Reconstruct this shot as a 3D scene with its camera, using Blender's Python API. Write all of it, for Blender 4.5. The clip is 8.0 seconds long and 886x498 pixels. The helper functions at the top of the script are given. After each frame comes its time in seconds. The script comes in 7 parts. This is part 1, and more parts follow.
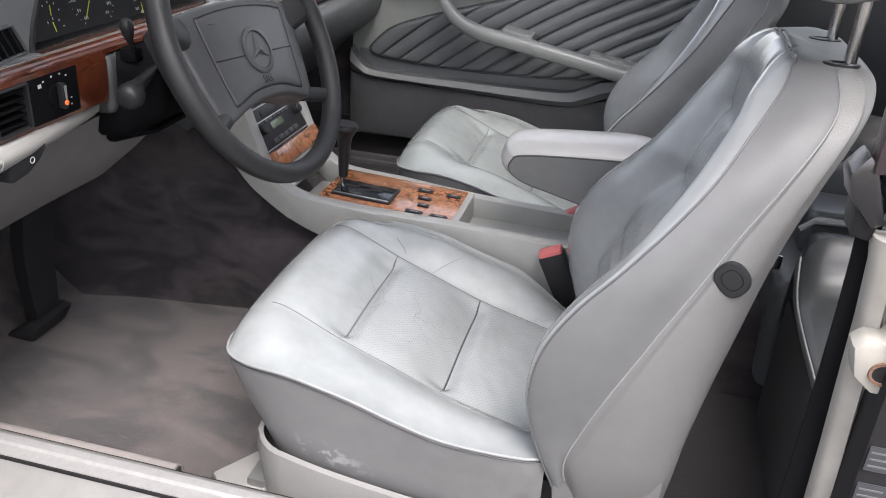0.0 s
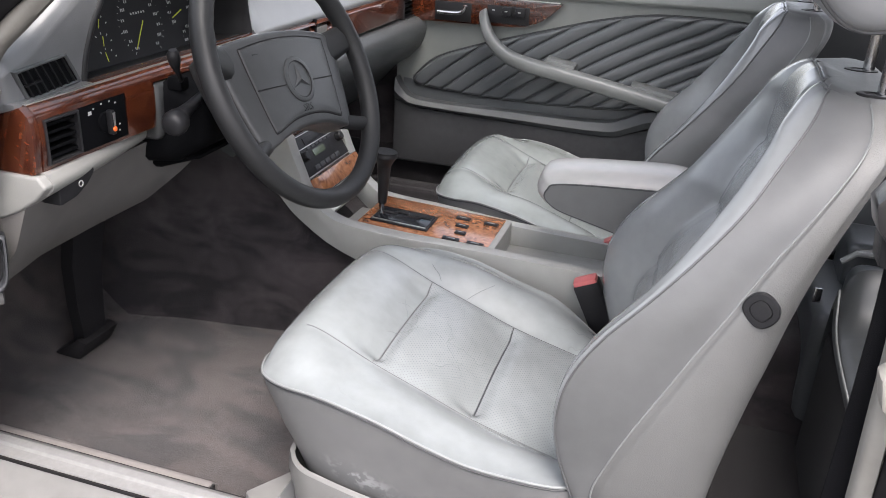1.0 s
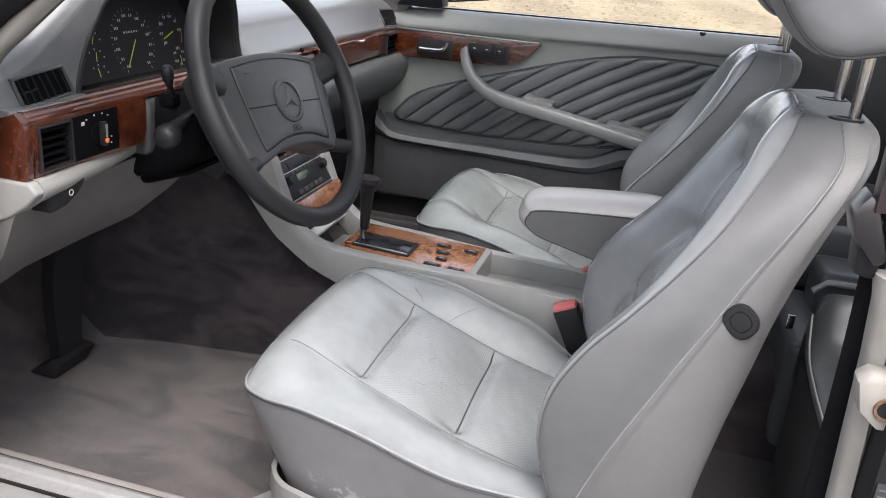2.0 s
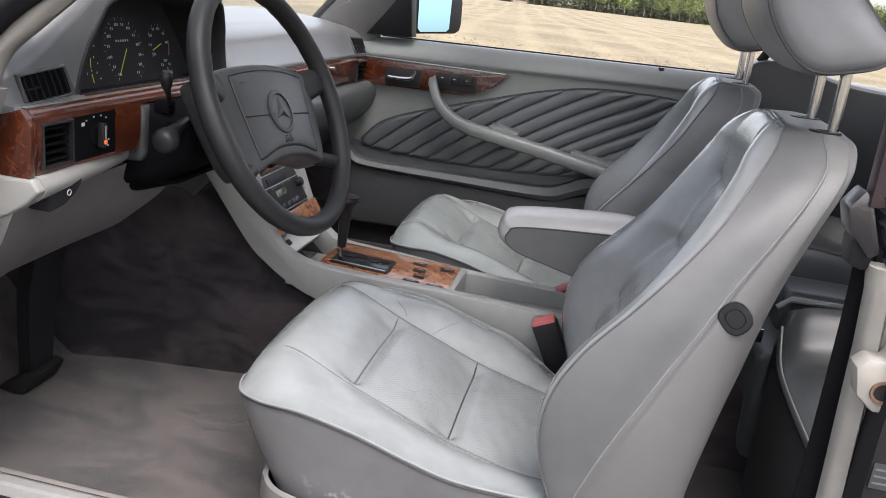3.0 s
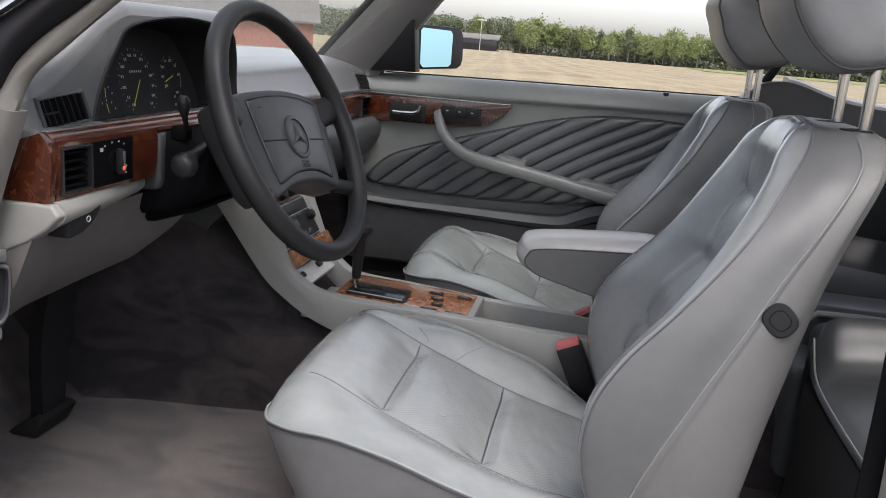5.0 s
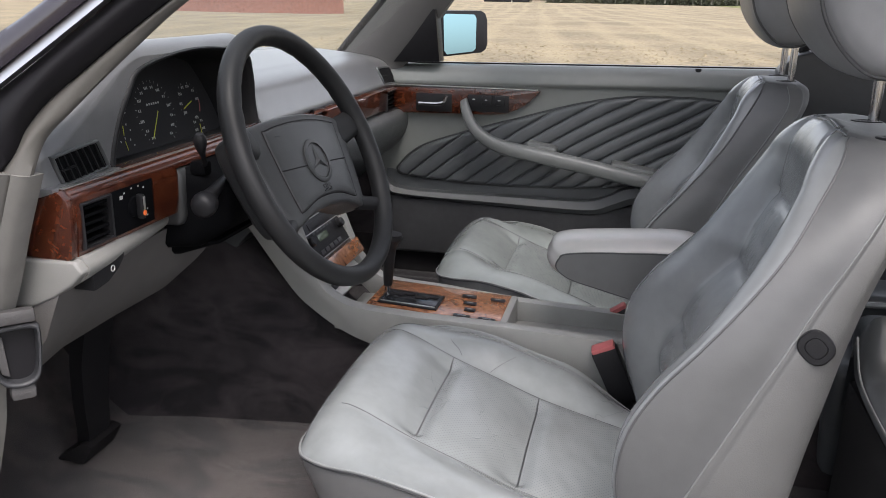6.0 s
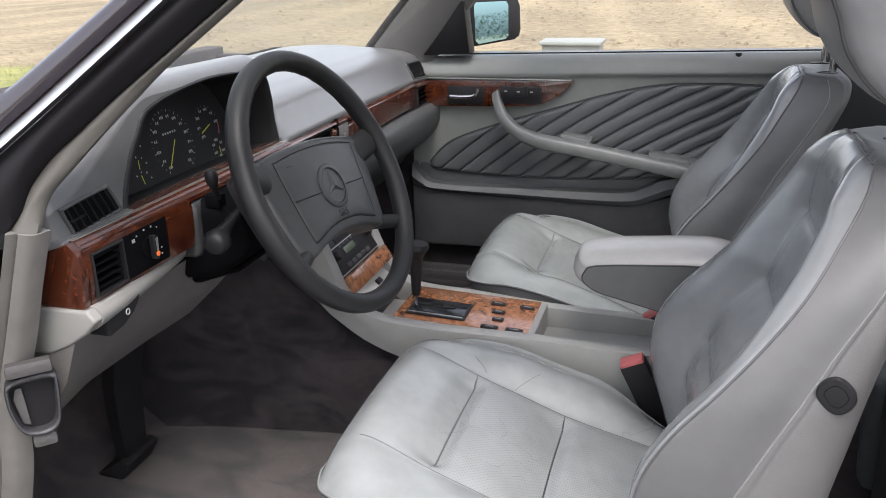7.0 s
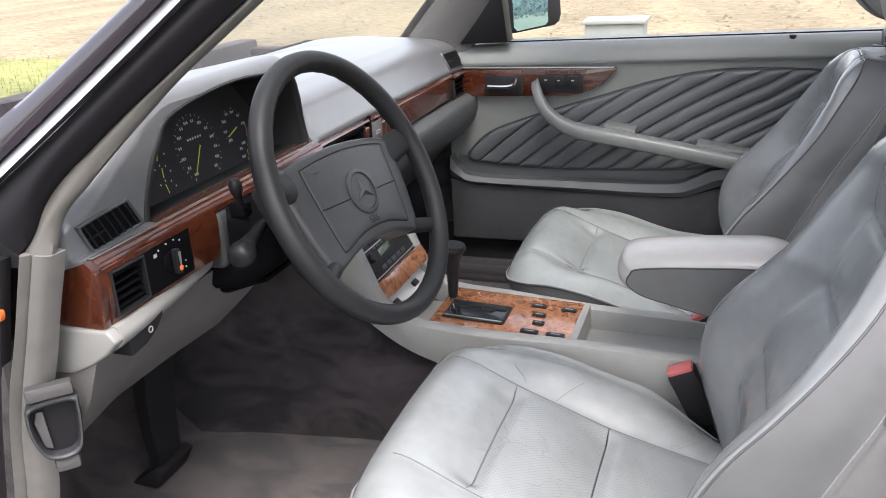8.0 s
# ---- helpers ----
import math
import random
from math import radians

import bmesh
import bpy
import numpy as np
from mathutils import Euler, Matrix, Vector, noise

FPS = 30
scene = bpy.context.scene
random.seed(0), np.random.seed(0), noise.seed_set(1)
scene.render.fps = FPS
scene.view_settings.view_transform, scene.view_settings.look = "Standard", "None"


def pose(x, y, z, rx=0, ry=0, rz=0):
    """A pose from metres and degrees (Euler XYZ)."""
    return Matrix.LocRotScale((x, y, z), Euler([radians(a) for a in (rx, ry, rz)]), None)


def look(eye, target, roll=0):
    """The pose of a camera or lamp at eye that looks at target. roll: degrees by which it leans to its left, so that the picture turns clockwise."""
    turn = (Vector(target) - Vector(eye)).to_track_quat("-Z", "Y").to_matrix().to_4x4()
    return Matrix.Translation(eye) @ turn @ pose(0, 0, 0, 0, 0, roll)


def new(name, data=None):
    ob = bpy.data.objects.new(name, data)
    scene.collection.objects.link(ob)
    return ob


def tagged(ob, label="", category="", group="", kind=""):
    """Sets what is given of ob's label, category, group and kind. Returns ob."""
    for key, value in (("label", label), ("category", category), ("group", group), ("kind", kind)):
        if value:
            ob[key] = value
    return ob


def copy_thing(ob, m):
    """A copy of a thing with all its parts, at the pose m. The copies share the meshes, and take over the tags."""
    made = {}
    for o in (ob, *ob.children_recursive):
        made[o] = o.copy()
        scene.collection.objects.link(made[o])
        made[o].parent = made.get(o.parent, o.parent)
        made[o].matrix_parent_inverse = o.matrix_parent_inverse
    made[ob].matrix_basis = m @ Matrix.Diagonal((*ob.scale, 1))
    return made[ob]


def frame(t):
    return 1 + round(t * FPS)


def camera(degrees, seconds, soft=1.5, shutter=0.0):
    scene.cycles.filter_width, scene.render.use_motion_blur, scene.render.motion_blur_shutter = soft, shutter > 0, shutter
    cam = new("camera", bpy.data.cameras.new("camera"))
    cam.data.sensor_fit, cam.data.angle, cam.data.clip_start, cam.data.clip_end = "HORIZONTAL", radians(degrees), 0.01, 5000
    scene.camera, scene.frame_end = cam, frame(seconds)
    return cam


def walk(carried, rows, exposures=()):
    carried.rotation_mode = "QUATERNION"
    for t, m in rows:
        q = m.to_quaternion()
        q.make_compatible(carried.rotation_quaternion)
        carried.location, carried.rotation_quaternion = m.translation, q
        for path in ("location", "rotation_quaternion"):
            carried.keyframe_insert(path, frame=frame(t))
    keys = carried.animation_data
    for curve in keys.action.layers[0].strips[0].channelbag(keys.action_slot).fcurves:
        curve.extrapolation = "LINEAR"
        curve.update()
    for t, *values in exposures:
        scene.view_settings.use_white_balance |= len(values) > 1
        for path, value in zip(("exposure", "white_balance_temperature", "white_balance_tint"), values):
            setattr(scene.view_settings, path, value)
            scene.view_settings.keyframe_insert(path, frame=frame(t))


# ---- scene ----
cam = camera(56.5, 8.0, soft=0.9)
PATH = [
    (0, (0.728, -1.377, 1.146), (0.335, 0.375, 0.265), 3.8),
    (0.5, (0.736, -1.379, 1.155), (0.299, 0.379, 0.308), 3.5),
    (1, (0.751, -1.384, 1.15), (0.236, 0.364, 0.325), 3.1),
    (2.3, (0.732, -1.434, 1.107), (0.31, 0.401, 0.434), 5.6),
    (2.5, (0.721, -1.444, 1.099), (0.337, 0.409, 0.452), 6.0),
    (3, (0.679, -1.477, 1.073), (0.346, 0.402, 0.473), 6.8),
    (3.5, (0.656, -1.474, 1.054), (0.36, 0.422, 0.492), 5.5),
    (4, (0.653, -1.476, 1.051), (0.37, 0.441, 0.559), 4.1),
    (5.3, (0.638, -1.471, 1.02), (0.282, 0.436, 0.534), 4.6),
    (5.5, (0.64, -1.463, 1.042), (0.27, 0.435, 0.531), 3.7),
    (6, (0.652, -1.432, 1.106), (0.224, 0.431, 0.517), 1.1),
    (6.5, (0.672, -1.399, 1.149), (0.182, 0.424, 0.491), -0.5),
    (7, (0.696, -1.374, 1.188), (0.142, 0.424, 0.508), -1.6),
    (7.5, (0.71, -1.352, 1.201), (0.086, 0.415, 0.502), -2.1),
    (8, (0.689, -1.307, 1.202), (0.037, 0.442, 0.484), -3.4),
]
EXPOSURES = [(0, 1.78, 6580, 14), (1.0, 1.72, 6580, 14), (2.5, 1.49, 6580, 14), (3.5, 1.38, 6580, 14), (4.2, 1.30, 6580, 14), (5.5, 0.97, 6580, 14), (6.5, 1.31, 6580, 14), (7.5, 1.56, 6580, 14), (8.0, 1.77, 6580, 14)]
walk(cam, [(t, look(eye, target, roll)) for t, eye, target, roll in PATH], EXPOSURES)

# ---- light ----
world = bpy.data.worlds.new("sky")
world.use_nodes = True
scene.world = world
wn = world.node_tree.nodes
sky = wn.new("ShaderNodeTexSky")
sky.sky_type, sky.sun_disc = "NISHITA", False
sky.sun_elevation, sky.sun_rotation = radians(60), radians(151)
sky.air_density, sky.dust_density, sky.ozone_density = 1.0, 3.0, 1.0
soft_sky = wn.new("ShaderNodeHueSaturation")
soft_sky.inputs["Saturation"].default_value = 0.38
world.node_tree.links.new(sky.outputs[0], soft_sky.inputs["Color"])
world.node_tree.links.new(soft_sky.outputs[0], wn["Background"].inputs[0])
wn["Background"].inputs[1].default_value = 0.175

sun = new("sun", bpy.data.lights.new("sun", "SUN"))
sun.data.energy, sun.data.angle, sun.data.color = 1.4, radians(30), (1.0, 0.97, 0.93)
sun.matrix_world = look((0.34, -0.60, 1.22), (0, 0, 0))


# ---- materials ----
def material(name, base, rough=0.5, metal=0.0, vary=0.12, grain=40.0, bump=0.15, bump_scale=300.0, coat=0.0, sheen=0.0, blotch=4.0, hue=None, spec=0.5):
    m = bpy.data.materials.new(name)
    m.use_nodes = True
    n, l = m.node_tree.nodes, m.node_tree.links
    b = n["Principled BSDF"]
    co = n.new("ShaderNodeTexCoord")
    coarse = n.new("ShaderNodeTexNoise")
    coarse.inputs["Scale"].default_value, coarse.inputs["Detail"].default_value = blotch, 4
    fine = n.new("ShaderNodeTexNoise")
    fine.inputs["Scale"].default_value, fine.inputs["Detail"].default_value = grain, 3
    l.new(co.outputs["Object"], coarse.inputs["Vector"])
    l.new(co.outputs["Object"], fine.inputs["Vector"])
    ramp = n.new("ShaderNodeMix")
    ramp.data_type = "RGBA"
    lo = [c * (1 - vary) for c in base]
    hi = [min(1, c * (1 + vary)) for c in (hue or base)]
    ramp.inputs["A"].default_value, ramp.inputs["B"].default_value = (*lo, 1), (*hi, 1)
    mixf = n.new("ShaderNodeMath")
    mixf.operation = "MULTIPLY_ADD"
    l.new(coarse.outputs["Fac"], mixf.inputs[0])
    mixf.inputs[1].default_value = 0.65
    half = n.new("ShaderNodeMath")
    half.operation = "MULTIPLY"
    l.new(fine.outputs["Fac"], half.inputs[0])
    half.inputs[1].default_value = 0.35
    l.new(half.outputs[0], mixf.inputs[2])
    spread = n.new("ShaderNodeMapRange")
    spread.inputs["From Min"].default_value, spread.inputs["From Max"].default_value = 0.33, 0.67
    l.new(mixf.outputs[0], spread.inputs["Value"])
    l.new(spread.outputs[0], ramp.inputs["Factor"])
    l.new(ramp.outputs["Result"], b.inputs["Base Color"])
    b.inputs["Metallic"].default_value = metal
    rr = n.new("ShaderNodeMath")
    rr.operation = "MULTIPLY_ADD"
    l.new(coarse.outputs["Fac"], rr.inputs[0])
    rr.inputs[1].default_value, rr.inputs[2].default_value = 0.2 * rough, 0.9 * rough
    l.new(rr.outputs[0], b.inputs["Roughness"])
    b.inputs["Coat Weight"].default_value = coat
    b.inputs["Specular IOR Level"].default_value = spec
    b.inputs["Coat Roughness"].default_value = 0.08
    b.inputs["Sheen Weight"].default_value = sheen
    if bump:
        tex = n.new("ShaderNodeTexNoise")
        tex.inputs["Scale"].default_value, tex.inputs["Detail"].default_value = bump_scale, 2
        l.new(co.outputs["Object"], tex.inputs["Vector"])
        bp = n.new("ShaderNodeBump")
        bp.inputs["Strength"].default_value, bp.inputs["Distance"].default_value = bump, 0.002
        l.new(tex.outputs["Fac"], bp.inputs["Height"])
        l.new(bp.outputs["Normal"], b.inputs["Normal"])
    return m


leather = material("leather_grey", (0.235, 0.252, 0.255), 0.37, vary=0.12, bump=0.07, bump_scale=600, blotch=9)


def add_creases(m, scale, depth, cracks=0.0):
    """Broad folds and fine creases in hide."""
    n, l = m.node_tree.nodes, m.node_tree.links
    b = n["Principled BSDF"]
    co = n.new("ShaderNodeTexCoord")
    warp = n.new("ShaderNodeTexNoise")
    warp.inputs["Scale"].default_value, warp.inputs["Detail"].default_value = 9, 3
    l.new(co.outputs["Object"], warp.inputs["Vector"])
    add = n.new("ShaderNodeMixRGB")
    add.blend_type, add.inputs[0].default_value = "LINEAR_LIGHT", 0.06
    l.new(co.outputs["Object"], add.inputs[1])
    l.new(warp.outputs["Color"], add.inputs[2])
    cell = n.new("ShaderNodeTexVoronoi")
    cell.feature, cell.inputs["Scale"].default_value = "DISTANCE_TO_EDGE", scale
    l.new(add.outputs[0], cell.inputs["Vector"])
    edge = n.new("ShaderNodeMapRange")
    edge.inputs["From Max"].default_value = 0.012
    l.new(cell.outputs["Distance"], edge.inputs["Value"])
    mask = n.new("ShaderNodeTexNoise")
    mask.inputs["Scale"].default_value = 5
    l.new(co.outputs["Object"], mask.inputs["Vector"])
    gate = n.new("ShaderNodeMapRange")
    gate.inputs["From Min"].default_value, gate.inputs["From Max"].default_value = 0.51, 0.63
    l.new(mask.outputs["Fac"], gate.inputs["Value"])
    inv = n.new("ShaderNodeMath")
    inv.operation, inv.inputs[0].default_value = "SUBTRACT", 1.0
    l.new(edge.outputs[0], inv.inputs[1])
    dip = n.new("ShaderNodeMath")
    dip.operation = "MULTIPLY"
    soften = n.new("ShaderNodeMath")
    soften.operation, soften.inputs[1].default_value = "MULTIPLY", cracks
    l.new(inv.outputs[0], dip.inputs[0])
    l.new(gate.outputs[0], dip.inputs[1])
    l.new(dip.outputs[0], soften.inputs[0])
    fold = n.new("ShaderNodeTexNoise")
    fold.inputs["Scale"].default_value, fold.inputs["Detail"].default_value = 14, 2
    l.new(co.outputs["Object"], fold.inputs["Vector"])
    high = n.new("ShaderNodeMath")
    high.operation = "SUBTRACT"
    l.new(fold.outputs["Fac"], high.inputs[0])
    l.new(soften.outputs[0], high.inputs[1])
    bp = n.new("ShaderNodeBump")
    bp.inputs["Strength"].default_value, bp.inputs["Distance"].default_value = 0.5, depth
    l.new(high.outputs[0], bp.inputs["Height"])
    if cracks:
        was, worn = b.inputs["Base Color"].links[0].from_socket, n.new("ShaderNodeMix")
        worn.data_type, worn.blend_type = "RGBA", "MULTIPLY"
        worn.inputs["B"].default_value = (0.86, 0.865, 0.85, 1)
        l.new(dip.outputs[0], worn.inputs["Factor"])
        l.new(was, worn.inputs["A"])
        l.new(worn.outputs["Result"], b.inputs["Base Color"])
    old = b.inputs["Normal"].links[0].from_node if b.inputs["Normal"].links else None
    if old:
        l.new(bp.outputs["Normal"], old.inputs["Normal"])
    else:
        l.new(bp.outputs["Normal"], b.inputs["Normal"])


add_creases(leather, 8, 0.0016)
# Backrest front hide, darkened for the shade in its hollow.
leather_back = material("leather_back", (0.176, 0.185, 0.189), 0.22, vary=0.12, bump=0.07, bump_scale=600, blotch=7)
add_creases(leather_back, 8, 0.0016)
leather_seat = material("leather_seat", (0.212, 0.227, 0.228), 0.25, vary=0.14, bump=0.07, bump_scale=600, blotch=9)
add_creases(leather_seat, 13, 0.0020, 0.5)
leather_passenger = material("leather_passenger", (0.205, 0.224, 0.218), 0.20, vary=0.14, bump=0.07, bump_scale=600, blotch=9)
add_creases(leather_passenger, 13, 0.0020, 0.5)
# Side hide in a darker grey that stands for shade on upright faces.
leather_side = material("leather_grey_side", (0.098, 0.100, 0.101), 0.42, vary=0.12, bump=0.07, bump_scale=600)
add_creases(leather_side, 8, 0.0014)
# Rear grey hide, far darker than in front: cabin shade put into its colour.
leather_rear_shaded = material("leather_rear_shaded", (0.052, 0.056, 0.059), 0.30, vary=0.12, bump=0.07, bump_scale=600)
add_creases(leather_rear_shaded, 8, 0.002)
leather_rest = material("leather_rest", (0.215, 0.217, 0.222), 0.42, vary=0.10, bump=0.07, bump_scale=600)
add_creases(leather_rest, 8, 0.0009)
shell_grey = material("shell_grey", (0.114, 0.1145, 0.112), 0.5, vary=0.07, bump=0.25, bump_scale=700, blotch=6)
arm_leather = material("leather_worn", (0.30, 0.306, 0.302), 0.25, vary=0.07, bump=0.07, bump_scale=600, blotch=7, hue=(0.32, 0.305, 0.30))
add_creases(arm_leather, 8, 0.002)
# Switch plate plastic, whitened to make up for missing light on it.
foot_lit = material("foot_lit", (0.55, 0.55, 0.53), 0.45, vary=0.08, bump=0.2, bump_scale=700)
skirt_mat = material("skirt_grey", (0.155, 0.154, 0.149), 0.5, vary=0.08, bump=0.2, bump_scale=700)
console_grey = material("console_grey", (0.255, 0.257, 0.246), 0.38, vary=0.08, bump=0.25, bump_scale=700)
jamb_mat = material("jamb_grey", (0.082, 0.078, 0.070), 0.5, vary=0.14, bump=0.25, bump_scale=90, blotch=18)
flange_mat = material("flange_grey", (0.135, 0.131, 0.121), 0.5, vary=0.14, bump=0.25, bump_scale=90, blotch=18)
handle_mat = material("handle_grey", (0.112, 0.118, 0.116), 0.35, vary=0.08, bump=0.15, bump_scale=700)
duct_mat = material("duct_rubber", (0.026, 0.027, 0.030), 0.5, vary=0.15, bump=0.2, bump_scale=300)
band_mat = material("band_grey", (0.050, 0.048, 0.048), 0.6, vary=0.2, bump=0.4, bump_scale=120)
pocket_mat = material("pocket_slate", (0.058, 0.062, 0.065), 0.4, vary=0.08, bump=0.25, bump_scale=600)
column_black = material("column_black", (0.0045, 0.0047, 0.0055), 0.6, bump=0.1, bump_scale=700, spec=0.03)
# Well and face blacks are raised to stand for reflections in a cover glass.
well_black = material("well_black", (0.018, 0.0185, 0.020), 0.5, bump=0.1, bump_scale=700, spec=0.2)
face_mat = material("cluster_face", (0.032, 0.0325, 0.035), 0.6, spec=0.1, vary=0.1, bump=0)
gate_metal = material("gate_metal", (0.055, 0.062, 0.068), 0.25, metal=0.5, vary=0.15, bump=0)
leather_dark = material("leather_slate", (0.075, 0.081, 0.086), 0.30, vary=0.12, bump=0.07, bump_scale=600)
ledge_mat = material("ledge_grey", (0.40, 0.40, 0.39), 0.3, vary=0.08, bump=0.1)
piping_mat = material("piping_grey", (0.19, 0.197, 0.197), 0.5, bump=0)
piping_seat = material("piping_seat", (0.075, 0.076, 0.078), 0.5, bump=0)
piping_dark = material("piping_slate", (0.03, 0.032, 0.035), 0.5, bump=0)
plastic_grey = material("plastic_grey", (0.112, 0.109, 0.106), 0.55, vary=0.06, bump=0.25, bump_scale=700)
door_grey = material("door_grey", (0.160, 0.169, 0.162), 0.32, vary=0.07, bump=0.25, bump_scale=600)
knee_mat = material("knee_grey", (0.112, 0.107, 0.103), 0.6, vary=0.14, bump=0.25, bump_scale=500)
plastic_pale = material("plastic_pale", (0.205, 0.203, 0.193), 0.5, vary=0.06, bump=0.2, bump_scale=700)
slate_soft = material("slate_soft", (0.062, 0.066, 0.068), 0.34, vary=0.12, bump=0.2, bump_scale=600)
dash_mat = material("dash_slate", (0.126, 0.129, 0.135), 0.36, vary=0.15, spec=0.7, coat=0.9, bump=0.14, bump_scale=700)
dash_mat.node_tree.nodes["Principled BSDF"].inputs["Coat Roughness"].default_value = 0.33
black_plastic = material("black_plastic", (0.012, 0.012, 0.0135), 0.42, spec=0.28, bump=0.15, bump_scale=600)
hub_mat = material("hub_grey", (0.035, 0.0365, 0.038), 0.38, vary=0.25, spec=0.5, bump=0.14, bump_scale=800)
dark_plastic = material("dark_plastic", (0.042, 0.044, 0.049), 0.45, bump=0.2, bump_scale=600)
wheel_mat = material("wheel_leather", (0.014, 0.0145, 0.0155), 0.48, spec=0.34, bump=0.10, bump_scale=800)
rubber = material("rubber", (0.015, 0.014, 0.015), 0.7, bump=0.1, spec=0.2)


def brushed_carpet(name, base, sheen, bright=(1.16, 1.07, 1.0)):
    """Velour with the pile brushed both ways in patches."""
    m = material(name, base, 0.95, spec=0.1, vary=0.2, grain=60, bump=0.9, bump_scale=900, sheen=sheen, blotch=7)
    n, l = m.node_tree.nodes, m.node_tree.links
    co, patch, mix, mapr, squash = n.new("ShaderNodeTexCoord"), n.new("ShaderNodeTexNoise"), n.new("ShaderNodeMix"), n.new("ShaderNodeMapRange"), n.new("ShaderNodeMapping")
    squash.inputs["Rotation"].default_value, squash.inputs["Scale"].default_value = (0, 0, radians(35)), (0.45, 1.0, 1.0)
    l.new(co.outputs["Object"], squash.inputs[0])
    patch.inputs["Scale"].default_value, patch.inputs["Detail"].default_value, patch.inputs["Distortion"].default_value = 13, 6, 1.2
    l.new(squash.outputs[0], patch.inputs["Vector"])
    mapr.inputs["From Min"].default_value, mapr.inputs["From Max"].default_value = 0.38, 0.62
    l.new(patch.outputs["Fac"], mapr.inputs["Value"])
    old = n["Principled BSDF"].inputs["Base Color"].links[0].from_socket
    mix.data_type, mix.blend_type = "RGBA", "MULTIPLY"
    mix.inputs["Factor"].default_value = 1.0
    shade = n.new("ShaderNodeMix")
    shade.data_type = "RGBA"
    shade.inputs["A"].default_value, shade.inputs["B"].default_value = (0.40, 0.385, 0.41, 1), (*bright, 1)
    l.new(mapr.outputs[0], shade.inputs["Factor"])
    l.new(old, mix.inputs["A"])
    l.new(shade.outputs["Result"], mix.inputs["B"])
    l.new(mix.outputs["Result"], n["Principled BSDF"].inputs["Base Color"])
    return m


carpet = brushed_carpet("carpet", (0.052, 0.045, 0.046), 0.25)
# Carpet with the shade behind the seats and by the sill painted in.
carpet_shaded = material("carpet_shaded", (0.020, 0.0185, 0.020), 0.95, spec=0.1, vary=0.25, grain=60, bump=0.9, bump_scale=900, sheen=0.1, blotch=7)
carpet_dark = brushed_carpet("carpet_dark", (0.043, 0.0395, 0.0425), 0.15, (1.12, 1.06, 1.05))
door_felt = material("door_felt", (0.040, 0.041, 0.044), 0.9, spec=0.15, vary=0.2, grain=60, bump=0.6, bump_scale=900, sheen=0.1, blotch=7)
chrome = material("chrome", (0.56, 0.56, 0.57), 0.17, metal=1.0, vary=0.03, bump=0)
moulding = material("moulding", (0.80, 0.80, 0.79), 0.30, metal=1.0, vary=0.03, bump=0)
paint_dark = material("paint_dark", (0.022, 0.018, 0.024), 0.25, vary=0.05, bump=0, coat=1.0)
rust = material("rust", (0.13, 0.075, 0.05), 0.8, vary=0.4, grain=200, bump=0.5, bump_scale=400)
paint_cream = material("paint_cream", (0.31, 0.293, 0.262), 0.42, vary=0.2, bump=0.05, blotch=12)
sill_paint = material("sill_paint", (0.17, 0.168, 0.163), 0.4, vary=0.1, bump=0.05, blotch=10)
lip_mat = material("lip_carpet", (0.19, 0.173, 0.166), 0.9, vary=0.15, bump=0.5, bump_scale=500)
sill_metal = material("sill_metal", (0.27, 0.267, 0.264), 0.40, metal=0.25, vary=0.15, grain=120, bump=0.15, bump_scale=200)
alloy = material("alloy", (0.55, 0.55, 0.54), 0.35, metal=0.9, vary=0.15, bump=0.1)
red_plastic = material("red_plastic", (0.42, 0.11, 0.11), 0.4, bump=0)
display_mat = material("display", (0.075, 0.095, 0.07), 0.2, bump=0)
glossy_dark = material("glossy_dark", (0.016, 0.018, 0.022), 0.14, vary=0.1, bump=0)
cabinet_mat = material("cabinet_grey", (0.22, 0.24, 0.225), 0.6, vary=0.1)
brick_wall = material("brick_wall", (0.27, 0.125, 0.095), 0.9, vary=0.25, grain=5, bump=0.3, bump_scale=10)
roof_mat = material("roof_tiles", (0.13, 0.125, 0.12), 0.9, vary=0.2, grain=2)
webbing_mat = material("webbing", (0.006, 0.006, 0.007), 0.75, spec=0.08, bump=0.3, bump_scale=900)
bracket_mat = material("bracket_metal", (0.11, 0.108, 0.112), 0.28, metal=0.9, vary=0.15, bump=0.1)
seal_black = material("seal_black", (0.006, 0.0055, 0.007), 0.5, bump=0.05, spec=0.25)
post_brown = material("post_brown", (0.045, 0.033, 0.034), 0.3, vary=0.25, grain=90, bump=0.2, bump_scale=200)
orange = material("orange", (0.8, 0.16, 0.04), 0.4, bump=0)
white_mark = material("white_mark", (0.43, 0.43, 0.42), 0.5, bump=0)
yellow_mark = material("yellow_mark", (0.7, 0.72, 0.05), 0.5, bump=0)
headliner = material("headliner", (0.35, 0.35, 0.34), 0.9, bump=0.3)


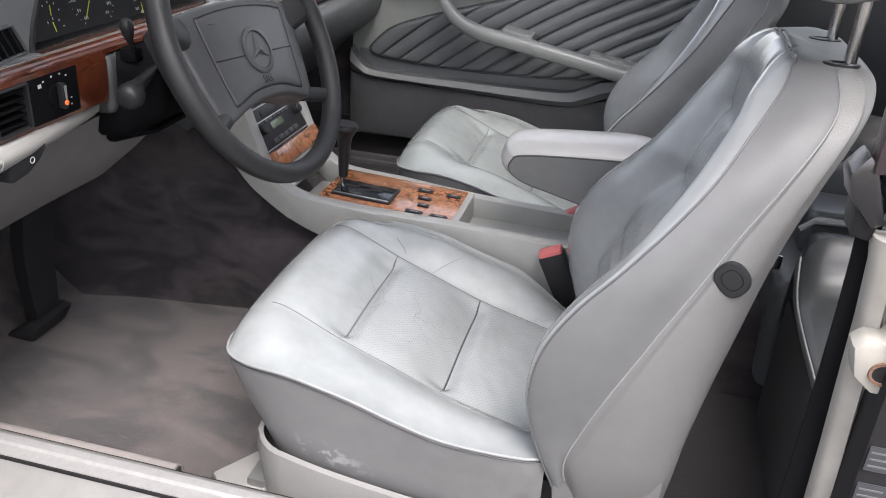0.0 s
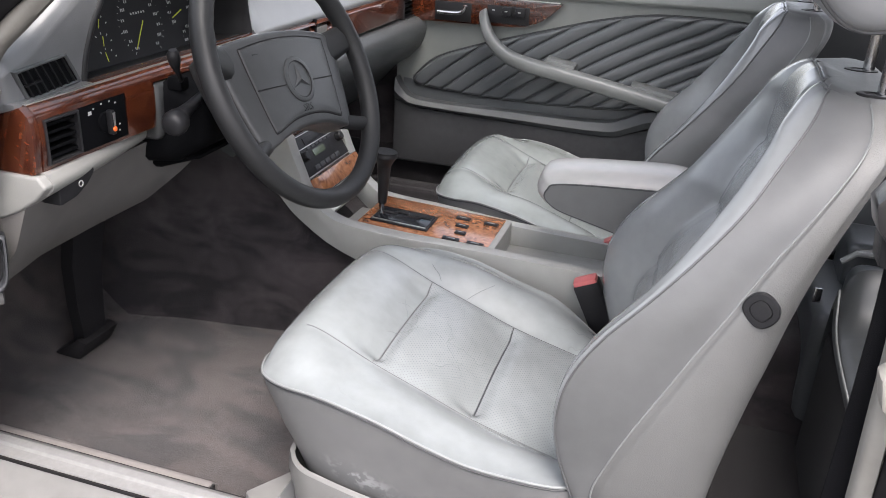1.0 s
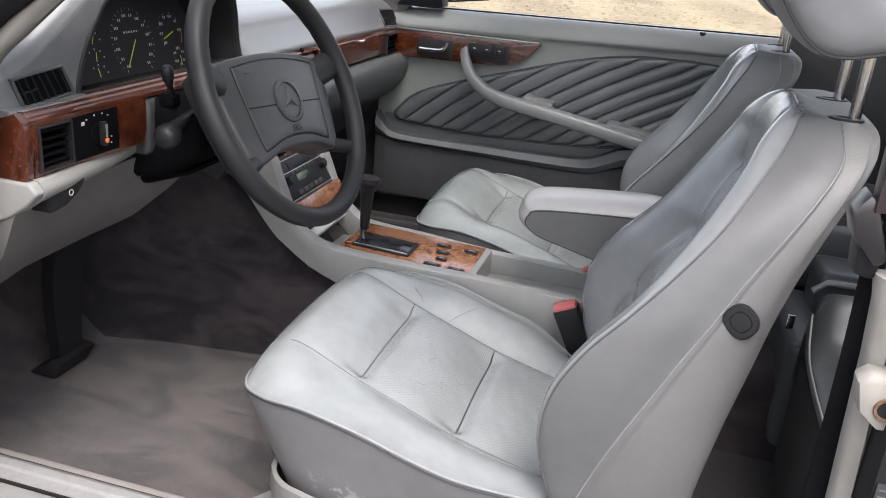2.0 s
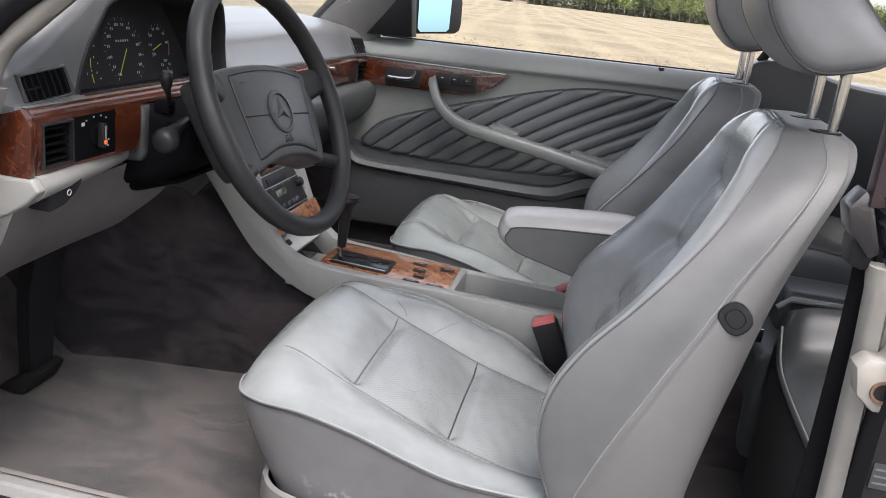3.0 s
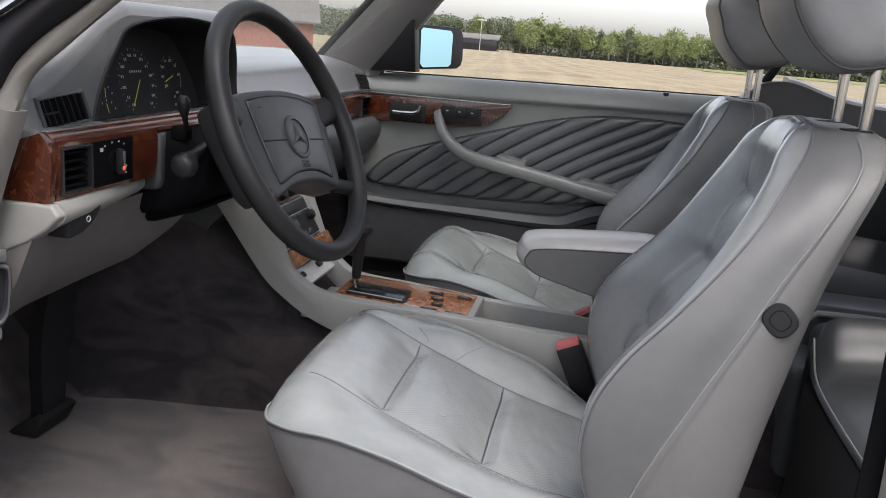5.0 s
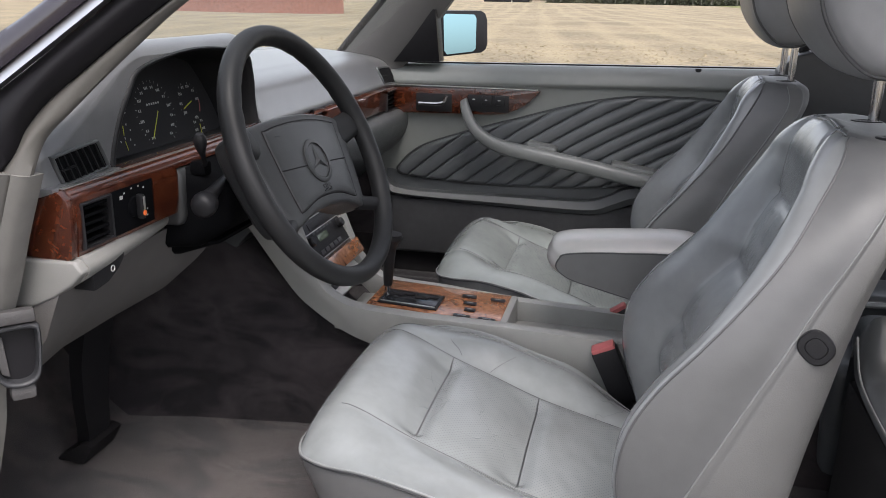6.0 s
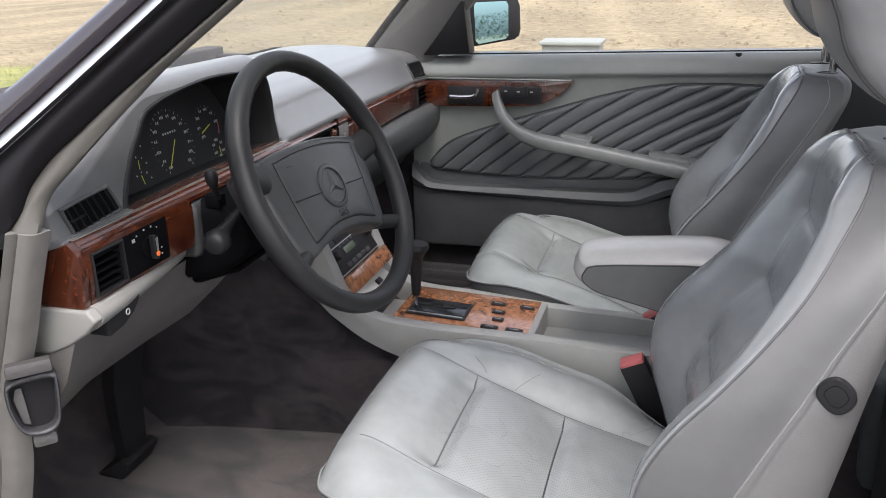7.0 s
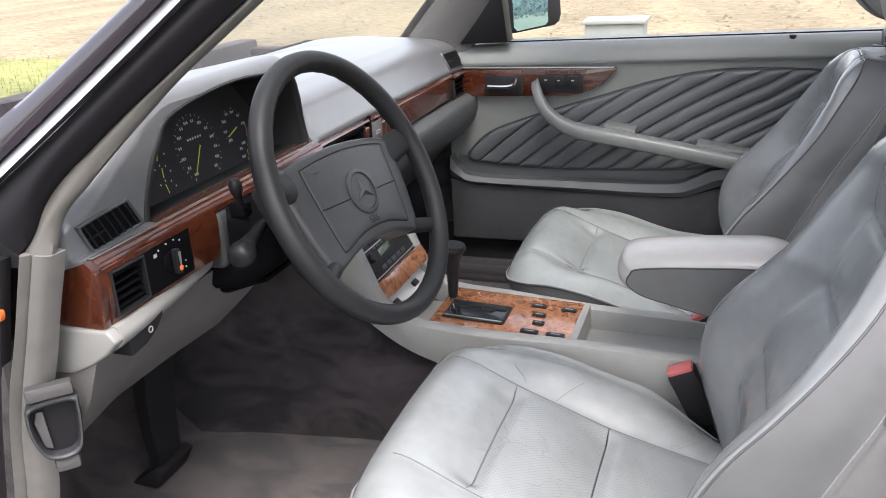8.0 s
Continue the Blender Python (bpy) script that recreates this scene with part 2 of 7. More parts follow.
def wood_material(name, tone, pale=False):
    m = material(name, (0.30, 0.075, 0.022), 0.25, vary=0.3, bump=0, coat=1.0)
    n, l = m.node_tree.nodes, m.node_tree.links
    b = n["Principled BSDF"]
    co = n.new("ShaderNodeTexCoord")
    warp = n.new("ShaderNodeTexNoise")
    warp.inputs["Scale"].default_value, warp.inputs["Detail"].default_value, warp.inputs["Distortion"].default_value = 64, 9, 1.3
    l.new(co.outputs["Object"], warp.inputs["Vector"])
    ramp = n.new("ShaderNodeValToRGB")
    e = ramp.color_ramp.elements
    e[0].position, e[0].color = 0.30, (0.060, 0.014, 0.008, 1)
    e[1].position, e[1].color = 0.74, (0.24, 0.070, 0.028, 1)
    mid = e.new(0.48)
    mid.color = (0.13, 0.030, 0.012, 1)
    for stop in e:
        stop.color = (*[c * tone for c in stop.color[:3]], 1)
    if pale:
        e[0].color, e[1].color, e[2].color = (0.13, 0.048, 0.022, 1), (0.27, 0.105, 0.045, 1), (0.42, 0.19, 0.09, 1)
    l.new(warp.outputs["Fac"], ramp.inputs[0])
    l.new(ramp.outputs[0], b.inputs["Base Color"])
    return m


wood = wood_material("burl_wood", 0.42)
wood_dark = wood_material("burl_wood_dark", 0.36)
# Same burl in brighter colours, standing for more sky light on flat plates.
wood_lit = wood_material("burl_wood_lit", 1.0, True)


def glass_material(name, tint=(0.95, 0.98, 0.96), veil=0.0):
    m = bpy.data.materials.new(name)
    m.use_nodes = True
    n, l = m.node_tree.nodes, m.node_tree.links
    n.remove(n["Principled BSDF"])
    clear, gloss, lay, mix = n.new("ShaderNodeBsdfTransparent"), n.new("ShaderNodeBsdfGlossy"), n.new("ShaderNodeLayerWeight"), n.new("ShaderNodeMixShader")
    power, fres = n.new("ShaderNodeMath"), n.new("ShaderNodeMath")
    clear.inputs[0].default_value = (*tint, 1)
    gloss.inputs["Roughness"].default_value = 0.02
    power.operation, power.inputs[1].default_value = "POWER", 4.0
    fres.operation, fres.inputs[1].default_value, fres.inputs[2].default_value = "MULTIPLY_ADD", 0.5, 0.03
    l.new(lay.outputs["Facing"], power.inputs[0])
    l.new(power.outputs[0], fres.inputs[0])
    l.new(fres.outputs[0], mix.inputs[0])
    l.new(clear.outputs[0], mix.inputs[1])
    l.new(gloss.outputs[0], mix.inputs[2])
    # Pale diffuse film imitates the haze of reflections on the pane.
    film, veil_mix = n.new("ShaderNodeBsdfDiffuse"), n.new("ShaderNodeMixShader")
    film.inputs[0].default_value, veil_mix.inputs[0].default_value = (0.75, 0.74, 0.72, 1), veil
    l.new(mix.outputs[0], veil_mix.inputs[1])
    l.new(film.outputs[0], veil_mix.inputs[2])
    l.new(veil_mix.outputs[0], n["Material Output"].inputs[0])
    return m


glass = glass_material("veiled_glass", veil=0.17)


# ---- mesh helpers ----
def part(name, bm, mat, parent=None, label="", flat=False, sharp=38):
    me = bpy.data.meshes.new(name)
    bmesh.ops.recalc_face_normals(bm, faces=bm.faces)
    bm.to_mesh(me)
    bm.free()
    for m in mat if isinstance(mat, (list, tuple)) else (mat,):
        me.materials.append(m)
    if not flat:
        me.polygons.foreach_set("use_smooth", [True] * len(me.polygons))
        me.set_sharp_from_angle(angle=radians(sharp))
    ob = new(name, me)
    ob.parent = parent
    if label:
        ob["label"] = label
    return ob


def thing(name, label, category, place=(0, 0, 0), group=""):
    ob = new(name)
    ob.location = place
    ob.empty_display_size = 0.1
    return tagged(ob, label, category, group)


def smooth(pts, steps=6, closed=False):
    """Catmull-Rom through rows of coordinates."""
    p = np.array(pts, float)
    n = len(p)
    out = []
    for i in range(n if closed else n - 1):
        a, b, c, d = (p[(i + k) % n] if closed else p[min(max(i + k, 0), n - 1)] for k in (-1, 0, 1, 2))
        for s in range(steps):
            t = s / steps
            out.append(0.5 * (2 * b + (c - a) * t + (2 * a - 5 * b + 4 * c - d) * t * t + (3 * b - 3 * c + d - a) * t ** 3))
    if not closed:
        out.append(p[-1])
    return np.array(out)


def loft(bm, rings, closed=True, caps=True, slot=None):
    rows = [[bm.verts.new(p) for p in ring] for ring in rings]
    n = len(rows[0])
    for a, b in zip(rows, rows[1:]):
        for k in range(n if closed else n - 1):
            f = bm.faces.new((a[k], a[(k + 1) % n], b[(k + 1) % n], b[k]))
            if slot is not None:
                f.material_index = slot(k)
    if caps and closed:
        bm.faces.new(rows[0][::-1])
        bm.faces.new(rows[-1])
    return rows


def tube(bm, pts, r, n=8, closed=False):
    p = [Vector(q) for q in pts]
    m = len(p)
    rings, up = [], None
    for i in range(m):
        a = p[(i - 1) % m] if closed or i else p[i]
        b = p[(i + 1) % m] if closed or i < m - 1 else p[i]
        t = (b - a).normalized()
        if up is None:
            up = Vector((0, 0, 1)) if abs(t.z) < 0.9 else Vector((1, 0, 0))
        up = (up - t * up.dot(t)).normalized()
        side = t.cross(up)
        rad = float(r[i]) if isinstance(r, (list, tuple)) else r
        rings.append([p[i] + rad * (math.cos(2 * math.pi * k / n) * up + math.sin(2 * math.pi * k / n) * side) for k in range(n)])
    if closed:
        rings.append(rings[0])
    rows = [[bm.verts.new(q) for q in ring] for ring in (rings[:-1] if closed else rings)]
    if closed:
        rows.append(rows[0])
    for a, b in zip(rows, rows[1:]):
        for k in range(n):
            bm.faces.new((a[k], a[(k + 1) % n], b[(k + 1) % n], b[k]))
    if not closed:
        bm.faces.new(rows[0][::-1])
        bm.faces.new(rows[-1])


def bevel(bm, w, seg=2, angle=30):
    edges = [e for e in bm.edges if len(e.link_faces) == 2 and e.calc_face_angle(0) > radians(angle)]
    bmesh.ops.bevel(bm, geom=edges, offset=w, segments=seg, profile=0.6, affect="EDGES", clamp_overlap=True)


def box(x0, x1, y0, y1, z0, z1, w=0.0, seg=2, m=None):
    bm = bmesh.new()
    bmesh.ops.create_cube(bm, size=1)
    for v in bm.verts:
        v.co = Vector((x0 + (v.co.x + 0.5) * (x1 - x0), y0 + (v.co.y + 0.5) * (y1 - y0), z0 + (v.co.z + 0.5) * (z1 - z0)))
    if w:
        bevel(bm, w, seg)
    if m:
        bm.transform(m)
    return bm


def prism(poly, axis, lo, hi, w=0.0, seg=2):
    """A polygon given in the two other axes (x before y before z), drawn out along axis."""
    bm = bmesh.new()
    def at(p, d):
        return {"x": (d, *p), "y": (p[0], d, p[1]), "z": (*p, d)}[axis]
    loft(bm, [[at(p, lo) for p in poly], [at(p, hi) for p in poly]])
    if w:
        bmesh.ops.recalc_face_normals(bm, faces=bm.faces)
        bevel(bm, w, seg)
    return bm


def sheet(fn, us, vs, slot=None):
    bm = bmesh.new()
    rows = [[bm.verts.new(fn(u, v)) for v in vs] for u in us]
    for i, (a, b) in enumerate(zip(rows, rows[1:])):
        for k in range(len(vs) - 1):
            f = bm.faces.new((a[k], a[k + 1], b[k + 1], b[k]))
            if slot:
                f.material_index = slot(0.5 * (us[i] + us[i + 1]), 0.5 * (vs[k] + vs[k + 1]))
    return bm


def solid(bm, t):
    """Thickens an open sheet."""
    bmesh.ops.recalc_face_normals(bm, faces=bm.faces)
    bmesh.ops.solidify(bm, geom=bm.faces[:], thickness=t)
    return bm


# ---- ground and distance ----
def noise_field(x, y, s):
    return noise.noise(Vector((x * s, y * s, 3.7)))


def soil_material():
    """Dry tilled earth: clods, paler straw-coloured tracks running away from the car."""
    m = material("dry_soil", (0.208, 0.170, 0.108), 0.95, vary=0.25, grain=5.0, bump=0, blotch=0.22, hue=(0.284, 0.236, 0.150))
    n, l = m.node_tree.nodes, m.node_tree.links
    b = n["Principled BSDF"]
    old = b.inputs["Base Color"].links[0].from_socket
    co = n.new("ShaderNodeTexCoord")
    lines = n.new("ShaderNodeTexWave")
    lines.bands_direction = "X"
    for key, value in (("Scale", 0.16), ("Distortion", 3.5), ("Detail", 4), ("Detail Scale", 0.35)):
        lines.inputs[key].default_value = value
    turn = n.new("ShaderNodeMapping")
    turn.inputs["Rotation"].default_value = (0, 0, radians(-7))
    l.new(co.outputs["Object"], turn.inputs[0])
    l.new(turn.outputs[0], lines.inputs["Vector"])
    sharp = n.new("ShaderNodeMapRange")
    sharp.inputs["From Min"].default_value, sharp.inputs["From Max"].default_value, sharp.inputs["To Max"].default_value = 0.55, 1.0, 0.40
    l.new(lines.outputs["Fac"], sharp.inputs["Value"])
    straw = n.new("ShaderNodeMix")
    straw.data_type = "RGBA"
    straw.inputs["B"].default_value = (0.385, 0.32, 0.20, 1)
    l.new(sharp.outputs[0], straw.inputs["Factor"])
    l.new(old, straw.inputs["A"])
    lump = n.new("ShaderNodeTexNoise")
    lump.inputs["Scale"].default_value, lump.inputs["Detail"].default_value, lump.inputs["Roughness"].default_value = 9, 8, 0.7
    l.new(co.outputs["Object"], lump.inputs["Vector"])
    dark = n.new("ShaderNodeMapRange")
    dark.inputs["From Min"].default_value, dark.inputs["From Max"].default_value, dark.inputs["To Min"].default_value, dark.inputs["To Max"].default_value = 0.32, 0.60, 0.55, 1.0
    l.new(lump.outputs["Fac"], dark.inputs["Value"])
    mul = n.new("ShaderNodeVectorMath")
    mul.operation = "SCALE"
    l.new(straw.outputs["Result"], mul.inputs[0])
    l.new(dark.outputs[0], mul.inputs["Scale"])
    l.new(mul.outputs[0], b.inputs["Base Color"])
    bp = n.new("ShaderNodeBump")
    bp.inputs["Strength"].default_value, bp.inputs["Distance"].default_value = 0.8, 0.05
    l.new(lump.outputs["Fac"], bp.inputs["Height"])
    l.new(bp.outputs[0], b.inputs["Normal"])
    return m


soil = soil_material()
grass_mat = material("grass", (0.075, 0.11, 0.028), 0.9, vary=0.4, grain=9, bump=0.6, bump_scale=40, blotch=0.6, hue=(0.20, 0.20, 0.07))
asphalt = material("asphalt", (0.06, 0.058, 0.058), 0.9, vary=0.2, grain=60, bump=0.6, bump_scale=200)

edges = sorted(set(np.round(np.concatenate([np.linspace(-40, 40, 161), -np.geomspace(40, 1500, 14), np.geomspace(40, 1500, 14)]), 3)))
edges_y = sorted(set(np.round(np.concatenate([np.linspace(-12, 40, 131), -np.geomspace(12, 1500, 12), np.geomspace(40, 1500, 18)]), 3)))


def ground_height(x, y):
    dip = -0.95 * math.exp(-(((x + 34) / 30) ** 2 + ((y - 80) / 26) ** 2))
    if y < 2.6:
        return dip
    far = min(1.0, (y - 2.6) / 1.5)
    return dip + far * (0.035 * noise_field(x, y, 0.9) + 0.05 * noise_field(x, y, 0.25)) * (1.0 if y < 60 else 0.3)


tagged(part("ground", sheet(lambda x, y: (x, y, ground_height(x, y)), edges, edges_y), soil), "dry pale tan ploughed field reaching the horizon", "ground", kind="structure")

# ---- car shell ----
FLOOR = 0.33


def floor_height(x, y):
    z = FLOOR
    if x < -0.24:
        z += 1.1 * (-0.24 - x) ** 1.15
    return z + 0.004 * noise_field(x * 10, y * 10, 1.0)


tagged(part("floor", sheet(lambda x, y: (x, y, floor_height(x, y)), np.linspace(-0.62, 1.75, 70), np.linspace(-0.64, 0.70, 40)), carpet), "brown-grey velour carpet on the car floor, brushed and lightly soiled", "carpet", kind="structure")

# Extra sheet over the floor carpet, near-black for the shade there.
tagged(part("floor_rear", sheet(lambda x, y: (x, y, FLOOR + 0.008 + 0.003 * noise_field(x * 9, y * 9, 1.0)), np.linspace(0.80, 1.06, 14), np.linspace(-0.585, 0.60, 30)), carpet_shaded), "carpet behind the front seats, darkened to stand for shade", "carpet", kind="structure")

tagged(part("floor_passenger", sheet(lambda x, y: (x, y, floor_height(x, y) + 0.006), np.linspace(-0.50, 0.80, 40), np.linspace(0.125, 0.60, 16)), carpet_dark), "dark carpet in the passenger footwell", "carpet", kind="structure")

# transmission tunnel
tun = bmesh.new()
rings = []
for x in np.linspace(-0.6, 1.1, 24):
    top = 0.66 if x < -0.05 else max(0.47, 0.66 - (x + 0.05) * 0.9)
    half = 0.108
    wide = 0.030 + 0.22 * max(0.0, 0.05 - x)
    prof = smooth([(-half - wide - 0.006, FLOOR - 0.03), (-half - wide * 0.8, FLOOR + 0.03), (-half - 0.2 * wide, top - 0.08), (-half + 0.03, top), (half - 0.03, top), (half + 0.2 * wide, top - 0.08), (half + wide * 0.8, FLOOR + 0.03), (half + wide + 0.006, FLOOR - 0.03)], 4)
    rings.append([(x, y, z) for y, z in prof])
loft(tun, rings, closed=False, caps=False)
tagged(part("tunnel_carpet", tun, carpet_dark), "dark grey carpet over the transmission tunnel", "carpet", kind="structure")
tagged(part("wall_front", box(-0.66, -0.60, -0.72, 0.76, 0.25, 0.95, 0.01), carpet_dark), "dark carpeted bulkhead in front of the footwell", "bulkhead", kind="structure")

# threshold of the driver's door
sill_prof = [(-0.60, 0.27), (-0.60, 0.335), (-0.612, 0.362), (-0.625, 0.368), (-0.64, 0.366), (-0.652, 0.372), (-0.668, 0.372), (-0.675, 0.360), (-0.70, 0.345), (-0.76, 0.335), (-0.80, 0.31), (-0.81, 0.20), (-0.60, 0.20)]
sill = thing("door_sill", "pale grey painted door sill with a worn aluminium strip", "sill", (0, 0, 0))
sill["kind"] = "structure"
part("sill_body", prism(sill_prof, "x", -0.55, 1.02, 0.004), sill_paint, sill)
part("sill_strip", prism([(-0.622, 0.3695), (-0.634, 0.3685), (-0.638, 0.374), (-0.644, 0.374), (-0.646, 0.3705), (-0.668, 0.3735), (-0.668, 0.3775), (-0.650, 0.3765), (-0.647, 0.381), (-0.634, 0.381), (-0.622, 0.373)], "x", -0.30, 0.98, 0.001), sill_metal, sill, "scratched aluminium sill strip")
part("sill_lip", prism([(-0.590, 0.325), (-0.588, 0.352), (-0.600, 0.365), (-0.618, 0.367), (-0.622, 0.355), (-0.61, 0.33)], "x", -0.35, 0.205, 0.005), lip_mat, sill, "pale carpet edging")
for y, z in ((-0.6212, 0.3715), (-0.6465, 0.3752), (-0.6690, 0.3745)):
    part("sill_groove", box(-0.30, 0.98, y - 0.0012, y + 0.0012, z - 0.004, z + 0.0012), rubber, sill, "thin dark groove")
part("lip_end", box(0.203, 0.208, -0.612, -0.600, 0.350, 0.362, 0.002), rubber, sill)
part("seat_plinth", prism([(0.245, -0.585), (0.30, -0.50), (0.36, -0.45), (0.90, -0.45), (0.90, -0.600), (0.26, -0.600)], "z", 0.325, 0.350, 0.006), sill_paint, sill, "pale mounting plinth under the seat")
part("sill_seal", box(-0.5, 1.0, -0.683, -0.679, 0.340, 0.3555, 0.001), rubber, sill, "black rubber door seal")
tagged(part("sill_passenger", prism([(-y, z) for y, z in sill_prof], "x", -0.55, 1.02, 0.004), carpet_shaded), "carpeted sill under the closed passenger door, shade put into its colour", "sill", kind="structure")


# ---- seats ----
CUSH_X = [0.262, 0.266, 0.275, 0.30, 0.33, 0.40, 0.47, 0.54, 0.62, 0.70]
CUSH_Z = [0.545, 0.560, 0.574, 0.587, 0.583, 0.551, 0.524, 0.497, 0.475, 0.455]
WELT_X = [0.262, 0.316, 0.371, 0.443, 0.515, 0.571, 0.639, 0.70]
WELT_Z = [0.548, 0.553, 0.557, 0.546, 0.524, 0.510, 0.505, 0.50]
HALF_X = [0.262, 0.270, 0.285, 0.32, 0.37, 0.45, 0.60, 0.665, 0.70, 0.77]
HALF_Y = [0.165, 0.192, 0.211, 0.228, 0.238, 0.243, 0.240, 0.233, 0.218, 0.190]
SEAM = 0.130
_c, _w, _h = smooth(list(zip(CUSH_X, CUSH_Z)), 8), smooth(list(zip(WELT_X, WELT_Z)), 8), smooth(list(zip(HALF_X, HALF_Y)), 8)
CUSH_X, CUSH_Z = list(_c[:, 0]), list(_c[:, 1])
WELT_X, WELT_Z = list(_w[:, 0]), list(_w[:, 1])
HALF_X, HALF_Y = list(_h[:, 0]), list(_h[:, 1])


def groove(d, depth, width):
    return -depth * math.exp(-(d / width) ** 2)


def far_drop(x):
    """How far the inner edge sinks towards the backrest."""
    f = min(1.0, max(0.0, (x - 0.56) / 0.14))
    return 0.060 * f * f * (3 - 2 * f)


def cushion_top(x, v):
    half = float(np.interp(x, HALF_X, HALF_Y))
    part_v = abs(v) / 0.55
    y = math.copysign(SEAM * part_v if part_v < 1 else SEAM + (half - SEAM) * (abs(v) - 0.55) / 0.45, v)
    if half < SEAM + 0.02:
        y = v * half
    zc = float(np.interp(x, CUSH_X, CUSH_Z))
    zw = float(np.interp(x, WELT_X, WELT_Z))
    if v > 0:
        zw -= far_drop(x) * v
    a = abs(y)
    if a < SEAM:
        z = zc + 0.006 * (1 - (a / SEAM) ** 2)
        soft = min(1.0, max(0.0, (x - 0.42) / 0.05)) * min(1.0, (SEAM - a) / 0.03)
        z += soft * (0.0028 * noise.noise(Vector((x * 16, y * 9, 2.0))) + 0.0008 * noise.noise(Vector((x * 70 + y * 25, y * 22, 5.0))) * (1 + max(0.0, (x - 0.53) / 0.05) * (0.5 - y / SEAM * 0.5)))
    else:
        t = (a - SEAM) / max(1e-4, half - SEAM)
        crest = max(zc, zw) + 0.006 * min(1.0, max(0.0, (x - 0.36) / 0.1)) - 0.004 * min(1.0, max(0.0, (0.36 - x) / 0.06))
        if v > 0:
            crest += 0.024 * math.exp(-((x - 0.49) / 0.12) ** 2)
        z = zc * (1 - t) + zw * t + 0.6 * (crest - 0.5 * (zc + zw)) * math.sin(math.pi * min(1, t ** 0.9)) ** 1.7
        edge = max(0.0, (t - 0.8) / 0.2)
        z = z + (zw - z) * edge ** 3
    # pulled-in cross seams, running out towards the bolsters
    reach = min(1.0, max(0.0, SEAM - a) / 0.030)
    reach = reach * reach * (3 - 2 * reach)
    for s in (0.40, 0.54):
        z += reach * (groove(x - s, 0.0016, 0.0045) + groove(x - s, 0.0150, 0.030 if x < s else 0.015))
    fade = min(1.0, max(0.0, (x - 0.275) / 0.05))
    z += fade * groove(a - SEAM, 0.0016, 0.011)
    return y, z


def leather_perforated(name="leather_perforated", base=(0.212, 0.227, 0.228)):
    m = material(name, base, 0.25, vary=0.10, bump=0, blotch=9)
    n, l = m.node_tree.nodes, m.node_tree.links
    co = n.new("ShaderNodeTexCoord")
    turn = n.new("ShaderNodeMapping")
    turn.inputs["Rotation"].default_value = (0, 0, radians(45))
    turn.inputs["Scale"].default_value = (235, 235, 0)
    l.new(co.outputs["Object"], turn.inputs[0])
    fr = n.new("ShaderNodeVectorMath")
    fr.operation = "FRACTION"
    l.new(turn.outputs[0], fr.inputs[0])
    ds = n.new("ShaderNodeVectorMath")
    ds.operation = "DISTANCE"
    ds.inputs[1].default_value = (0.5, 0.5, 0)
    l.new(fr.outputs[0], ds.inputs[0])
    mr = n.new("ShaderNodeMapRange")
    mr.inputs["From Min"].default_value, mr.inputs["From Max"].default_value = 0.10, 0.24
    l.new(ds.outputs["Value"], mr.inputs["Value"])
    bp = n.new("ShaderNodeBump")
    bp.inputs["Strength"].default_value, bp.inputs["Distance"].default_value = 0.3, 0.001
    l.new(mr.outputs[0], bp.inputs["Height"])
    b = n["Principled BSDF"]
    l.new(bp.outputs[0], b.inputs["Normal"])
    old, hole = b.inputs["Base Color"].links[0].from_socket, n.new("ShaderNodeMix")
    hole.data_type = "RGBA"
    hole.inputs["A"].default_value = (*[c * 0.72 for c in base], 1)
    l.new(mr.outputs[0], hole.inputs["Factor"])
    l.new(old, hole.inputs["B"])
    l.new(hole.outputs["Result"], b.inputs["Base Color"])
    return m


leather_passenger_holes = leather_perforated("leather_passenger_perforated", (0.205, 0.224, 0.218))
add_creases(leather_passenger_holes, 15, 0.0018, 0.6)
leather_holes = leather_perforated()
add_creases(leather_holes, 15, 0.0018, 0.6)
for hide in (leather_seat, leather_holes, leather_passenger, leather_passenger_holes, leather_back):
    finish = hide.node_tree.nodes["Principled BSDF"].inputs
    finish["Coat Weight"].default_value, finish["Coat Roughness"].default_value = 0.45, 0.26


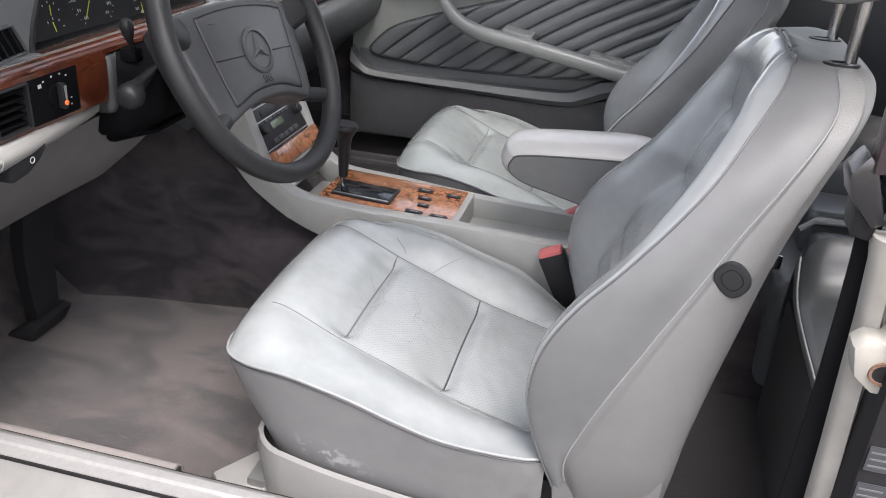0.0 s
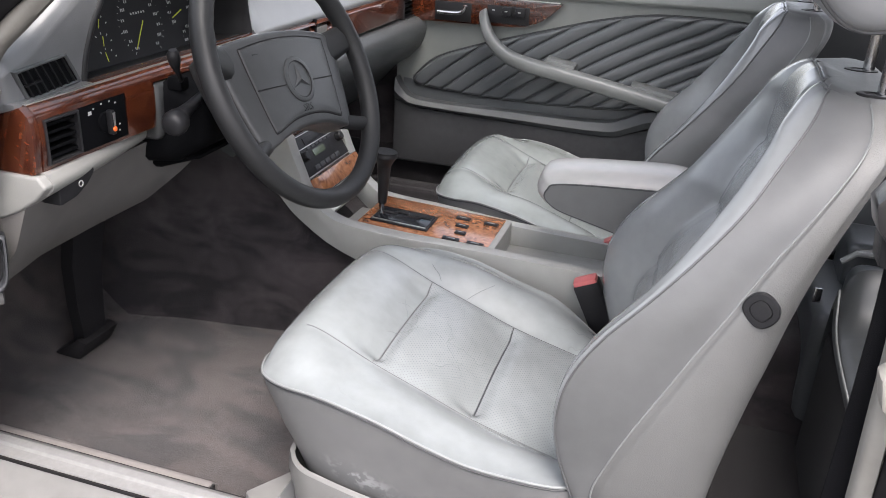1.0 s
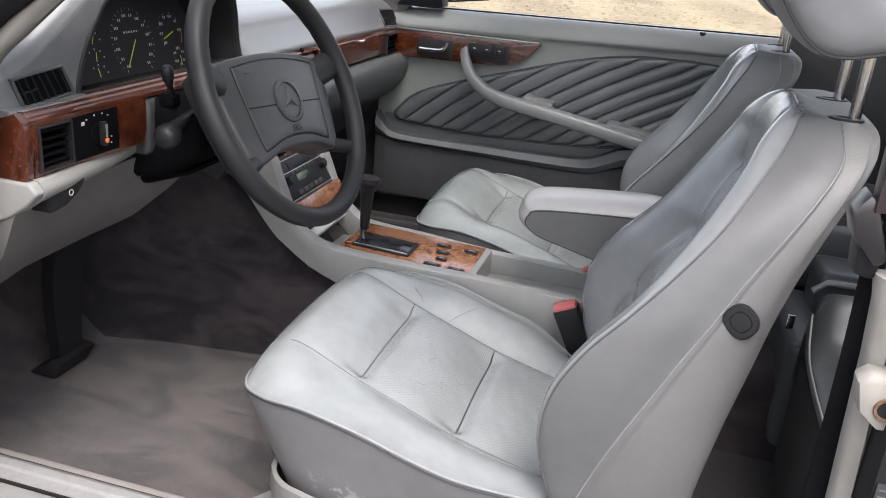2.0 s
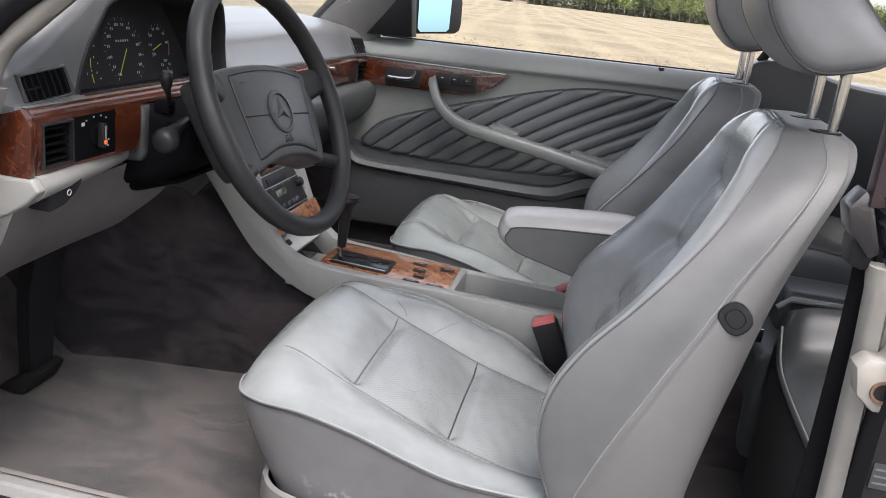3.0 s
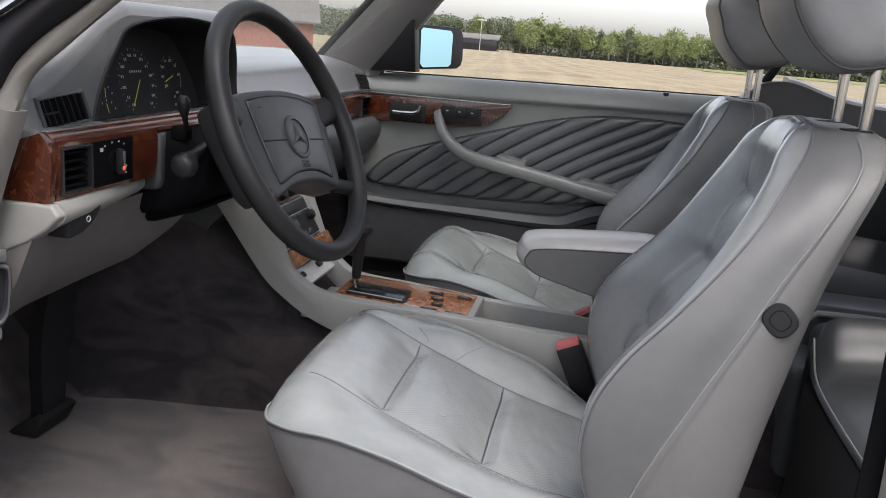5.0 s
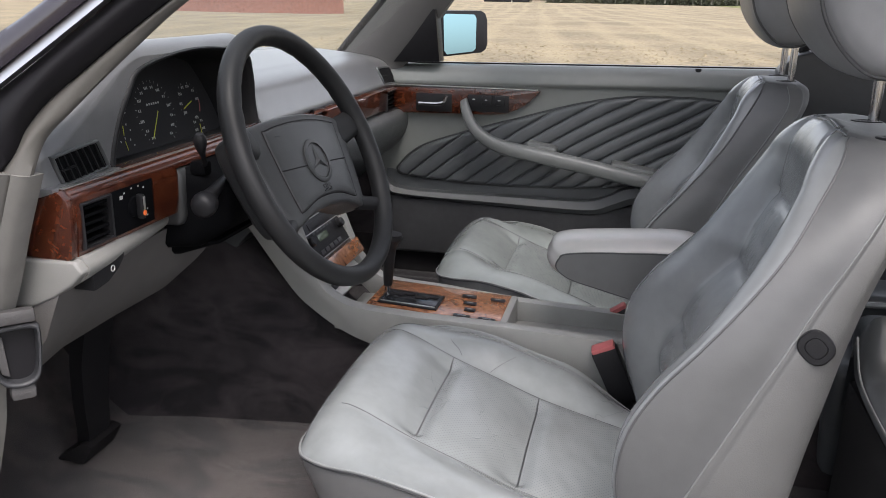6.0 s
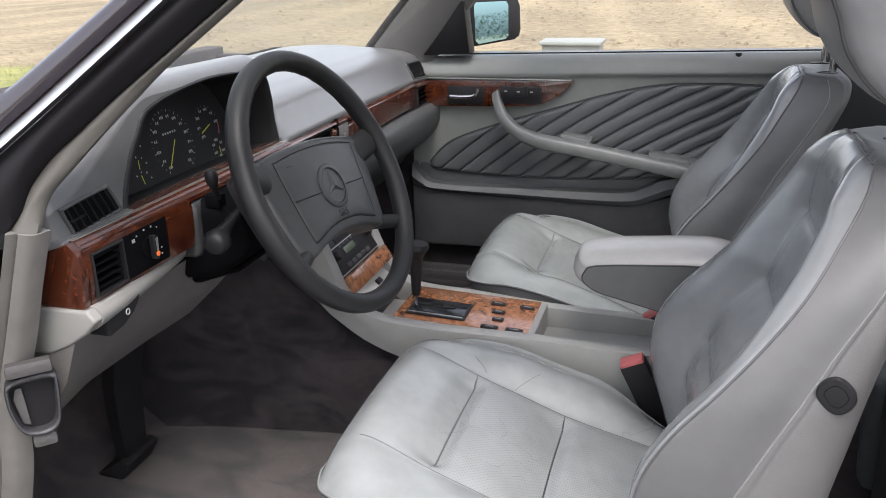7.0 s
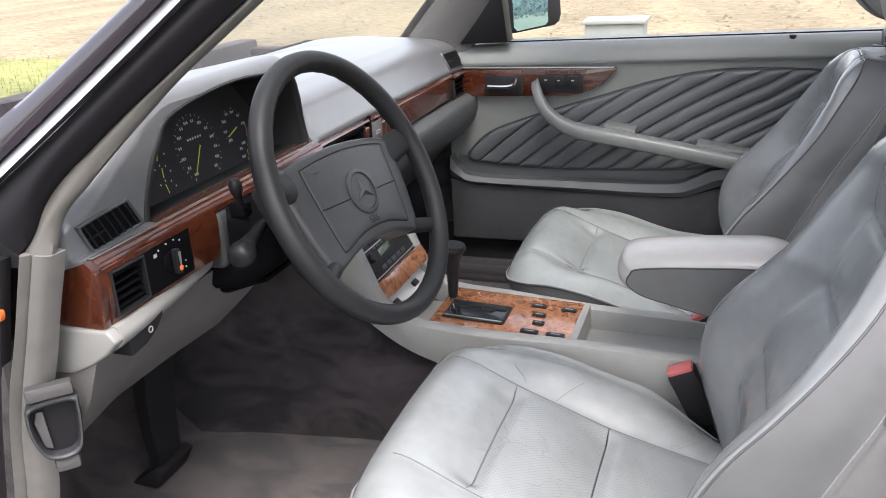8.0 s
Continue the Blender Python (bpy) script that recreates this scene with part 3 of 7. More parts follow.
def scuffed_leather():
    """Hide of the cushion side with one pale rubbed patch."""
    # Base darker than the cushion top, standing for shade on the upright side.
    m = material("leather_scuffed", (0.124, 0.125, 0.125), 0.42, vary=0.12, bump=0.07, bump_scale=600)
    n, l = m.node_tree.nodes, m.node_tree.links
    b = n["Principled BSDF"]
    old = b.inputs["Base Color"].links[0].from_socket
    co, move, length, near = n.new("ShaderNodeTexCoord"), n.new("ShaderNodeMapping"), n.new("ShaderNodeVectorMath"), n.new("ShaderNodeMapRange")
    move.vector_type = "TEXTURE"
    move.inputs["Location"].default_value, move.inputs["Rotation"].default_value, move.inputs["Scale"].default_value = (0.425, -0.23, 0.437), (0, radians(14), 0), (0.055, 0.05, 0.020)
    l.new(co.outputs["Object"], move.inputs[0])
    length.operation = "LENGTH"
    l.new(move.outputs[0], length.inputs[0])
    near.inputs["From Min"].default_value, near.inputs["From Max"].default_value, near.inputs["To Min"].default_value, near.inputs["To Max"].default_value = 0.2, 1.2, 1.0, 0.0
    l.new(length.outputs["Value"], near.inputs["Value"])
    rub = n.new("ShaderNodeTexNoise")
    rub.inputs["Scale"].default_value, rub.inputs["Detail"].default_value = 90, 5
    l.new(co.outputs["Object"], rub.inputs["Vector"])
    gate, both, mix = n.new("ShaderNodeMapRange"), n.new("ShaderNodeMath"), n.new("ShaderNodeMix")
    gate.inputs["From Min"].default_value, gate.inputs["From Max"].default_value = 0.50, 0.62
    l.new(rub.outputs["Fac"], gate.inputs["Value"])
    both.operation = "MULTIPLY"
    l.new(near.outputs[0], both.inputs[0])
    l.new(gate.outputs[0], both.inputs[1])
    mix.data_type = "RGBA"
    mix.inputs["B"].default_value = (0.27, 0.275, 0.275, 1)
    l.new(both.outputs[0], mix.inputs["Factor"])
    l.new(old, mix.inputs["A"])
    l.new(mix.outputs["Result"], b.inputs["Base Color"])
    return m


leather_scuffed = scuffed_leather()
BACK = np.array([  # height, crest, welt, side seam, back edge, half width at the welt, half width at the back
    (0.360, 0.71, 0.725, 0.735, 0.835, 0.205, 0.205), (0.440, 0.70, 0.712, 0.728, 0.838, 0.215, 0.215), (0.50, 0.680, 0.690, 0.715, 0.842, 0.228, 0.228), (0.55, 0.664, 0.672, 0.728, 0.847, 0.230, 0.230),
    (0.60, 0.658, 0.665, 0.748, 0.855, 0.229, 0.229), (0.65, 0.667, 0.674, 0.772, 0.865, 0.224, 0.224), (0.70, 0.696, 0.702, 0.797, 0.877, 0.216, 0.216),
    (0.75, 0.736, 0.744, 0.824, 0.889, 0.206, 0.206), (0.80, 0.771, 0.785, 0.851, 0.905, 0.190, 0.191), (0.85, 0.802, 0.822, 0.882, 0.926, 0.168, 0.174),
    (0.90, 0.830, 0.852, 0.912, 0.950, 0.136, 0.152), (0.925, 0.842, 0.868, 0.925, 0.962, 0.114, 0.132), (0.940, 0.853, 0.877, 0.928, 0.966, 0.097, 0.114),
    (0.950, 0.864, 0.882, 0.927, 0.966, 0.083, 0.101), (0.956, 0.874, 0.885, 0.926, 0.963, 0.071, 0.091), (0.9595, 0.886, 0.891, 0.925, 0.957, 0.060, 0.082)])


def far_shift(z, side, reach):
    """How much further the shoulder beside the console reaches than the outer one."""
    return reach * min(1.0, max(0.0, (z - 0.78) / 0.17)) * (1 + math.copysign(side, side * reach))


DEEP_Z, DEEP = [0.36, 0.45, 0.55, 0.66, 0.765, 0.86, 0.93, 0.958], [0.01, 0.03, 0.055, 0.066, 0.055, 0.036, 0.012, 0.002]


def back_section(row):
    z, xc, xw, xs, xb, h, hb = row
    d = float(np.interp(z, DEEP_Z, DEEP))
    cx = xc + d
    rim = min(1.0, max(0.0, (0.93 - z) / 0.36))
    half = [(cx, 0.0), (cx, 0.33 * h), (cx - 0.03 * d, 0.50 * h), (cx - 0.30 * d, 0.60 * h), (xc + 0.26 * d, 0.74 * h), (xc + 0.003, 0.87 * h), (0.62 * xc + 0.38 * xw, 0.955 * h), (xw, h),
            (0.5 * (xw + xs), 0.5 * (h + hb) + 0.003), (xs, hb), (xs + 0.0015 + 0.016 * rim, hb + 0.0025 + 0.006 * rim), (0.45 * xs + 0.55 * xb, hb + 0.004 * rim + 0.001), (xb - 0.012, 0.965 * hb), (xb, 0.84 * hb), (xb + 0.004, 0.4 * hb), (xb + 0.004, 0.0)]
    return half


def make_seat(name, label, group, hide=None, reach=0.044, rest_at=(0.0, 0.0, 0.0), side=1):
    """A front seat round its middle plane y = 0; side -1 mirrors the cushion."""
    seat = thing(name, label, "car seat", (0, 0, 0), group)
    us = np.unique(np.round(np.concatenate([np.linspace(0.262, 0.275, 8), np.linspace(0.275, 0.765, 88), *[q + np.linspace(-0.010, 0.010, 15) for q in (0.40, 0.54)]]), 5))
    vs = np.unique(np.round(np.concatenate([np.linspace(-1, 1, 71), *[q + np.linspace(-0.045, 0.045, 17) for q in (-0.55, 0.55)]]), 5))

    def on_cushion(x, v):
        y, z = cushion_top(x, v * side)
        return (x, y * side, z)

    def perforated(x, v):
        return 1 if x > 0.40 and abs(v) < 0.55 else 0
    part("cushion", sheet(on_cushion, us, vs, perforated), hide or [leather_seat, leather_holes], seat, "grey leather cushion with a perforated middle, creased", sharp=75)
    # skirt below the welt
    outline = [(x, -float(np.interp(x, HALF_X, HALF_Y)), float(np.interp(x, WELT_X, WELT_Z))) for x in np.linspace(0.694, 0.262, 90)]
    front = [(0.262 - 0.004 * math.cos(v * math.pi / 2), v * 0.165, 0.546) for v in np.linspace(-0.92, 0.92, 14)]
    outline = outline + front + [(x, -y, z - far_drop(x)) for x, y, z in outline[::-1]]
    outline = [(x, y * side, z) for x, y, z in outline]
    rings = []
    for depth, inset, lean in ((0, 0, 0), (0.01, 0.0005, 0.002), (0.02, 0.001, 0.004), (0.035, 0.003, 0.010), (0.05, 0.005, 0.015), (0.065, 0.007, 0.02), (0.08, 0.009, 0.026), (0.10, 0.012, 0.036), (0.12, 0.015, 0.044), (0.15, 0.02, 0.055)):
        ring = []
        for x, y, z in outline:
            fwd = max(0.0, 1 - (x - 0.258) / 0.12)
            zz = max(0.36, z - depth)
            fold = min(1.0, max(0.0, (x - 0.56) / 0.10)) * min(1.0, depth / 0.03) * 0.005 * math.sin(11 * math.atan2(zz - 0.41, 0.72 - x) + 0.5)
            ring.append((x + lean * fwd + 0.4 * inset * fwd, y * (1 - inset / 0.24) + math.copysign(fold, y), zz))
        rings.append(ring)
    bm = bmesh.new()
    loft(bm, rings, closed=False, caps=False)
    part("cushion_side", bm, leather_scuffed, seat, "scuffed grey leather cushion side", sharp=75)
    bm = bmesh.new()
    tube(bm, [(x, y * 1.004, z - 0.001) for x, y, z in outline], 0.0019, 6)
    part("cushion_piping", bm, piping_mat, seat)
    # thin dark line just below the piping
    bm = bmesh.new()
    tube(bm, [(x, y * 1.006, z - 0.0048) for x, y, z in outline], 0.0010, 5)
    part("under_line", bm, piping_dark, seat)
    # dark stitched seams in the grooves
    for s in (0.40, 0.54):
        bm = bmesh.new()
        tube(bm, [(x, y, z - 0.0001) for x, y, z in (on_cushion(s, v) for v in np.linspace(-0.54, 0.54, 25))], 0.0013, 5)
        part("seam", bm, piping_seat if s < 0.5 else piping_dark, seat)
    for v in (-0.55, 0.55):
        bm = bmesh.new()
        tube(bm, [(x, y, z - 0.0003) for x, y, z in (on_cushion(x, v) for x in np.linspace(0.305, 0.70, 40))], 0.0010, 5)
        part("seam", bm, piping_dark, seat)
    # plastic skirt round the foot
    lower = []
    for x, y, z in outline:
        fwd = max(0.0, 1 - (x - 0.258) / 0.10)
        lower.append((x + 0.052 * fwd, y * 0.985))
    bm = bmesh.new()
    prof = [(0.0, 0.432), (0.007, 0.430), (0.009, 0.40), (0.004, 0.375), (-0.010, 0.352), (-0.02, 0.352)]
    rings = []
    for off, z in prof:
        rings.append([(x - off * max(0.0, 1 - (x - 0.31) / 0.06) * (0.4 if abs(y) > 0.2 else 1), y + math.copysign(off, y) * min(1, abs(y) / 0.2), z - 0.13 * max(0, x - 0.36)) for x, y in lower])
    loft(bm, rings, closed=False, caps=False)
    part("seat_skirt", bm, skirt_mat, seat, "grey plastic skirt round the seat foot")
    part("seat_frame", box(0.36, 0.80, -0.19, 0.19, 0.355, 0.44, 0.01), black_plastic, seat)
    for y in (-0.20, 0.20):
        part("seat_rail", box(0.30, 0.86, y - 0.022, y + 0.022, 0.326, 0.362, 0.006), alloy, seat)
    for sy in (-1, 1):
        part("hinge_cover", prism([(0.700, 0.495), (0.716, 0.525), (0.828, 0.575), (0.832, 0.46), (0.822, 0.35), (0.735, 0.35), (0.708, 0.43)], "y", sy * 0.200, sy * 0.222, 0.006), shell_grey, seat, "grey plastic hinge cover")
    # backrest
    rows = smooth(BACK, 9)
    rings, welts, seams = [], {1: [], -1: []}, {1: [], -1: []}
    for row in rows:
        half = smooth(back_section(row), 4)
        z = row[0]
        pts = []
        for k, (x, y) in enumerate(half):
            if y < 0.53 * row[5] and k < 14:
                for s in (0.557, 0.655, 0.762, 0.858):
                    x -= groove(z - s, 0.004, 0.007) + groove(z - s, 0.005, 0.03)
            if 0.50 * row[5] < y < 0.64 * row[5] and k < 18:
                x -= groove(y - 0.55 * row[5], 0.0035, 0.008)
            pts.append((x, y, z))
        lift = 0.010 * min(1.0, max(0.0, (z - 0.93) / 0.028)) ** 2
        ring = []
        for x, y, pz in pts + [(x, -y, pz) for x, y, pz in pts[-2:0:-1]]:
            out = y / max(1e-4, row[6])
            ring.append((x, y + far_shift(z, out, reach), pz + lift * max(0.0, 1 - abs(out)) * min(1.0, max(0.0, (0.93 - x) / 0.05))))
        rings.append(ring)
        for edge in (1, -1):
            welts[edge].append(ring[edge * 7 * 4])
            seams[edge].append(ring[edge * 9 * 4])
    # flat top panel behind the front welt
    last = rings[-1]
    cx, cy = 0.918, 0.9 * reach
    bm = bmesh.new()
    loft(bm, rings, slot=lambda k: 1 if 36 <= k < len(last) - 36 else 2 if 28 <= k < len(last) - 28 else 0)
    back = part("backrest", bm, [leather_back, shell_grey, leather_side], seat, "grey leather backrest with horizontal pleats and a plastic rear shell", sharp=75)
    bm = bmesh.new()
    loft(bm, [[(cx + (x - cx) * sc, cy + (y - cy) * sc, 0.9595 + (z - 0.9595) * sc ** 1.6 + dz) for x, y, z in last] for sc, dz in ((1.0, 0.0), (0.94, 0.0022), (0.84, 0.0034), (0.6, 0.004), (0.1, 0.004))])
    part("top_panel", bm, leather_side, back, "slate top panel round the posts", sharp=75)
    top_front = [Vector(p) for p in rings[-4][27::-1]] + [Vector(p) for p in rings[-4][:-28:-1]]
    line = [Vector((x - 0.0005, y + 0.0006, z)) for x, y, z in welts[1][1:-4]] + top_front + [Vector((x - 0.0005, y - 0.0006, z)) for x, y, z in welts[-1][-5:0:-1]]
    bm = bmesh.new()
    tube(bm, line, 0.0014, 6)
    part("piping", bm, piping_seat, back, "dark piping round the front")
    for edge in (1, -1):
        bm = bmesh.new()
        tube(bm, [(x, y + edge * 0.0006, z) for x, y, z in seams[edge] if 0.47 < z < 0.958], 0.0011, 6)
        part("seam", bm, piping_mat, back)
    # head restraint
    prof = smooth([(0.815, 1.145), (0.825, 1.116), (0.835, 1.087), (0.855, 1.058), (0.879, 1.037), (0.902, 1.031), (0.932, 1.036), (0.960, 1.045), (0.968, 1.058), (0.961, 1.075), (0.940, 1.098), (0.918, 1.122), (0.890, 1.150), (0.858, 1.168), (0.826, 1.166)], 5, True)
    c = prof.mean(axis=0)
    bm = bmesh.new()
    rings = []
    for y, s in ((-0.128, 0.15), (-0.127, 0.55), (-0.123, 0.82), (-0.117, 0.93), (-0.112, 0.965), (-0.108, 0.985), (-0.09, 1.06), (-0.05, 1.10), (0.0, 1.11), (0.05, 1.10), (0.09, 1.06), (0.108, 0.985), (0.112, 0.965), (0.117, 0.93), (0.123, 0.82), (0.127, 0.55), (0.128, 0.15)):
        rings.append([(c[0] + (x - c[0]) * s, y, c[1] + (z - c[1]) * s) for x, z in prof])
    loft(bm, rings)
    bm.transform(Matrix.Translation(rest_at))
    rest = part("headrest", bm, leather_rest, seat, "grey leather head restraint with piped side panels", sharp=75)
    for y in (-0.110, 0.110):
        bm = bmesh.new()
        tube(bm, [Vector(rest_at) + Vector((c[0] + (x - c[0]) * 0.985, y, c[1] + (z - c[1]) * 0.985)) for x, z in prof], 0.0026, 6, True)
        part("piping", bm, piping_seat, rest)
    for y, px in ((-0.060, 0.939), (0.078, 0.943)):
        bm = bmesh.new()
        tube(bm, [(px + 0.001, y, 0.93), (px, y, 1.07)], 0.0068, 14)
        part("post", bm, chrome, rest, "polished steel post")
        bm = bmesh.new()
        loft(bm, [[(px - 0.007 + r * 1.35 * math.cos(a), y + r * math.sin(a), 0.9632 + h) for a in np.linspace(0, 2 * math.pi, 28, endpoint=False)] for r, h in ((0.0140, -0.004), (0.0140, 0.0006), (0.0132, 0.0012), (0.0085, 0.0012), (0.007, 0.0))])
        part("post_collar", bm, black_plastic, rest)
    return seat


driver_seat = make_seat("driver_seat", "grey leather driver's seat with perforated cushion and light scuffs", "front seats")
driver_seat.location = (0, -0.372, 0)
# two old creases in the hide beside the console
for line in (((0.387, 0.70), (0.396, 0.66), (0.404, 0.635), (0.411, 0.595)), ((0.459, 0.565), (0.468, 0.61), (0.480, 0.66), (0.494, 0.72))):
    bm = bmesh.new()
    tube(bm, smooth([(x, cushion_top(x, v)[0], cushion_top(x, v)[1] - 0.0001) for x, v in line], 4), 0.0006, 4)
    part("crease", bm, piping_seat, driver_seat, "dark crease in the hide")
passenger_seat = make_seat("passenger_seat", "grey leather front passenger seat with folding armrest beside it", "front seats", [leather_passenger, leather_passenger_holes], -0.016, (0.020, 0.0, 0.0), -1)
passenger_seat.location = (0, 0.372, -0.006)

# round release cap on the driver's backrest shell
m = Matrix.Translation((0.853, -0.2105, 0.7655)) @ Matrix.Scale(0.82, 4) @ Matrix.Rotation(radians(-48), 4, "Y") @ Matrix.Rotation(radians(76), 4, "X")
bm = bmesh.new()
rad = lambda a, r: r * (abs(math.cos(a)) ** 2.6 + abs(math.sin(a)) ** 2.6) ** (-1 / 2.6)
loft(bm, [[m @ Vector((rad(a, r) * math.cos(a), rad(a, r) * 1.1 * math.sin(a), h)) for a in np.linspace(0, 2 * math.pi, 40, endpoint=False)] for r, h in ((0.020, -0.010), (0.020, 0.0), (0.0185, 0.002), (0.0125, 0.0022), (0.0120, 0.0012), (0.0116, 0.0012), (0.0110, 0.0024), (0.004, 0.0026))])
part("release_knob", bm, black_plastic, driver_seat, "black round backrest release knob")

# armrest between the seats, hinged on the driver's seat
arm = thing("armrest", "grey leather folding centre armrest with piped edge and worn top", "armrest")
prof = smooth([(0.522, 0.668), (0.525, 0.690), (0.545, 0.706), (0.65, 0.718), (0.76, 0.722), (0.80, 0.69), (0.79, 0.62), (0.74, 0.60), (0.68, 0.617), (0.608, 0.633), (0.545, 0.648)], 5, True)
c = prof.mean(axis=0)
bm = bmesh.new()


def arm_ring(y, flat, s=1.0):
    """Outline of the pad at one breadth; flat lowers the crown towards the side panel."""
    return [(0.70 + (x - 0.70) * (0.6 + 0.4 * flat) * s, y, 0.655 + (z - 0.655) * (flat if z > 0.655 else 1.0) * s) for x, z in prof]


loft(bm, [arm_ring(-0.087, 0.70, 0.3), arm_ring(-0.087, 0.70), arm_ring(-0.085, 0.745), arm_ring(-0.080, 0.83), arm_ring(-0.070, 0.92), arm_ring(-0.052, 0.985), arm_ring(-0.02, 1.02), arm_ring(0.005, 1.0), arm_ring(0.026, 0.93), arm_ring(0.038, 0.80), arm_ring(0.043, 0.70), arm_ring(0.043, 0.70, 0.3)])
part("arm_pad", bm, arm_leather, arm, sharp=75)
bm = bmesh.new()
bm.faces.new([bm.verts.new((x, y - 0.0012, z)) for x, y, z in arm_ring(-0.087, 0.70)])
part("side_panel", bm, leather_side, arm, "flat side panel, shade put into its colour", flat=True)
bm = bmesh.new()
tube(bm, arm_ring(-0.0868, 0.715), 0.0017, 6, True)
part("piping", bm, piping_dark, arm)
part("hinge", box(0.74, 0.80, -0.12, -0.08, 0.63, 0.69, 0.01), black_plastic, arm)


# ---- dashboard ----
dash = thing("dashboard", "slate grey padded dashboard with burl wood strip and round instruments", "dashboard")


def dash_top(y):
    """How far the hood over the instruments rises, 0 to 1."""
    t = min(1.0, max(0.0, (y + 0.651) / 0.185) if y < -0.326 else max(0.0, (-0.075 - y) / 0.115))
    return t * t * (3 - 2 * t)


def dash_ring(y):
    h = dash_top(y)
    side = max(0.0, (abs(y) - 0.58) / 0.13)
    left = max(0.0, (-0.52 - y) / 0.18)
    back = -0.36 + 0.22 * side ** 2
    z_lip = 0.938 - 0.012 * side + 0.090 * h
    x_lip = 0.008 + 0.022 * h + 0.016 * left
    ring = [(back, y, 0.90), (back + 0.005, y, 0.958 + 0.008 * h - 0.02 * side), (0.5 * back - 0.03, y, 0.974 + 0.030 * h - 0.022 * side), (-0.08, y, 0.966 + 0.062 * h - 0.016 * side), (x_lip - 0.034, y, z_lip + 0.021 - 0.008 * h), (x_lip - 0.008, y, z_lip + 0.012 - 0.003 * h), (x_lip + 0.002, y, z_lip - 0.004),
            (x_lip + 0.001, y, z_lip - 0.02 - 0.02 * h), (0.010 + 0.008 * h + 0.016 * left, y, 0.895), (0.030 + 0.014 * left, y, 0.882), (0.030 + 0.014 * left, y, 0.862), (-0.1, y, 0.862)]
    # the passenger's half rolls over into one sloping front face
    plain = ring[:4] + [(-0.046, y, 0.961 - 0.014 * side), (-0.018, y, 0.954 - 0.015 * side), (-0.002, y, 0.943 - 0.015 * side), (0.009, y, 0.922 - 0.013 * side), (0.0225, y, 0.894 - 0.010 * side), (0.0265, y, 0.8855 - 0.009 * side), (0.024, y, 0.880 - 0.009 * side), (-0.1, y, 0.880 - 0.009 * side)]
    f = min(1.0, max(0.0, (y + 0.14) / 0.05))
    f = f * f * (3 - 2 * f)
    return [tuple(p + (q - p) * f for p, q in zip(a, b)) for a, b in zip(ring, plain)]


# instrument binnacle: dark recess without a pane, glass reflections put into its black
cl_y0, cl_y1 = -0.530, -0.122
bm = bmesh.new()
arch = [(cl_y0, 0.885), (cl_y0 + 0.006, 0.926), (cl_y0 + 0.030, 0.980), (cl_y0 + 0.066, 1.010), (-0.326, 1.024), (cl_y1 - 0.066, 1.010), (cl_y1 - 0.030, 0.980), (cl_y1 - 0.006, 0.926), (cl_y1, 0.885)]
arch = [tuple(p) for p in smooth(arch, 5)]
base = [tuple(p) for p in zip(np.linspace(cl_y1, cl_y0, 24)[1:-1], np.full(22, 0.880))]
loop = arch + base
mid = np.mean(loop, axis=0)


def hooded(s, x, lift=0.0, lean=0.0):
    return [(x + lean * (z - 0.895), mid[0] + (y - mid[0]) * s, mid[1] + (z - mid[1]) * s + lift) for y, z in loop]


def pad_x(y, z):
    """Depth of the pad's face at a breadth and height."""
    r = dash_ring(y)
    return float(np.interp(z, [r[8][2], r[7][2], r[6][2]], [r[8][0], r[7][0], r[6][0]]))


def rim_ring(s, off):
    return [(pad_x(y, z) + off, y, z) for _, y, z in hooded(s, 0.0, 0.001)]


loft(bm, [rim_ring(1.040, -0.004), rim_ring(1.036, 0.0016), rim_ring(1.022, 0.0034), rim_ring(1.000, 0.0030), rim_ring(0.984, 0.0), rim_ring(0.978, -0.008)], caps=False)
part("instrument_hood", bm, well_black, dash, "black rim round the instruments", sharp=60)
bm = bmesh.new()
loft(bm, [rim_ring(0.978, -0.008), hooded(0.90, -0.045, -0.004, -0.25)], caps=False)
part("instrument_well", bm, well_black, dash, "black recess round the instruments", sharp=60)
arch_z = lambda y: float(np.interp(y, [p[0] for p in arch], [p[1] for p in arch], left=0.884, right=0.884))


def fascia_at(y, f):
    """Face of the pad round the instruments, in line with the pad beside it."""
    z = (arch_z(y) + 0.001) * (1 - f) + f * (dash_ring(y)[6][2] + 0.001)
    return (pad_x(y, z), y, z)


def rounded(ring):
    """The section with its upper edges eased, the underside as it is."""
    return [tuple(p) for p in smooth(ring[:9], 4)] + list(ring[9:])


def pad_line(y):
    """Pad over and round the instruments, from the windscreen down to the opening."""
    end = max(0.0, (-0.640 - y) / 0.025)
    ease = 1 - math.sqrt(max(0.0, 1 - min(1.0, end) ** 2))
    line = [tuple(p) for p in smooth(dash_ring(y)[:7], 5)] + [fascia_at(y, f) for f in np.linspace(1, 0, 12)[1:]]
    return [(x - 0.012 * ease, y, z - 0.012 * ease * max(0.0, (z - 0.88) / 0.06)) for x, y, z in line]


fascia_y = np.unique(np.round(np.concatenate([np.linspace(-0.665, -0.64, 10), np.linspace(-0.64, -0.112, 90), cl_y0 + np.linspace(-0.002, 0.03, 24), cl_y1 - np.linspace(-0.002, 0.03, 24)]), 5))
bm = bmesh.new()
loft(bm, [pad_line(y) for y in fascia_y], closed=False, caps=False)
part("pad_hood", bm, dash_mat, dash, "slate grey pad round the instruments and the outer vent", sharp=70)
bm = bmesh.new()
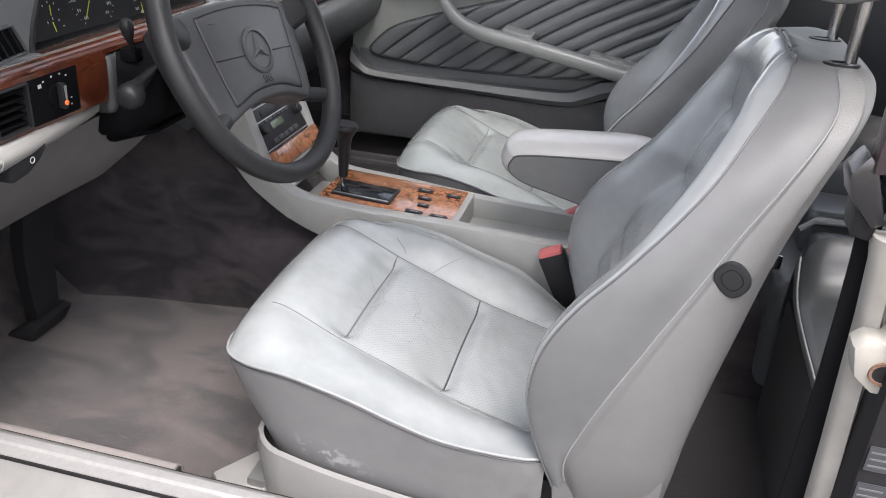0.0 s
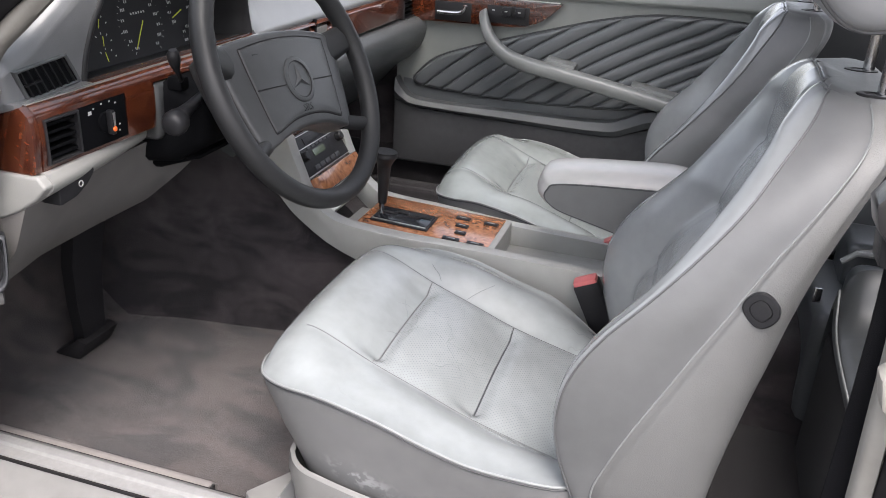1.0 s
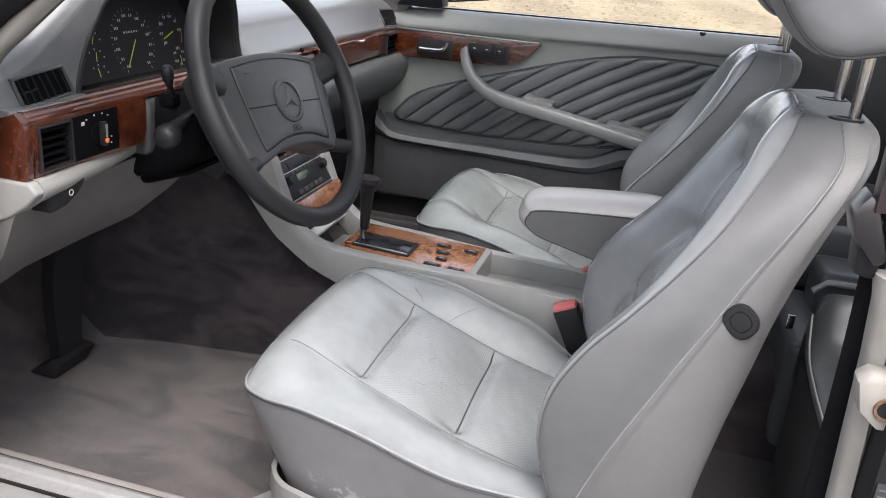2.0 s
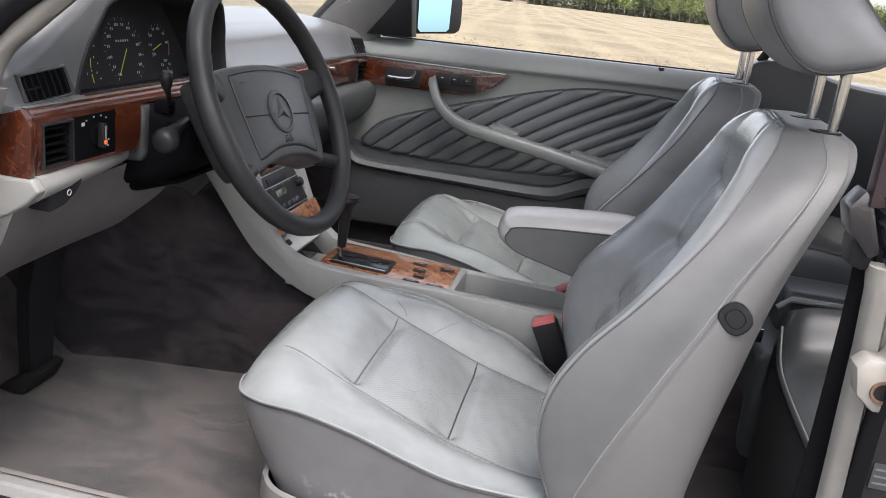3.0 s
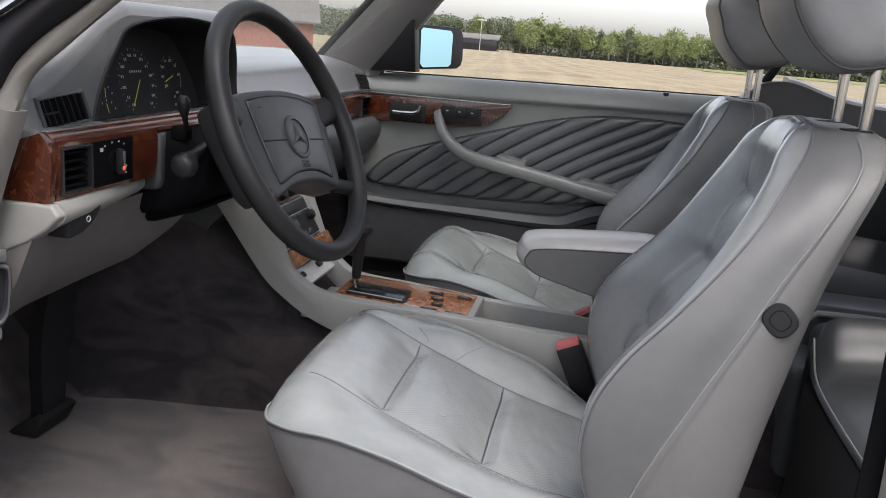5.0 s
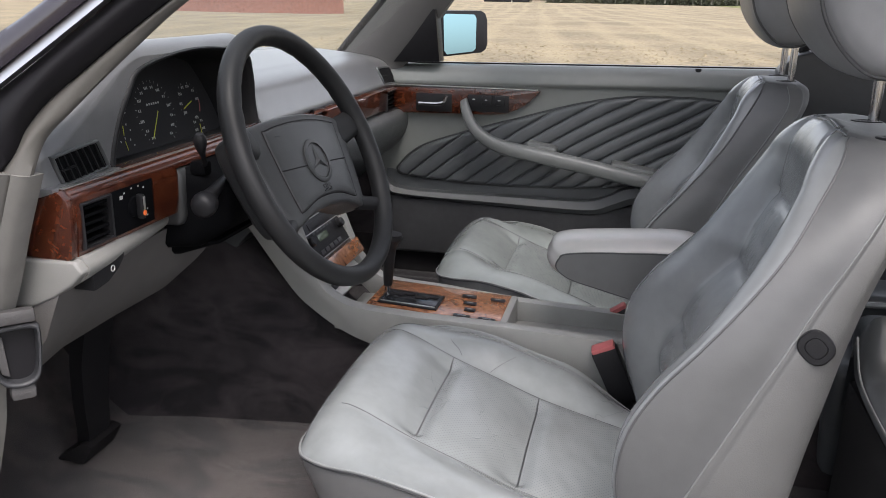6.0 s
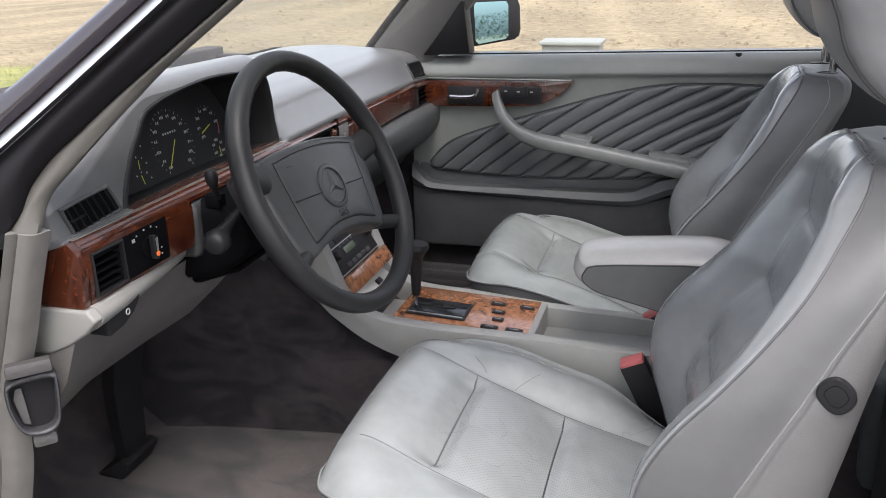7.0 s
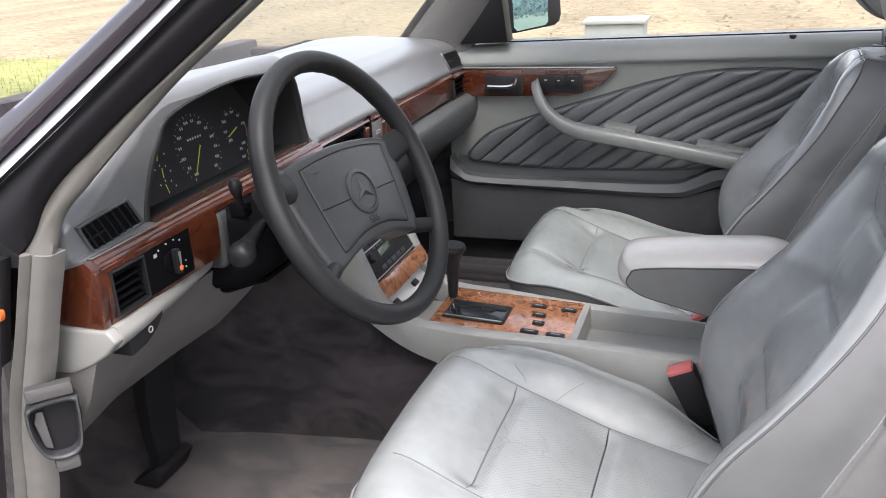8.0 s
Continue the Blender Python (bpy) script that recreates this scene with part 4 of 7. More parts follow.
bm.faces.new([bm.verts.new(p) for p in pad_line(fascia_y[0])] + [bm.verts.new((-0.14, fascia_y[0], 0.884))])
part("pad_end", bm, dash_mat, dash, "slate grey end of the pad", flat=True)
bm = bmesh.new()
loft(bm, [rounded(dash_ring(y)) for y in np.concatenate([[-0.112], np.linspace(-0.105, 0.72, 70), [0.735, 0.745]])])
part("pad", bm, dash_mat, dash, "soft slate grey upper pad", sharp=50)

bm = bmesh.new()
tube(bm, [Vector(dash_ring(y)[1]) + Vector((0.012, 0, 0.006)) for y in np.linspace(-0.50, 0.70, 50)], 0.0035, 6)
part("defroster_gap", bm, rubber, dash, "black defroster gap along the windscreen")
bm = bmesh.new()
face = [bm.verts.new(p) for p in hooded(0.915, -0.043, -0.004, -0.25)]
bm.faces.new(face)
part("instrument_panel", bm, face_mat, dash, "black instrument panel", flat=True)


def face_point(y, z, off=0.0):
    """A place on the instrument face."""
    return Vector((-0.043 - 0.25 * (z - 0.895) + off, y, z))


def disc(bm, y, z, r, off, a0=0, a1=360, r0=0.0, n=36):
    arc = [radians(a0 + (a1 - a0) * k / n) for k in range(n + 1)]
    outer = [bm.verts.new(face_point(y + r * math.cos(a), z + r * math.sin(a), off)) for a in arc]
    inner = [bm.verts.new(face_point(y + r0 * math.cos(a), z + r0 * math.sin(a), off)) for a in arc] if r0 else None
    for k in range(n):
        if inner:
            bm.faces.new((outer[k], outer[k + 1], inner[k + 1], inner[k]))
    if not inner:
        bm.faces.new(outer[:-1] if abs(a1 - a0) == 360 else outer)


def stroke(bm, y0, z0, y1, z1, w, off=0.003):
    d = Vector((y1 - y0, z1 - z0)).normalized() * (w / 2)
    bm.faces.new([bm.verts.new(face_point(y, z, off)) for y, z in ((y0 - d.y, z0 + d.x), (y0 + d.y, z0 - d.x), (y1 + d.y, z1 - d.x), (y1 - d.y, z1 + d.x))])


def dial(name, y, z, r, a_start, a_end, ticks, needle, label):
    """A round gauge; angles in degrees, counter-clockwise from the car's right."""
    bm = bmesh.new()
    disc(bm, y, z, r * 1.04, 0.0006)
    g = part(name, bm, face_mat, dash, label, flat=True)
    bm = bmesh.new()
    for k in range(ticks):
        a = radians(a_start + (a_end - a_start) * k / (ticks - 1))
        long = 0.90 if k % 2 == 0 else 0.94
        stroke(bm, y + long * r * math.cos(a), z + long * r * math.sin(a), y + 0.98 * r * math.cos(a), z + 0.98 * r * math.sin(a), 0.0010 if k % 2 == 0 else 0.0006)
        if k % 2 == 0:
            cy, cz = y + 0.78 * r * math.cos(a), z + 0.78 * r * math.sin(a)
            for d in ((-0.0022, 0.0022) if k % 4 else (-0.0034, 0.0, 0.0034)):
                stroke(bm, cy + d - 0.0011, cz, cy + d + 0.0011, cz, 0.0040)
    part("dial_markings", bm, white_mark, g, "white dial markings", flat=True)
    bm = bmesh.new()
    a = radians(needle)
    stroke(bm, y - 0.12 * r * math.cos(a), z - 0.12 * r * math.sin(a), y + 0.82 * r * math.cos(a), z + 0.82 * r * math.sin(a), 0.0017, 0.005)
    part("needle", bm, yellow_mark, g, "yellow needle", flat=True)
    return g


dial("speedometer", -0.322, 0.927, 0.051, 232, -52, 27, 229, "black speedometer with white marks")
dial("tachometer", -0.222, 0.934, 0.032, 215, 5, 13, 198, "black rev counter with white marks")
dial("clock", -0.213, 0.896, 0.016, 90, -240, 12, 262, "small black clock")
for gz, na in ((0.942, 60), (0.918, 75), (0.897, 95)):
    bm = bmesh.new()
    for k in range(4):
        a = radians(130 - 40 * k)
        stroke(bm, -0.413 + 0.016 * math.cos(a), gz - 0.006 + 0.013 * math.sin(a), -0.413 + 0.019 * math.cos(a), gz - 0.006 + 0.016 * math.sin(a), 0.0018)
    g = part("gauge_scale", bm, white_mark, dash, "white gauge marks", flat=True)
    bm = bmesh.new()
    a = radians(na)
    stroke(bm, -0.416, gz - 0.008, -0.416 + 0.013 * math.cos(a), gz - 0.008 + 0.013 * math.sin(a), 0.0015, 0.005)
    part("needle", bm, yellow_mark, g, flat=True)
bm = bmesh.new()
for k in range(7):
    a = radians(-38 + 48 * k / 8)
    b = radians(-38 + 48 * (k + 0.9) / 8)
    stroke(bm, -0.222 + 0.029 * math.cos(a), 0.934 + 0.029 * math.sin(a), -0.222 + 0.029 * math.cos(b), 0.934 + 0.029 * math.sin(b), 0.0026)
part("red_zone", bm, red_plastic, dash, "red band of the rev counter", flat=True)
bm = bmesh.new()
for k in range(6):
    stroke(bm, -0.340 + 0.006 * k, 0.943, -0.3365 + 0.006 * k, 0.943, 0.0030)
part("odometer", bm, white_mark, dash, "white odometer figures, not readable", flat=True)
part("warning_bar", prism([(0.005, 0.8895), (0.020, 0.8895), (0.036, 0.8870), (0.036, 0.8745), (0.005, 0.8745)], "y", -0.53, -0.140), face_mat, dash, "black strip of warning lamps")
part("glass_edge", box(0.0185, 0.0205, -0.528, -0.127, 0.8900, 0.8916, 0.0005), gate_metal, dash, "thin bright edge under the instruments")
for k, y in enumerate((-0.497, -0.470, -0.447, -0.424, -0.401, -0.36, -0.30, -0.27)):
    bm = bmesh.new()
    tube(bm, [(0.0285 + 0.0040 * math.cos(a), y + (0.0075 if k else 0.0050) * math.sin(a), 0.8884 - 0.0006 * math.cos(a)) for a in np.linspace(0, 2 * math.pi, 4 if 0 < k < 5 else 12, endpoint=False)], 0.0005, 4, True)
    part("warning_symbol", bm, gate_metal, dash, "grey outlined warning symbol", flat=True)

# ---- wood strips and vents of the dashboard ----
def wood_bar(y0, y1, z0, z1, x, name="wood_strip"):
    return part(name, prism([(x - 0.03, z0), (x + 0.004, z0), (x + 0.012, z0 + 0.006), (x + 0.014, z1 - 0.010), (x + 0.004, z1), (x - 0.03, z1)], "y", y0, y1, 0.002), wood, dash, "glossy reddish burl wood strip")


def fascia_wood(y0, y1, z0, z1):
    """A piece of the driver's wood fascia, cut from one curved face."""
    zs = np.linspace(z0, z1, 9)
    face = [(float(np.interp(z, [0.812, 0.830, 0.865, 0.880, 0.886, 0.890], [0.046, 0.049, 0.050, 0.047, 0.043, 0.036])), z) for z in zs]
    return part("wood_fascia", prism([(0.010, z0)] + face + [(0.010, z1)], "y", y0, y1), wood, dash, "glossy reddish burl wood fascia", sharp=60)


fascia_wood(-0.652, -0.438, 0.873, 0.890)
fascia_wood(-0.652, -0.6455, 0.817, 0.873)
fascia_wood(-0.498, -0.438, 0.817, 0.873)
fascia_wood(-0.652, -0.438, 0.812, 0.817)
fascia_wood(-0.438, -0.123, 0.874, 0.890)
# Bright strip drawn where the gloss of the wood's top edge would glint.
part("wood_edge", box(0.030, 0.036, -0.652, -0.123, 0.8885, 0.8912, 0.001), alloy, dash, "thin bright strip standing for the highlight along the wood")
part("wood_end", prism([(-0.029, 0.811), (0.040, 0.810), (0.0455, 0.812), (0.0495, 0.850), (0.0495, 0.868), (0.0465, 0.880), (0.036, 0.890), (0.020, 0.884), (-0.006, 0.876)], "y", -0.664, -0.6522, 0.0012), wood, dash, "glossy reddish burl wood end")
part("pad_foot", prism([(-0.10, 0.876), (0.010, 0.876), (0.030, 0.884), (0.030, 0.892), (-0.10, 0.892)], "y", -0.6635, -0.532, 0.002), dash_mat, dash, "slate edge between the pad and the wood")
part("pad_gap", prism([(0.010, 0.876), (0.030, 0.880), (0.030, 0.887), (0.010, 0.8875)], "y", -0.532, -0.44, 0.001), face_mat, dash, "black gap under the instruments")
wood_bar(0.185, 0.605, 0.816, 0.8835, 0.016)
wood_bar(0.715, 0.745, 0.808, 0.873, 0.016)
wood_bar(0.605, 0.715, 0.866, 0.8765, 0.016, "wood_rail")
wood_bar(-0.122, 0.104, 0.872, 0.8835, 0.016, "wood_rail")
wood_bar(0.084, 0.104, 0.816, 0.872, 0.016, "wood_post")
wood_bar(0.110, 0.185, 0.868, 0.8835, 0.016, "wood_rail")
part("wood_joint", box(-0.01, 0.031, 0.1042, 0.1098, 0.816, 0.8835, 0.001), column_black, dash, "dark joint in the wood")
tile = part("stowage_lid", box(-0.01, 0.030, 0.112, 0.160, 0.816, 0.867, 0.002), plastic_grey, dash, "small grey stowage lid")
part("lid_catch", box(0.030, 0.034, 0.128, 0.144, 0.842, 0.850, 0.001), alloy, tile, "bright catch")
wood_bar(0.161, 0.185, 0.816, 0.868, 0.016, "wood_post")
# The same drawn highlight, on along the passenger's wood.
bm = bmesh.new()
tube(bm, [(0.0205, y, 0.8842 - 0.009 * max(0.0, (y - 0.58) / 0.13)) for y in np.linspace(-0.122, 0.72, 20)], 0.0011, 6)
part("wood_edge", bm, alloy, dash, "thin bright strip standing for the highlight along the wood")


def vent(y0, y1, z0, z1, x, lean, slats, name="air_vent", uprights=True):
    v = part(name, box(x - 0.04, x - 0.03, y0, y1, z0, z1), column_black, dash, "black louvred air vent", flat=True)
    bm = bmesh.new()
    t = 0.0035
    ring = lambda d, xx: [(xx + lean * (z - z0), y, z) for y, z in ((y0 - d, z0 - d), (y1 + d, z0 - d), (y1 + d, z1 + d), (y0 - d, z1 + d))]
    loft(bm, [ring(t, x - 0.012), ring(t, x + 0.003), ring(t * 0.6, x + 0.006), ring(0, x + 0.005), ring(0, x - 0.035)], caps=False)
    part("vent_frame", bm, black_plastic, v)
    for k in range(slats):
        f = (k + 0.5) / slats
        if uprights:
            y = y0 + (y1 - y0) * f
            b = box(-0.014, 0.0, -0.0016, 0.0016, z0, z1, m=Matrix.Translation((x, y, 0)))
        else:
            z = z0 + (z1 - z0) * f
            b = box(-0.014, 0.0, y0, y1, -0.0015, 0.0015, m=Matrix.Translation((x, 0, z)))
        part("slat", b, column_black, v, flat=True)
    return v




def pad_vent(corners, slats):
    """A louvred vent let into the pad; corners (y, z) from the lower outer one round."""
    def at(u, v, off):
        (ya, za), (yb, zb), (yc, zc), (yd, zd) = corners
        y = (1 - v) * ((1 - u) * ya + u * yb) + v * ((1 - u) * yd + u * yc)
        z = (1 - v) * ((1 - u) * za + u * zb) + v * ((1 - u) * zd + u * zc)
        return Vector((pad_x(y, z) + off, y, z))

    def rim(d, off):
        e = 2.2 * d
        path = [(u, -e) for u in np.linspace(-d, 1 + d, 9)] + [(1 + d, v) for v in np.linspace(-e, 1 + e, 5)[1:]] + [(u, 1 + e) for u in np.linspace(1 + d, -d, 9)[1:]] + [(-d, v) for v in np.linspace(1 + e, -e, 5)[1:-1]]
        return [at(u, v, off) for u, v in path]
    v = part("air_vent", sheet(lambda a, b: at(a, b, 0.0012), np.linspace(0, 1, 9), np.linspace(0, 1, 5)), column_black, dash, "black louvred air vent in the pad")
    bm = bmesh.new()
    loft(bm, [rim(0.055, -0.002), rim(0.050, 0.0028), rim(0.034, 0.0044), rim(0.008, 0.0040), rim(0.0, 0.0010)], caps=False)
    part("vent_frame", bm, slate_soft, v, "slate frame of the vent", sharp=70)
    for k in range(slats):
        u = (k + 0.5) / slats
        bm = bmesh.new()
        loft(bm, [[at(u + s * 0.012, f, off) for s, off in ((-1, 0.0), (-1, 0.0040), (1, 0.0040), (1, 0.0))] for f in np.linspace(0, 1, 5)])
        part("slat", bm, black_plastic, v, flat=True)
    bm = bmesh.new()
    loft(bm, [[at(u, 0.5 + s * 0.03, off) for s, off in ((-1, 0.001), (-1, 0.0048), (1, 0.0048), (1, 0.001))] for u in np.linspace(0.02, 0.36, 4)])
    part("cross_slat", bm, black_plastic, v, flat=True)
    return v


pad_vent([(-0.630, 0.8905), (-0.546, 0.8965), (-0.567, 0.9285), (-0.645, 0.9225)], 7)
pad_vent([(0.598, 0.890), (0.708, 0.884), (0.704, 0.920), (0.594, 0.925)], 8)
vent(-0.641, -0.590, 0.821, 0.869, 0.0455, 0.0, 5, uprights=False)
vent(-0.105, -0.014, 0.820, 0.868, 0.022, 0.0, 4, uprights=False)
vent(-0.008, 0.081, 0.820, 0.868, 0.022, 0.0, 4, uprights=False)
vent(0.61, 0.711, 0.818, 0.864, 0.026, 0.0, 4, uprights=False)

# lower part: pale knee roll, sloping knee panel
bm = bmesh.new()
rings = []
for f in np.concatenate([[0.0, 0.015], np.linspace(0.03, 0.96, 24), [0.985, 1.0]]):
    y = -0.655 + 0.225 * f
    end = min(1.0, 1.2 * ((1 - f) / 0.03 + 0.2))
    sec = smooth([(-0.03, 0.811), (0.044, 0.812), (0.055, 0.808), (0.060, 0.798), (0.054, 0.787), (0.034, 0.779), (-0.03, 0.776)], 3)
    rings.append([(-0.01 + (x + 0.01) * (end if x > 0 else 1) - 0.030 * f ** 1.4, y, 0.788 + (z - 0.788) * (0.75 + 0.25 * end) + 0.004 * f) for x, z in sec])
loft(bm, rings)
part("knee_roll", bm, plastic_pale, dash, "pale grey padded knee roll")
bm = bmesh.new()
edge_y = [-0.69, -0.63, -0.56, -0.465, -0.39, -0.33, -0.27]
edge_x = [-0.045, -0.060, -0.073, -0.050, -0.020, 0.005, 0.015]
edge_z = [0.640, 0.637, 0.639, 0.655, 0.672, 0.704, 0.735]
rings = []
for y in np.linspace(-0.665, -0.27, 24):
    top = (0.030 - 0.06 * max(0, (y + 0.60)), 0.783)
    edge = (float(np.interp(y, edge_y, edge_x)), float(np.interp(y, edge_y, edge_z)))
    rings.append([(top[0] - 0.06, y, top[1]), (top[0], y, top[1]), (0.5 * (top[0] + edge[0]) + 0.010, y, 0.5 * (top[1] + edge[1])), (edge[0] + 0.006, y, edge[1] + 0.008), (edge[0] - 0.006, y, edge[1]), (edge[0] - 0.10, y, edge[1] + 0.05)])
loft(bm, rings)
part("knee_panel", bm, knee_mat, dash, "grey sloping knee panel")
release = part("parking_brake_release", prism([(-0.640, 0.793), (-0.575, 0.800), (-0.577, 0.790), (-0.590, 0.779), (-0.612, 0.769), (-0.640, 0.766)], "x", 0.024, 0.053, 0.003), black_plastic, dash, "black parking brake release handle")
bm = bmesh.new()
tube(bm, [(0.0533, -0.603 + 0.0036 * math.cos(a), 0.7835 + 0.0036 * math.sin(a)) for a in np.linspace(0, 2 * math.pi, 16, endpoint=False)], 0.0006, 5, True)
part("release_symbol", bm, white_mark, release, "white ring symbol")
# pale end cap below the wood
part("end_cap", prism([(-0.034, 0.809), (0.050, 0.8105), (0.0605, 0.798), (0.044, 0.781), (0.018, 0.764), (-0.011, 0.750), (-0.075, 0.746), (-0.075, 0.80)], "y", -0.668, -0.640, 0.004, 3), plastic_pale, dash, "pale grey end cap of the dashboard")
# passenger side lower dash
bm = bmesh.new()
lower = smooth([(-0.05, 0.8155), (0.022, 0.815), (0.040, 0.809), (0.050, 0.792), (0.046, 0.762), (0.026, 0.728), (-0.03, 0.675), (-0.10, 0.60), (-0.16, 0.56), (-0.22, 0.55)], 4)
loft(bm, [[(x + 0.012 * max(0.0, (y - 0.55) / 0.19) ** 2 * (1 if z > 0.7 else 0), y, z) for x, z in lower] for y in np.linspace(-0.08, 0.705, 24)])
part("glove_box_panel", bm, slate_soft, dash, "dark slate rolled glove box panel", sharp=60)

# light switch panel
plate = part("switch_plate", box(0.02, 0.0485, -0.586, -0.498, 0.817, 0.873, 0.001), column_black, dash, "black light switch plate")
bm = bmesh.new()
loft(bm, [[(0.0485 + h, -0.541 + r * math.cos(a), 0.845 + r * math.sin(a)) for a in np.linspace(0, 2 * math.pi, 24, endpoint=False)] for r, h in ((0.0135, 0), (0.0130, 0.0025), (0.0115, 0.003))])
part("light_switch", bm, column_black, plate, "black rotary light switch")
part("switch_grip", box(0.053, 0.063, -0.5445, -0.5375, 0.830, 0.862, 0.003), black_plastic, plate)
part("switch_pointer", prism([(-0.5422, 0.842), (-0.5398, 0.842), (-0.5388, 0.859), (-0.5432, 0.859)], "x", 0.0627, 0.0637, 0.0003), alloy, plate, "pale pointer")
bm = bmesh.new()
loft(bm, [[(0.0625 + h, -0.541 + r * math.cos(a), 0.838 + r * math.sin(a)) for a in np.linspace(0, 2 * math.pi, 16, endpoint=False)] for r, h in ((0.0034, 0), (0.0034, 0.001), (0.002, 0.0016))])
part("switch_mark", bm, orange, plate, "orange mark")
for k, (y, z) in enumerate(((-0.567, 0.862), (-0.560, 0.866), (-0.545, 0.869), (-0.530, 0.869), (-0.519, 0.865), (-0.514, 0.836), (-0.515, 0.828))):
    w = 0.0028 if k == 0 else 0.0012
    part("switch_symbol", box(0.0486, 0.0492, y - w, y + w, z - w * 0.8, z + w * 0.8), white_mark, plate, flat=True)

# steering column shroud and stalks
part("column_shroud", prism([(-0.06, 0.74), (0.06, 0.755), (0.115, 0.79), (0.120, 0.852), (0.06, 0.872), (-0.06, 0.868)], "y", -0.425, -0.190, 0.022, 3), column_black, dash, "black steering column shroud")
part("shroud_pod", prism([(0.0, 0.790), (0.048, 0.790), (0.053, 0.805), (0.054, 0.860), (0.048, 0.873), (0.0, 0.873)], "y", -0.4375, -0.372, 0.010, 4), hub_mat, dash, "slate panel beside the column")
part("column_lower", prism([(-0.10, 0.725), (0.02, 0.735), (0.085, 0.757), (0.02, 0.79), (-0.1, 0.79)], "y", -0.405, -0.19, 0.018, 3), column_black, dash)
stalk = part("cruise_stalk", box(0.06, 0.085, -0.425, -0.405, 0.862, 0.882, 0.006), column_black, dash, "black cruise control stalk")
bm = bmesh.new()
tube(bm, smooth([(0.075, -0.415, 0.875), (0.088, -0.430, 0.882), (0.094, -0.448, 0.902), (0.097, -0.456, 0.926)], 4), [0.0034] * 7 + [0.004, 0.0055, 0.0078, 0.0088, 0.0082, 0.005], 12)
part("stalk_knob", bm, black_plastic, stalk)
bm = bmesh.new()
tube(bm, smooth([(0.09, -0.36, 0.855), (0.105, -0.43, 0.850), (0.115, -0.475, 0.846), (0.119, -0.492, 0.842), (0.121, -0.508, 0.840)], 4), [0.008] * 6 + [0.009, 0.010, 0.011, 0.013, 0.0155, 0.0165, 0.0170, 0.0170, 0.016, 0.014, 0.010], 16)
part("signal_stalk", bm, black_plastic, dash, "dark grey turn signal stalk with a round end", sharp=60)

# ---- steering wheel ----
wheel = thing("steering_wheel", "black leather four-spoke steering wheel with a padded airbag hub", "steering wheel")
wm = Matrix.Translation((0.196, -0.302, 0.876)) @ Matrix.Rotation(radians(-4), 4, "Z") @ Matrix.Rotation(radians(65), 4, "Y") @ Matrix.Rotation(radians(90), 4, "Z")
# local axes: x to the car's right, y up the wheel, z towards the driver
RIM, TUBE = 0.187, 0.0145
bm = bmesh.new()
N = 96
rows = []
for k in range(N):
    a = 2 * math.pi * k / N
    ring = []
    for j in range(14):
        b = 2 * math.pi * j / 14
        grip = TUBE * (1 + 0.07 * abs(math.sin(a * 30)) * (1 if math.cos(b) < -0.2 and 0.2 < math.sin(a) else 0))
        r = RIM + grip * math.cos(b)
        ring.append(bm.verts.new((r * math.cos(a), r * math.sin(a), grip * 1.1 * math.sin(b))))
    rows.append(ring)
for k in range(N):
    p, q = rows[k], rows[(k + 1) % N]
    for j in range(14):
        bm.faces.new((p[j], p[(j + 1) % 14], q[(j + 1) % 14], q[j]))
bm.transform(wm)
part("rim", bm, wheel_mat, wheel, "black leather rim with finger ridges", sharp=75)


hm = wm @ Matrix.Rotation(radians(-4.6), 4, "Z")
BOSS = smooth([(-0.132, 0.050), (-0.09, 0.061), (0.0, 0.067), (0.09, 0.061), (0.132, 0.050), (0.137, 0.030), (0.128, -0.03), (0.117, -0.075), (0.109, -0.091), (0.095, -0.094), (0.05, -0.081), (0.0, -0.077), (-0.05, -0.081), (-0.095, -0.094), (-0.109, -0.091), (-0.117, -0.075), (-0.128, -0.03), (-0.137, 0.030)], 3, True) * np.array([1.075, 1.0])
PAD = smooth([(-0.098, 0.047), (-0.05, 0.053), (0.0, 0.055), (0.05, 0.053), (0.098, 0.047), (0.104, 0.040), (0.097, -0.02), (0.089, -0.066), (0.082, -0.073), (0.04, -0.062), (0.0, -0.059), (-0.04, -0.062), (-0.082, -0.073), (-0.089, -0.066), (-0.097, -0.02), (-0.104, 0.040)], 3, True)


def hub_ring(outline, s, z, bow=0.45):
    return [hm @ Vector((x * s, (y + 0.008) * s - 0.008, z - bow * x * x * s * s)) for x, y in outline]


bm = bmesh.new()
loft(bm, [hub_ring(BOSS, 0.84, -0.070), hub_ring(BOSS, 0.985, -0.052), hub_ring(BOSS, 1.005, -0.030), hub_ring(BOSS, 1.004, -0.010), hub_ring(BOSS, 0.985, -0.005), hub_ring(BOSS, 0.955, -0.003), hub_ring(BOSS, 0.90, -0.002), hub_ring(BOSS, 0.6, -0.002), hub_ring(BOSS, 0.2, -0.002)])
hub = part("airbag_hub", bm, hub_mat, wheel, "dark grey moulded airbag hub", sharp=60)
bm = bmesh.new()
loft(bm, [hub_ring(PAD, 1.0, -0.008), hub_ring(PAD, 1.0, -0.0014), hub_ring(PAD, 0.990, -0.0006), hub_ring(PAD, 0.95, 0.0), hub_ring(PAD, 0.7, 0.0006), hub_ring(PAD, 0.2, 0.0006)])
part("airbag_pad", bm, hub_mat, hub, "padded airbag cover with fine grain", sharp=60)
bm = bmesh.new()
tube(bm, hub_ring(PAD, 1.012, -0.0022), 0.0013, 5, True)
part("pad_gap", bm, rubber, hub, "dark gap round the pad")
